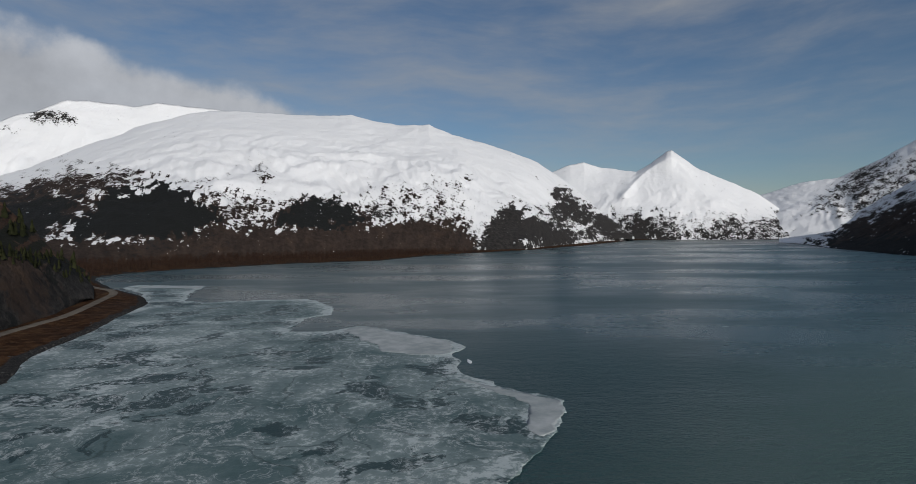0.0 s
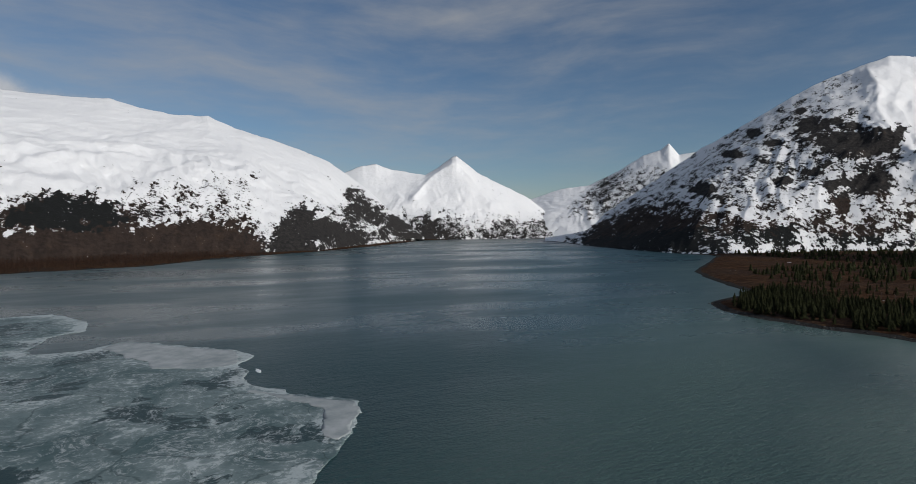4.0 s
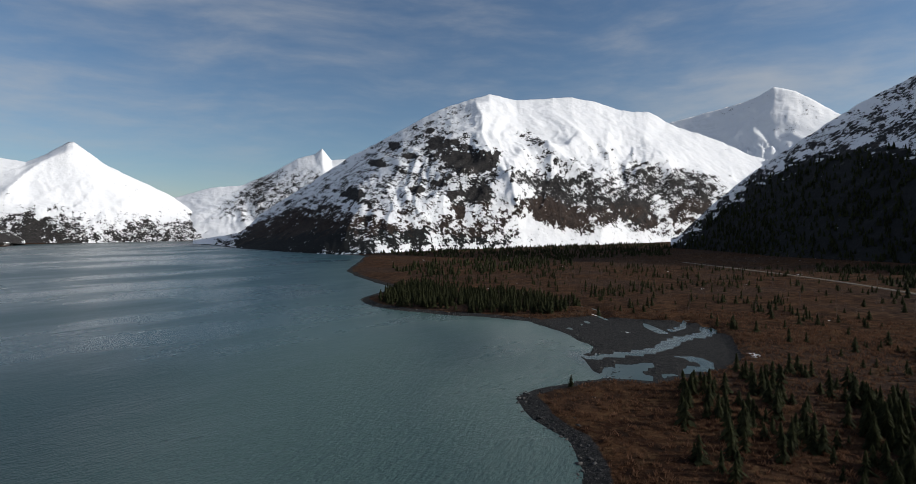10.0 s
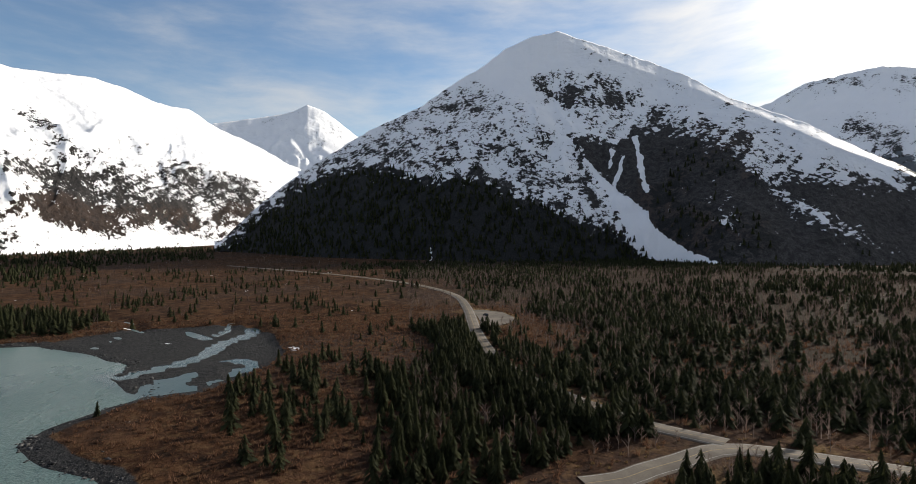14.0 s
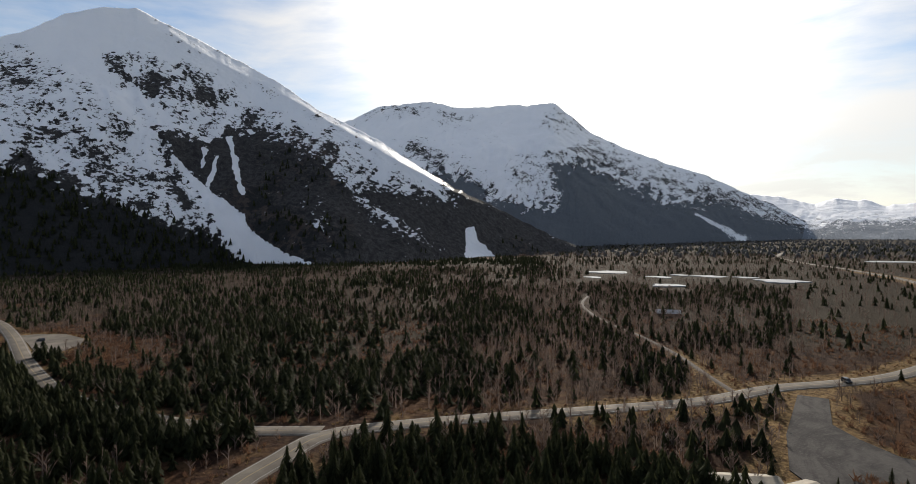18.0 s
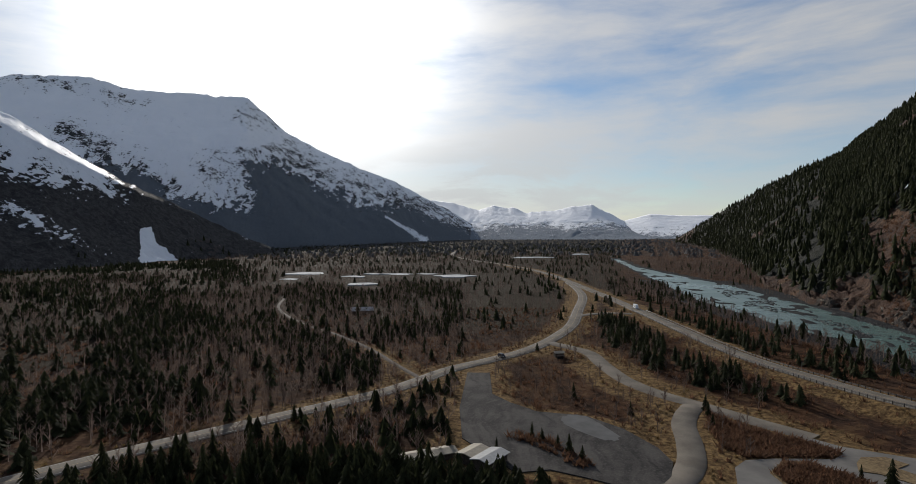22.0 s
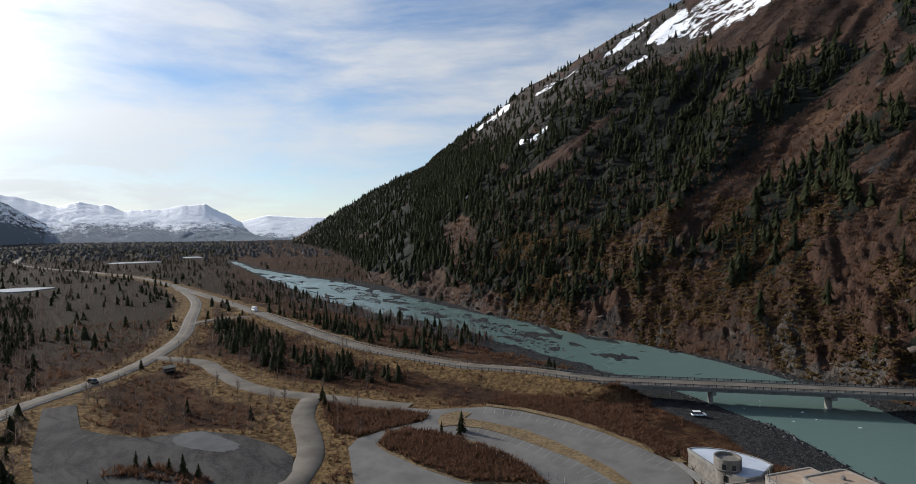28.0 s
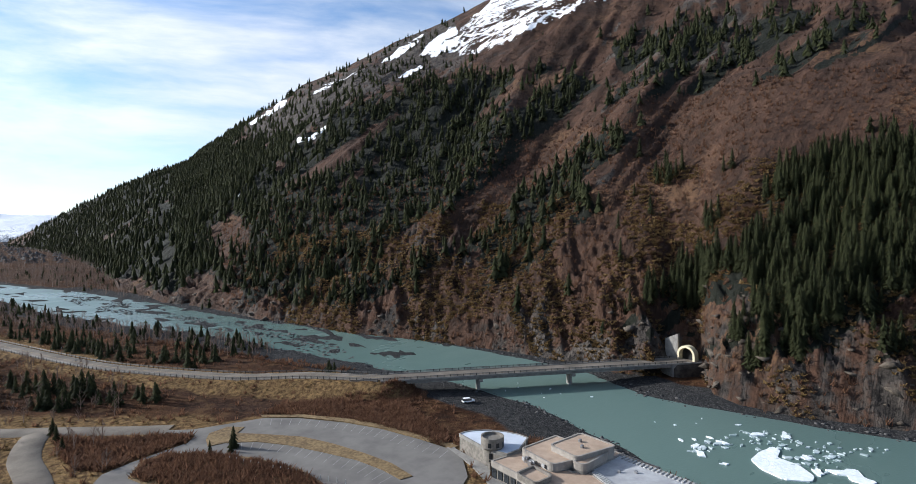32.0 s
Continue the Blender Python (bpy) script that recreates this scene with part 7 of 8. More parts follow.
for k in range(4):
    gy0 = -3.6 + 2.4 * k
    part("girder", box(bmesh.new(), 3, span + 12, gy0 - 0.3, gy0 + 0.3, 4.9, 6.15), MAT_CONCRETE, bridge)
for d in (36, 73):
    pier = part("pier", box(bmesh.new(), d - 0.55, d + 0.55, -1.6, 1.6, -5, 4.0, 0.15), MAT_CONCRETE, bridge)
    part("pier_cap", box(bmesh.new(), d - 0.8, d + 0.8, -4.6, 4.6, 3.9, 4.9, 0.1), MAT_CONCRETE, pier)
for d in (1.5, span + 13):
    part("abutment", box(bmesh.new(), d - 1.6, d + 1.6, -4.9, 4.9, 0.0, 6.15), MAT_CONCRETE, bridge)
part("rock_fill", box(bmesh.new(), bl - 10, bl + 10, -6.5, 6.5, -1, 6.1, 1.5), MAT_STONEFILL, bridge, "dark rock fill under the tunnel approach")
for s in (-1, 1):
    rail = part("guard_rail", box(bmesh.new(), -12, bl - 4, s * 4.62 - 0.06, s * 4.62 + 0.06, 7.25, 7.5), MAT_RAIL, bridge, "dull galvanised guard rail")
    part("lower_rail", box(bmesh.new(), -12, bl - 4, s * 4.62 - 0.05, s * 4.62 + 0.05, 6.9, 7.05), MAT_RAIL, rail)
    post_bm = box(bmesh.new(), -0.1, 0.1, -0.1, 0.1, 6.6, 7.55)
    post = part("rail_post", post_bm, MAT_DARK, rail)
    post.location = (0, s * 4.62, 0)
    for k in range(1, 50):
        o = new("rail_post", post.data)
        o.parent = rail
        o.location = (k * 2.45, s * 4.62, 0)

pts = spline(ROAD_BL[:8], 2.6)
tan = np.gradient(pts[:, :2], axis=0)
tan /= np.linalg.norm(tan, axis=1)[:, None]
for s in (-1, 1):
    edge = np.column_stack([pts[:, 0] - tan[:, 1] * s * 4.6, pts[:, 1] + tan[:, 0] * s * 4.6, pts[:, 2]])
    rail = tagged(new("guard_rail"), "dull galvanised guard rail on dark posts beside the highway", "guard rail", "guard rails")
    for z0 in (0.72, 0.42):
        v = np.concatenate([np.stack([edge + (dx, 0, z0), edge + (dx, 0, z0 + 0.16)], 1) for dx in (-0.04, 0.04)], 1)[:, [0, 1, 3, 2, 0]]
        o = new("beam", mesh_np("beam", v.reshape(-1, 3), grid_faces(len(edge), 5), MAT_RAIL))
        o.parent = rail
    first = None
    for q in edge:
        if first is None:
            o = part("post", box(bmesh.new(), -0.09, 0.09, -0.09, 0.09, -0.6, 0.95), MAT_DARK, rail)
            first = o.data
        else:
            o = new("post", first)
            o.parent = rail
        o.location = q

MAT_CREAM = simple("sunlit_cream_concrete", (0.50, 0.44, 0.28), (0.64, 0.57, 0.40), 0.8, 0.8, 0.02)
tunnel = new("tunnel_portal")
tunnel.matrix_world = pose(-237.5, -70.5, 6.5, 0, 0, 166)
tagged(tunnel, "cream concrete arch tunnel portal with grey wing wall in the rock", "tunnel")
bm = bmesh.new()
ring = []
for k in range(17):
    a = math.pi * k / 16
    cy, sz = math.cos(a), math.sin(a)
    ring.append([(x0, cy * r, max(0, sz * r) + 2.2 if 0 < k < 16 else 2.2) for x0, r in ((-1.0, 3.9), (-1.0, 3.0), (2.0, 3.0), (2.0, 3.9))])
ring = [[(q[0], q[1], -0.5) for q in ring[0]]] + ring + [[(q[0], q[1], -0.5) for q in ring[-1]]]
rows_v = [[bm.verts.new(q) for q in row] for row in ring]
for a, b in zip(rows_v, rows_v[1:]):
    for k in range(4):
        bm.faces.new((a[k], a[(k + 1) % 4], b[(k + 1) % 4], b[k]))
bmesh.ops.recalc_face_normals(bm, faces=bm.faces)
part("arch", bm, MAT_CREAM, tunnel, "cream painted concrete arch")
# no bore behind the arch: a black plate stands for its darkness
part("tunnel_mouth", box(bmesh.new(), 1.6, 2.0, -3.1, 3.1, -0.5, 5.3), MAT_DARK, tunnel, "black plate standing for the unlit tunnel interior")
bm = bmesh.new()
vs = [bm.verts.new(q) for q in ((0, 4.2, -1), (0, 10.0, -1), (0, 10.0, 7.6), (0, 4.2, 10.4))]
f = bm.faces.new(vs)
r = bmesh.ops.extrude_face_region(bm, geom=[f])
bmesh.ops.translate(bm, vec=(1.2, 0, 0), verts=[e for e in r["geom"] if isinstance(e, bmesh.types.BMVert)])
bmesh.ops.recalc_face_normals(bm, faces=bm.faces)
part("wing_wall", bm, MAT_CONCRETE, tunnel, "weathered grey wing wall")


# ---- visitor building by the river mouth ----
MAT_STONEWALL = simple("brown_grey_masonry", (0.11, 0.10, 0.085), (0.22, 0.20, 0.17), 1.4, 0.9, 0.05)
MAT_METALROOF = simple("pale_metal_roof", (0.40, 0.44, 0.50), (0.56, 0.60, 0.66), 0.25, 0.5)
MAT_GLASS = simple("dark_window_glass", (0.015, 0.018, 0.02), (0.03, 0.035, 0.04), 1.0, 0.12)
MAT_FASCIA = simple("pale_concrete_fascia", (0.20, 0.18, 0.155), (0.31, 0.285, 0.25), 0.7, 0.85, 0.02)
centre_b = new("visitor_building")
tagged(centre_b, "flat-roofed concrete building with tan gravel roofs and round tower", "building")


def rounded_poly(poly, radii, seg=6):
    """Polygon with its corners cut to arcs, counter-clockwise."""
    p = [Vector(q) for q in poly]
    area = sum(a.x * b.y - b.x * a.y for a, b in zip(p, p[1:] + p[:1]))
    rad = list(radii) if isinstance(radii, (list, tuple)) else [radii] * len(p)
    if area < 0:
        p, rad = p[::-1], rad[::-1]
    out = []
    for k, q in enumerate(p):
        a, b = p[k - 1] - q, p[(k + 1) % len(p)] - q
        r = min(rad[k], a.length * 0.45, b.length * 0.45)
        if r < 0.05:
            out.append(q)
            continue
        u, v = q + a.normalized() * r, q + b.normalized() * r
        for m in range(seg + 1):
            f = m / seg
            out.append(u * (1 - f) ** 2 + q * 2 * f * (1 - f) + v * f * f)
    return out


def shrink(p, d):
    out = []
    for k, q in enumerate(p):
        a, b = (q - p[k - 1]).normalized(), (p[(k + 1) % len(p)] - q).normalized()
        n = Vector((-a.y - b.y, a.x + b.x))
        n = n / max(n.length, 1e-6)
        out.append(q + n * d / max(0.5, n.dot(Vector((-a.y, a.x)))))
    return out


def ring_bm(outer, inner, z0, z1):
    bm = bmesh.new()
    rows = [[bm.verts.new((q.x, q.y, z)) for q in loop] for loop, z in ((outer, z0), (outer, z1), (inner, z1), (inner, z0))]
    n = len(outer)
    for a, b in zip(rows, rows[1:] + rows[:1]):
        for k in range(n):
            bm.faces.new((a[k], a[(k + 1) % n], b[(k + 1) % n], b[k]))
    bmesh.ops.recalc_face_normals(bm, faces=bm.faces)
    return bm


def block(name, poly, z0, z1, mat, roofmat, rounded, curb=0.4, fascia=0.9, lip=0.4, edge=None):
    """Wall, a band of fascia round its top, a parapet and a roof lying inside it."""
    p = rounded_poly(poly, rounded)
    wall = part(name, slab([tuple(q) for q in shrink(p, 0.12)], z0, z1 - 0.05), mat, centre_b)
    part("fascia", ring_bm(p, shrink(p, 0.11), z1 - fascia, z1), edge or MAT_FASCIA, wall)
    part("parapet", ring_bm(shrink(p, -0.06), shrink(p, lip), z1, z1 + curb), edge or MAT_FASCIA, wall)
    part("roof", slab([tuple(q) for q in shrink(p, lip + 0.01)], z1 - 0.04, z1 + curb * 0.45), roofmat, wall)
    return wall


def wall_piece(name, a, b, z0, z1, mat, parent, out=0.06, label=""):
    d = Vector((b[0] - a[0], b[1] - a[1], 0))
    o = part(name, box(bmesh.new(), 0, d.length, -out, out, z0, z1), mat, parent, label)
    o.matrix_local = pose(a[0], a[1], 0, 0, 0, math.degrees(math.atan2(d.y, d.x)))
    return o


fan = block("fan_wing", [(-112.3, -90.7), (-114.3, -90.5), (-116.6, -89.2), (-119.3, -86.3), (-121.2, -82.0), (-121.7, -78.2), (-121.2, -75.1), (-113.3, -72.6), (-109.0, -73.4), (-108.4, -79.0)], 2.5, 6.9, MAT_STONEWALL, MAT_METALROOF, 0.0, 0.35, 0.5, 0.3, MAT_CONCRETE)
lowr = block("low_wing", [(-104.7, -75.0), (-113.4, -72.4), (-111.2, -62.0), (-111.2, -57.1), (-113.6, -54.9), (-104.6, -40.2), (-94.5, -44.0), (-100.1, -61.2), (-102.6, -66.7)], 2.5, 6.4, MAT_STONEWALL, MAT_ROOFTAN, 0.0, 0.25, 1.1)
mid_w = block("middle_wing", [(-111.2, -70.9), (-123.7, -68.5), (-121.5, -57.5), (-114.7, -57.0), (-107.5, -60.3)], 2.5, 8.3, MAT_CONCRETE, MAT_ROOFTAN, [1.0, 0.6, 0.6, 1.2, 1.8], 0.3, 1.5)
high = block("upper_hall", [(-114.6, -65.3), (-126.4, -63.1), (-124.0, -52.6), (-111.9, -56.8)], 2.5, 9.4, MAT_CONCRETE, MAT_ROOFTAN, 1.4, 0.35, 1.2)
bar = block("stair_wing", [(-111.0, -57.6), (-121.4, -55.9), (-121.2, -53.2), (-111.0, -54.3)], 2.5, 8.5, MAT_CONCRETE, MAT_ROOFTAN, 1.35, 0.45, 1.2)
grey = block("river_wing", [(-114.3, -54.6), (-126.4, -52.9), (-119.5, -26), (-104, -38)], 2.4, 6.5, MAT_CONCRETE, MAT_ROOFGREY, 0.0, 0.35, 0.8)
strip = block("river_gallery", [(-131.0, -56.0), (-128.4, -44.0), (-126.0, -44.8), (-127.6, -56.2)], 1.6, 5.2, MAT_CONCRETE, MAT_ROOFTAN, 0.0, 0.2, 0.6)
p = rounded_poly([(-100.9, -65.9), (-107.0, -65.0), (-104.9, -58.6), (-99.1, -59.6)], 1.3)
court = part("roof_court", ring_bm(p, shrink(p, 0.45), 6.4, 7.6), MAT_STONEWALL, lowr, "dark raised kerb of the roof court")
part("court_floor", slab([tuple(q) for q in shrink(p, 0.46)], 6.4, 7.0), MAT_ROOFTAN, lowr)
tower_bm = bmesh.new()
prof = ((2.35, 2.4), (2.35, 6.9), (2.85, 7.4), (2.85, 9.9), (2.5, 9.9), (2.5, 9.3), (0.05, 9.3))
rows_v = [[tower_bm.verts.new((r * math.cos(k * math.tau / 32), r * math.sin(k * math.tau / 32), h)) for k in range(32)] for r, h in prof]
for a, b in zip(rows_v, rows_v[1:]):
    for k in range(32):
        tower_bm.faces.new((a[k], a[(k + 1) % 32], b[(k + 1) % 32], b[k]))
bmesh.ops.recalc_face_normals(tower_bm, faces=tower_bm.faces)
tower = part("tower", tower_bm, MAT_STONEWALL, centre_b, "round masonry lookout tower")
tower.location = (-110.6, -78.8, 0)
for a_deg, zz, hh, ww in ((22, 7.75, 1.15, 0.8), (62, 7.75, 1.15, 0.8), (102, 7.75, 1.15, 0.8), (26, 4.9, 1.4, 0.8), (26, 3.2, 1.5, 0.8)):
    w = part("tower_window", box(bmesh.new(), -ww / 2, ww / 2, -0.06, 0.06, 0, hh), MAT_GLASS, tower)
    rad = 2.85 if zz > 7 else 2.36
    w.matrix_local = pose(rad * math.cos(radians(a_deg)), rad * math.sin(radians(a_deg)), zz, 0, 0, a_deg + 90)
    fr = part("window_frame", box(bmesh.new(), -ww / 2 - 0.1, ww / 2 + 0.1, -0.09, 0.09, -0.12, 0), MAT_FASCIA, w)
wall_piece("entry_wall", (-107.2, -77.4), (-110.2, -76.2), 2.6, 4.6, MAT_STONEWALL, centre_b, 0.25)
# skylights in two rows on the river wing, roof clutter
for k in range(24):
    s = k / 23
    for ax, ay, ex, ey in ((-113.4, -53.2, -104.6, -39.6), (-125.0, -51.4, -119.2, -28.5)):
        o = part("skylight", box(bmesh.new(), -0.85, 0.85, -0.22, 0.22, 6.6, 6.95), MAT_PAINT, grey)
        o.matrix_local = pose(ax + (ex - ax) * s, ay + (ey - ay) * s, 0, 0, 0, -8)
for sx, sy in ((-117.0, -49.0), (-113.5, -40.0), (-119.0, -46.0)):
    o = part("roof_vent", box(bmesh.new(), -0.3, 0.3, -0.3, 0.3, 6.6, 7.2, 0.05), MAT_STEEL, grey)
    o.location = (sx, sy, 0)
for sx, sy in ((-118.0, -58.5), (-121.0, -60.5)):
    o = part("roof_vent", box(bmesh.new(), -0.4, 0.4, -0.3, 0.3, 9.5, 10.2, 0.05), MAT_STEEL, high)
    o.location = (sx, sy, 0)
for sx, sy in ((-108.4, -66.5), (-109.4, -68.2)):
    o = part("roof_unit", box(bmesh.new(), -0.7, 0.7, -0.5, 0.5, 6.5, 7.7, 0.08), MAT_STEEL, lowr, "grey rooftop air unit")
    o.location = (sx, sy, 0)
for sx, sy, hh in ((-109.9, -68.8, 3.4), (-109.0, -66.8, 2.6), (-110.4, -69.6, 2.4)):
    bm = bmesh.new()
    bmesh.ops.create_cone(bm, segments=6, radius1=0.07, radius2=0.05, depth=hh, cap_ends=True)
    mast = part("mast", bm, MAT_STEEL, mid_w)
    mast.location = (sx, sy, 8.4 + hh / 2 - 0.2)
# windows and door along the low wing's front
front = [(-104.7, -75.0), (-102.6, -66.7), (-100.1, -61.2), (-94.5, -44.0)]
for (a, b), n in zip(zip(front, front[1:]), (4, 2, 6)):
    for k in range(n):
        f0, f1 = (k + 0.15) / n, (k + 0.85) / n
        wall_piece("window", (a[0] + (b[0] - a[0]) * f0, a[1] + (b[1] - a[1]) * f0), (a[0] + (b[0] - a[0]) * f1, a[1] + (b[1] - a[1]) * f1), 3.2 if k else 2.9, 5.1, MAT_GLASS, lowr, 0.05 + 0.02 * (k % 2))
for k in range(3):
    f0 = 0.2 + 0.28 * k
    wall_piece("roof_light", (-107.7 - 3.7 * f0 * 0.3, -60.6 - 10.0 * f0), (-107.9 - 3.7 * f0 * 0.3, -61.4 - 10.0 * f0), 7.0, 7.8, MAT_PAINT, mid_w, 0.16, "small white roof-edge light")
tagged(part("pathway", slab([(-112.1, -95.7), (-109.5, -89.6), (-106.9, -83.2), (-101.0, -73.0), (-97.0, -61.0), (-91.5, -46.0), (-94.2, -44.5), (-99.9, -61.2), (-102.4, -66.8), (-104.4, -75.2), (-108.0, -77.5), (-109.6, -83.0), (-112.0, -91.5), (-114.5, -94.8)], 2.7, 3.08), MAT_CONCRETE), "pale concrete path in front of the building", "path", kind="structure")


# ---- sheds and cabins ----
def cabin(label, x, y, rz, w, d, h, roof_rise, wallmat, roofmat):
    root = new("cabin")
    zb = float(elevation([x], [y])[0])
    root.matrix_world = pose(x, y, zb - 0.2, 0, 0, rz)
    part("wall", box(bmesh.new(), -w / 2, w / 2, -d / 2, d / 2, 0, h), wallmat, root)
    for s in (-1, 1):
        bm = bmesh.new()
        q = [(-w / 2 - 0.5, 0, h + roof_rise), (w / 2 + 0.5, 0, h + roof_rise), (w / 2 + 0.5, s * (d / 2 + 0.6), h - 0.1), (-w / 2 - 0.5, s * (d / 2 + 0.6), h - 0.1)]
        top = [bm.verts.new(v) for v in q]
        low = [bm.verts.new((v[0], v[1], v[2] - 0.2)) for v in q]
        bm.faces.new(top)
        bm.faces.new(low[::-1])
        for k in range(4):
            bm.faces.new((top[k], low[k], low[(k + 1) % 4], top[(k + 1) % 4]))
        bmesh.ops.recalc_face_normals(bm, faces=bm.faces)
        part("roof_slope", bm, roofmat, root)
    for s in (-1, 1):
        bm = bmesh.new()
        bm.faces.new([bm.verts.new(v) for v in ((s * w / 2, -d / 2, h), (s * w / 2, d / 2, h), (s * w / 2, 0, h + roof_rise))])
        part("gable", bm, wallmat, root)
    door = part("door", box(bmesh.new(), -0.5, 0.5, -d / 2 - 0.06, -d / 2, 0.1, 2.1), MAT_DARK, root)
    for s in (-1, 1):
        part("window", box(bmesh.new(), s * w * 0.3 - 0.5, s * w * 0.3 + 0.5, -d / 2 - 0.05, -d / 2, 1.1, 2.0), MAT_GLASS, root)
    return tagged(root, label, "cabin")


MAT_TIN = simple("pale_tin_roof", (0.30, 0.30, 0.29), (0.42, 0.42, 0.41), 0.8, 0.85)
MAT_PLANK = simple("dark_stained_boards", (0.06, 0.045, 0.035), (0.12, 0.095, 0.075), 1.5, 0.85)
MAT_DULLTAN = simple("dull_tan_roof", (0.22, 0.19, 0.14), (0.32, 0.28, 0.21), 0.8, 0.8)
cabin("small shed with pale tin roof beside the gravel yard", 14.5, -135, 62, 8.5, 4.6, 2.7, 0.5, MAT_PLANK, MAT_TIN)
cabin("low shed with dull tan roof among spruces", 19.2, -138, 62, 7, 4.0, 2.5, 0.4, MAT_PLANK, MAT_DULLTAN)
cabin("long low shed with dull tan roof among spruces", 31, -136.5, 33, 15, 4.2, 2.4, 0.5, MAT_PLANK, MAT_DULLTAN)
cabin("campground shelter with pale tin roof in the woods", 132, -378, 25, 15, 8, 3.0, 2.0, MAT_PLANK, MAT_TIN)
cabin("small dark information kiosk beside the junction", -4, -258, 20, 4, 2.5, 2.4, 0.6, MAT_PLANK, MAT_DULLTAN)


# ---- kiosk and road posts ----
kiosk = new("information_kiosk")
kiosk.matrix_world = pose(-4.6, -250.6, float(elevation(-4.6, -250.6)), 0, 0, 25)
tagged(kiosk, "small dark wooden information kiosk in dry grass", "kiosk")
for sx in (-1.5, 1.5):
    part("post", box(bmesh.new(), sx - 0.1, sx + 0.1, -0.1, 0.1, -0.3, 2.3), MAT_BARK, kiosk)
part("board", box(bmesh.new(), -1.4, 1.4, -0.05, 0.05, 0.8, 2.0, 0.02), MAT_DARK, kiosk)
for s in (-1, 1):
    o = part("roof", box(bmesh.new(), -2.0, 2.0, 0.0, 0.9, 0.0, 0.08), MAT_BARK, kiosk)
    o.matrix_local = pose(0, 0, 2.6, -28 if s > 0 else 28, 0, 0) if s > 0 else pose(0, 0, 2.6, -28, 0, 180)
pts = spline(ROAD_BL[3:15], 3.0)
tan = np.gradient(pts[:, :2], axis=0)
tan /= np.linalg.norm(tan, axis=1)[:, None]
for k in range(4, len(pts), 11):
    s = 1 if k % 2 else -1
    px_, py_ = pts[k, 0] - tan[k, 1] * s * 5.6, pts[k, 1] + tan[k, 0] * s * 5.6
    pole = new("road_post")
    pole.matrix_world = pose(px_, py_, float(elevation(px_, py_)) - 0.1, 0, 0, 40 + 7 * k)
    tagged(pole, "thin weathered road post beside the highway", "road post", "road posts")
    bm = bmesh.new()
    bmesh.ops.create_cone(bm, segments=6, radius1=0.07, radius2=0.05, depth=3.6, cap_ends=True, matrix=Matrix.Translation((0, 0, 1.8)))
    part("pole", bm, MAT_RAIL, pole)
    part("plate", box(bmesh.new(), -0.25, 0.25, 0.07, 0.1, 2.9, 3.5), MAT_STEEL, pole)

# ---- vehicles ----
def car(label, x, y, z, rz, paint, length=4.6, width=1.85, height=1.65, boxy=False):
    root = new("car")
    root.matrix_world = pose(x, y, z, 0, 0, rz)
    L, W = length / 2, width / 2
    part("body", box(bmesh.new(), -L, L, -W, W, 0.35, 0.95 if not boxy else 1.1, 0.15), paint, root)
    bm = bmesh.new()
    x0, x1, x2, x3 = (-L * 0.96, -L * 0.85, L * 0.25, L * 0.55) if not boxy else (-L * 0.98, -L * 0.98, L * 0.75, L * 0.95)
    zb = 0.93 if not boxy else 1.08
    vs = [[bm.verts.new((xx, s * ww, zz)) for xx, ww, zz in ((x0, W * 0.95, zb), (x1, W * 0.8, height), (x2, W * 0.8, height), (x3, W * 0.95, zb))] for s in (-1, 1)]
    bm.faces.new(vs[0])
    bm.faces.new(vs[1][::-1])
    for k in range(4):
        bm.faces.new((vs[0][k], vs[1][k], vs[1][(k + 1) % 4], vs[0][(k + 1) % 4]))
    bmesh.ops.recalc_face_normals(bm, faces=bm.faces)
    cab = part("cabin_top", bm, paint if boxy else MAT_GLASS, root)
    if not boxy:
        part("roof", box(bmesh.new(), x1, x2, -W * 0.8, W * 0.8, height - 0.02, height + 0.05, 0.02), paint, cab)
    else:
        for s in (-1, 1):
            part("side_window", box(bmesh.new(), -L * 0.6, L * 0.5, s * W * 0.9 - 0.05, s * W * 0.9 + 0.05, 1.5, 2.1), MAT_GLASS, cab)
    for sx in (-1, 1):
        for sy in (-1, 1):
            bm = bmesh.new()
            bmesh.ops.create_cone(bm, segments=16, radius1=0.34, radius2=0.34, depth=0.24, cap_ends=True)
            wheel = part("wheel", bm, MAT_DARK, root, "black rubber wheel")
            wheel.matrix_local = pose(sx * L * 0.62, sy * (W - 0.1), 0.34, 90)
    for sy in (-1, 1):
        part("headlight", box(bmesh.new(), L - 0.06, L + 0.02, sy * W * 0.7 - 0.18, sy * W * 0.7 + 0.18, 0.65, 0.82), MAT_PAINT, root, "clear headlight")
    return tagged(root, label, "car")


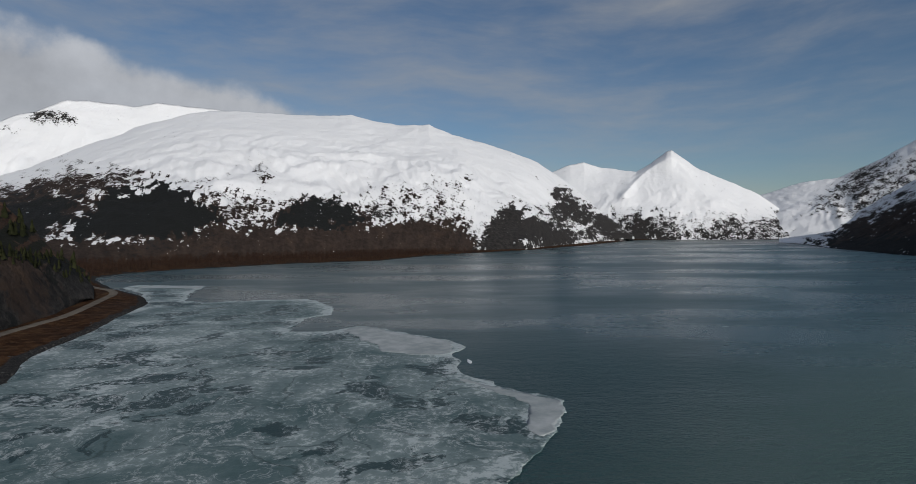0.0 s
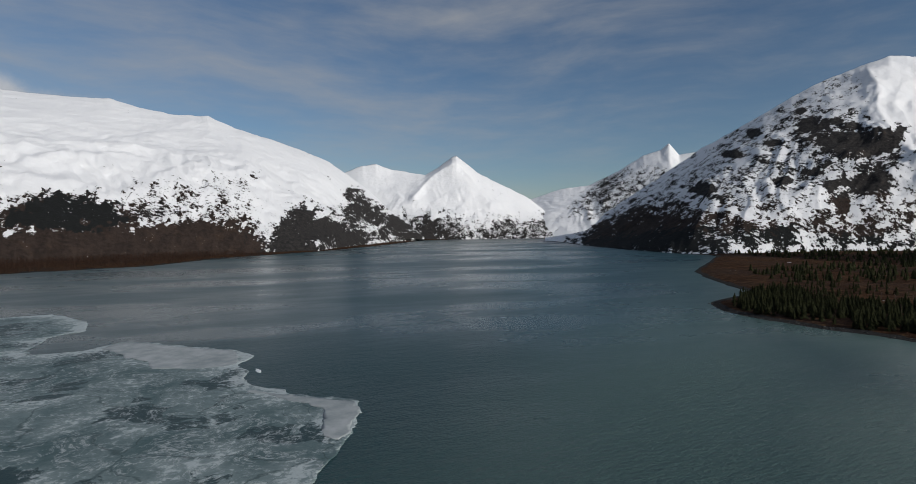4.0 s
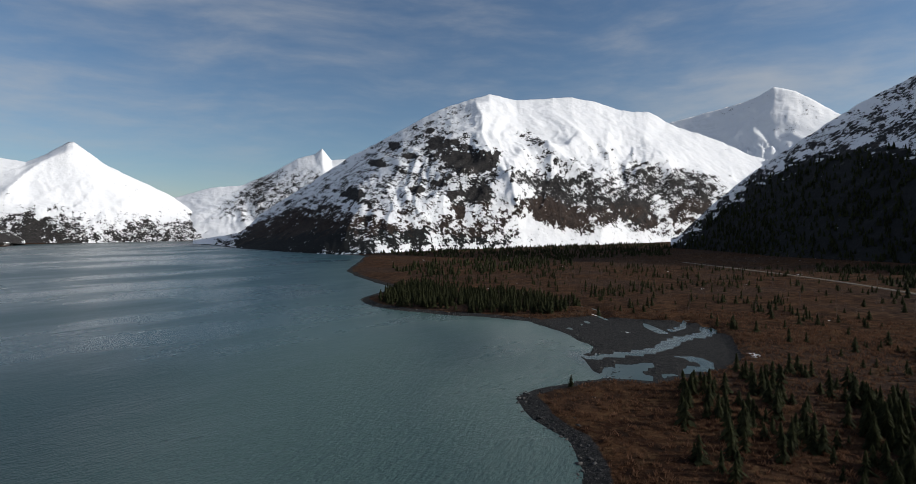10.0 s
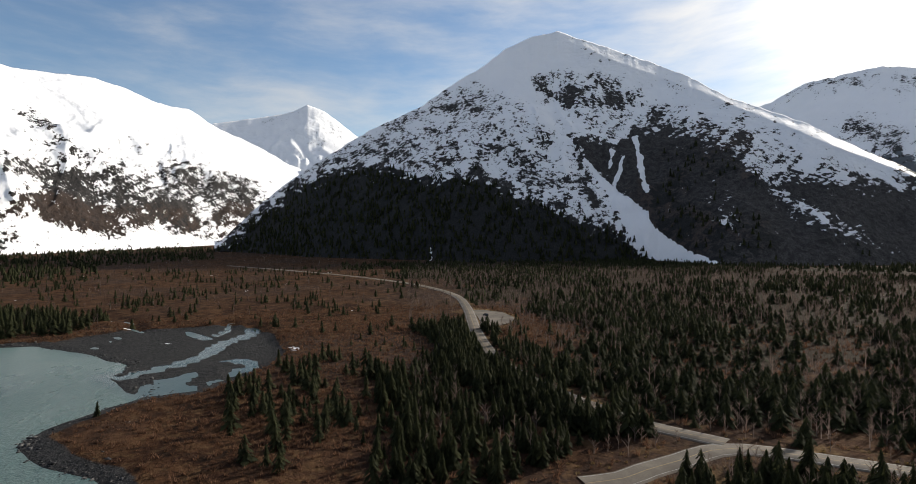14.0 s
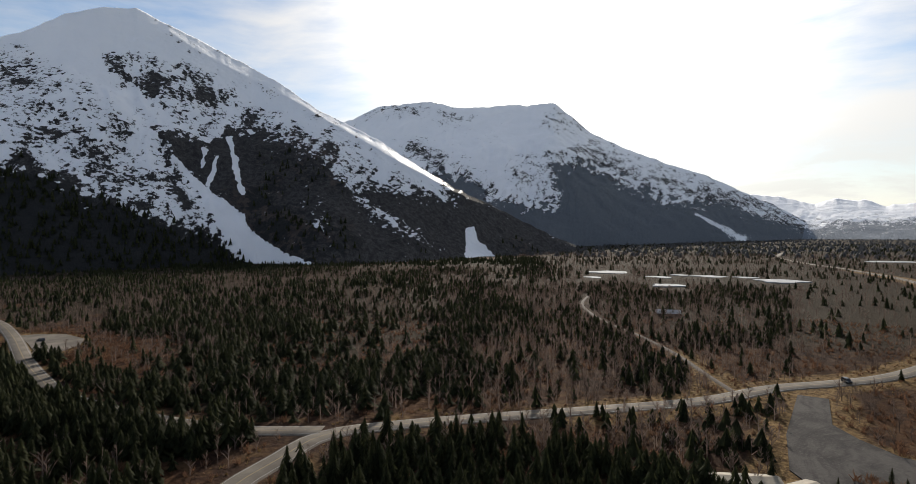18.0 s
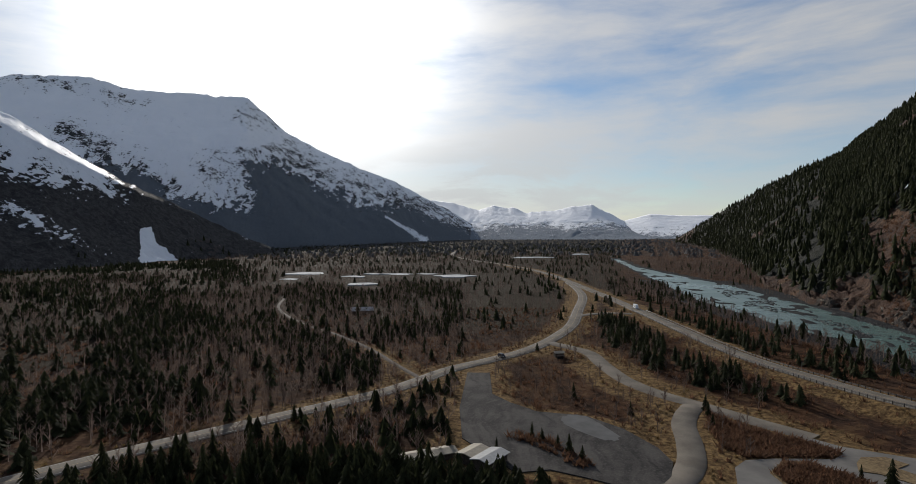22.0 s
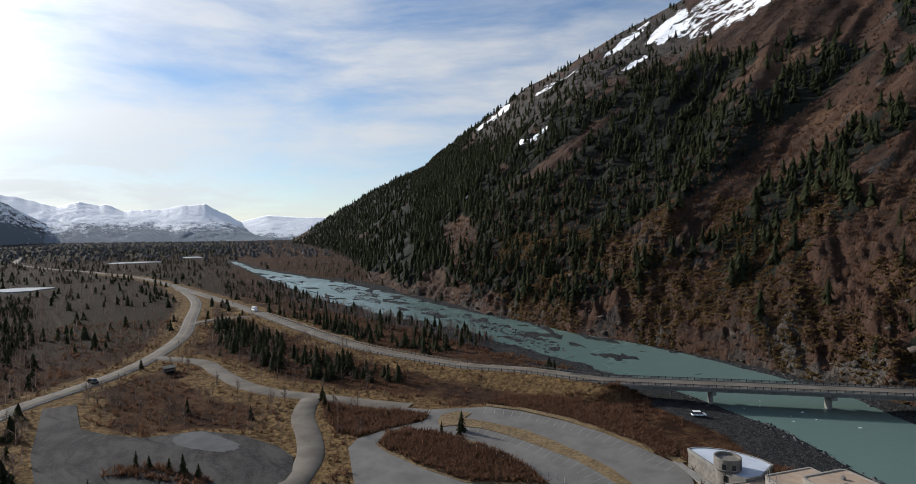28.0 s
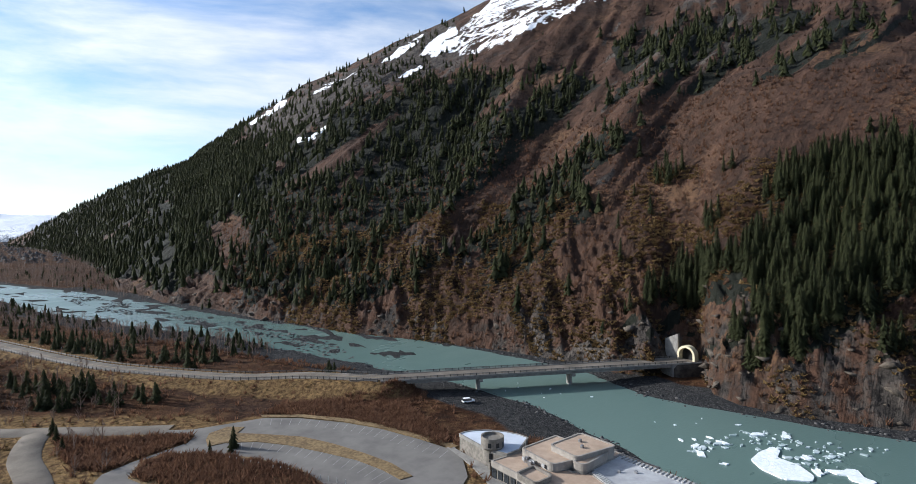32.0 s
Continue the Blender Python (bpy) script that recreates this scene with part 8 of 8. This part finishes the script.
MAT_CARDARK = simple("dark_car_paint", (0.02, 0.022, 0.026), (0.03, 0.032, 0.036), 1.0, 0.25)
MAT_CARWHITE = simple("white_car_paint", (0.70, 0.70, 0.70), (0.80, 0.80, 0.80), 1.0, 0.3)
car("dark sport utility car on the asphalt road", 21.5, -251, 3.07, 35 + 90, MAT_CARDARK)
car("white hatchback parked on the gravel by the bridge", -150, -117, float(elevation([-150], [-117])[0]), 150, MAT_CARWHITE, 4.4)
car("white camper van on the highway", -62.5, -425, 3.07, 98, MAT_CARWHITE, 7.0, 2.3, 3.0, True)
car("dark car parked in the roadside pull-out", 363, -84, float(elevation([363], [-84])[0]), 20, MAT_CARDARK)
car("black utility loader standing in brown brush", 53, -152, float(elevation([53], [-152])[0]), 60, MAT_CARDARK, 3.4, 1.6, 2.1)

# ---- ponds, floes, rocks ----
for k, (cx, cy, rx, ry) in enumerate(PONDS):
    ring = [(cx + rx * (1 + 0.25 * math.sin(3 * a + k)) * math.cos(a), cy + ry * (1 + 0.3 * math.cos(2 * a + k)) * math.sin(a)) for a in np.linspace(0, math.tau, 22, endpoint=False)]
    zp = float(max(elevation([q[0] for q in ring] + [cx], [q[1] for q in ring] + [cy]))) + 0.05
    tagged(part("pond", slab(ring, 0.5, max(zp, 3.0)), MAT_POND), "small frozen pond with pale ice among trees", "pond", kind="structure")


def floe(x, y, size, seed, flat=0.5, mat=None):
    r = np.random.RandomState(seed)
    n = 11
    ang = np.sort(r.rand(n)) * math.tau
    tilt = r.rand() * 3.14
    ring = []
    for a in ang:
        q = size * (0.55 + 0.5 * r.rand())
        u, v = q * math.cos(a), q * math.sin(a) * flat
        ring.append((x + u * math.cos(tilt) - v * math.sin(tilt), y + u * math.sin(tilt) + v * math.cos(tilt)))
    bm = slab(ring, -0.15, 0.12 + 0.25 * r.rand())
    return tagged(part("ice_floe", bm, mat or MAT_FLOE), "grey half-sunken brash ice on teal water" if mat else "white broken ice floe drifting on teal water", "ice floe", "ice floes")


MAT_BRASH = simple("grey_brash_ice", (0.20, 0.27, 0.27), (0.52, 0.58, 0.59), 0.35, 0.6, 0.1)
for outline in ([(-160.0, -31.3), (-167.0, -30.6), (-173.0, -28.4), (-171.9, -26.4), (-165.7, -26.1), (-163.8, -21.0), (-158.6, -17.0), (-154.7, -17.1), (-152.1, -22.5), (-155.3, -28.0)], [(-168.3, -11.8), (-169.8, -9.2), (-164.9, -7.4), (-164.4, -4.9), (-160.9, -6.2), (-161.5, -10.2)]):
    tagged(part("ice_floe", slab(outline, -0.2, 0.3, 0.5), MAT_FLOE), "large white snow-covered ice floe on teal water", "ice floe", "ice floes")
for k, (x, y) in enumerate([(-167.8, -40.2), (-180.9, -34.1), (-170.6, -28.0), (-170.5, -20.1), (-161.6, -16.7), (-185.3, -27.6), (-160.9, -45.4), (-155.8, -42.5), (-165.1, -12.3)]):
    floe(x, y, 2.4 + 0.6 * (k % 3), 240 + k)
FIELD = [(-153.7, -47.2), (-167.0, -43.5), (-182.9, -38.1), (-188.8, -28.1), (-183.7, -22.6), (-186.9, -14.0), (-192.7, -2.5), (-189.4, -2.5), (-176.1, -13.2), (-164.5, -13.0), (-158.1, -21.0), (-171.2, -33.7), (-157.1, -40.9)]
for k, (x, y) in enumerate(zip(*in_poly(330, FIELD, 44))):
    if k < 190:
        floe(x, y, 0.35 + 1.3 * ((k * 37) % 101 / 101) ** 2.2, 500 + k, 0.6, MAT_BRASH)
r = np.random.RandomState(4)
for k in range(12):
    floe(-172 - 14 * r.rand(), -50 - 70 * r.rand(), 0.25 + 0.45 * r.rand(), 300 + k)
for x, y in ((-166, -47), (-170, -44), (-163, -50), (-187, -40), (-153, -36)):
    floe(x, y, 1.3, int(-x))
floe(5, 254, 4.5, 401, 0.3)


STONE = []
for sd in range(5):
    rr_ = np.random.RandomState(sd)
    bm = bmesh.new()
    for q in rr_.randn(11, 3) * np.array([0.75, 0.6, 0.45]):
        bm.verts.new(q)
    bmesh.ops.convex_hull(bm, input=bm.verts)
    bmesh.ops.delete(bm, geom=[v for v in bm.verts if not v.link_faces], context="VERTS")
    bm.verts.index_update()
    STONE.append((np.array([tuple(v.co) for v in bm.verts]), np.array([[v.index for v in f.verts] for f in bm.faces])))
    bm.free()
MAT_STONE = simple("dark_shore_stone", (0.026, 0.026, 0.027), (0.095, 0.092, 0.088), 0.4, 0.9, 0.05)
bank = spline([(a, b, 0) for a, b in SHORE], 0.9)
bank = bank[np.hypot(bank[:, 0], bank[:, 1]) < 520]
k = np.random.RandomState(9)
B2 = np.vstack([bank + np.column_stack([k.randn(len(bank), 2) * 3.0, np.zeros(len(bank))]) for _ in range(2)])
zz = elevation(B2[:, 0], B2[:, 1])
sel = (zz > -0.4) & (zz < 1.6)
B2, zz = B2[sel], zz[sel]
hh = 0.2 + 0.6 * k.rand(len(B2)) ** 3
scatter("shore_stones", STONE, np.column_stack([B2[:, :2], zz]), hh, hh * 1.2, MAT_STONE, "dark boulders along the gravel shore", "stones")

RIFFLE = [(-150, -205), (-166, -215), (-172, -260), (-170, -340), (-160, -420), (-158, -520), (-170, -640), (-190, -560), (-185, -400), (-196, -300), (-190, -240), (-172, -200)]
rx, ry = in_poly(5200, RIFFLE, 46)
ok = fbm(rx / 12 + 5, ry / 30, 4) > 0.5
rx, ry = rx[ok], ry[ok]
rh = 0.3 + 0.6 * np.random.RandomState(47).rand(len(rx)) ** 2
scatter("river_stones", STONE, np.column_stack([rx, ry, rx * 0 - 0.05]), rh, rh * 1.5, MAT_STONE, "dark wet stones breaking the shallow river", "stones")
P = on_slope(M6, 420, (M6["V"] < 0.055) * (M6["A"][:, None] + 360 < 160) * (M6["A"][:, None] + 360 > 86) * (0.12 + 1.0 * (np.clip(M6["m"]["shrub"], 0, 1) < 0.55)), 67)
k = np.random.RandomState(12)
H = 0.4 + 1.5 * k.rand(len(P)) ** 2.2
MAT_CRAG = simple("broken_cliff_rock", (0.036, 0.030, 0.024), (0.115, 0.095, 0.074), 0.8, 0.95, 0.5)
keep = np.hypot(P[:, 0] + 237, P[:, 1] + 72) > 9
scatter("cliff_rocks", STONE, P[keep] - np.column_stack([0 * H[keep], 0 * H[keep], 0.55 * H[keep]]), H[keep] * 1.1, H[keep] * 1.5, MAT_CRAG, "broken brown-grey cliff rocks above the river bank", "rocks")
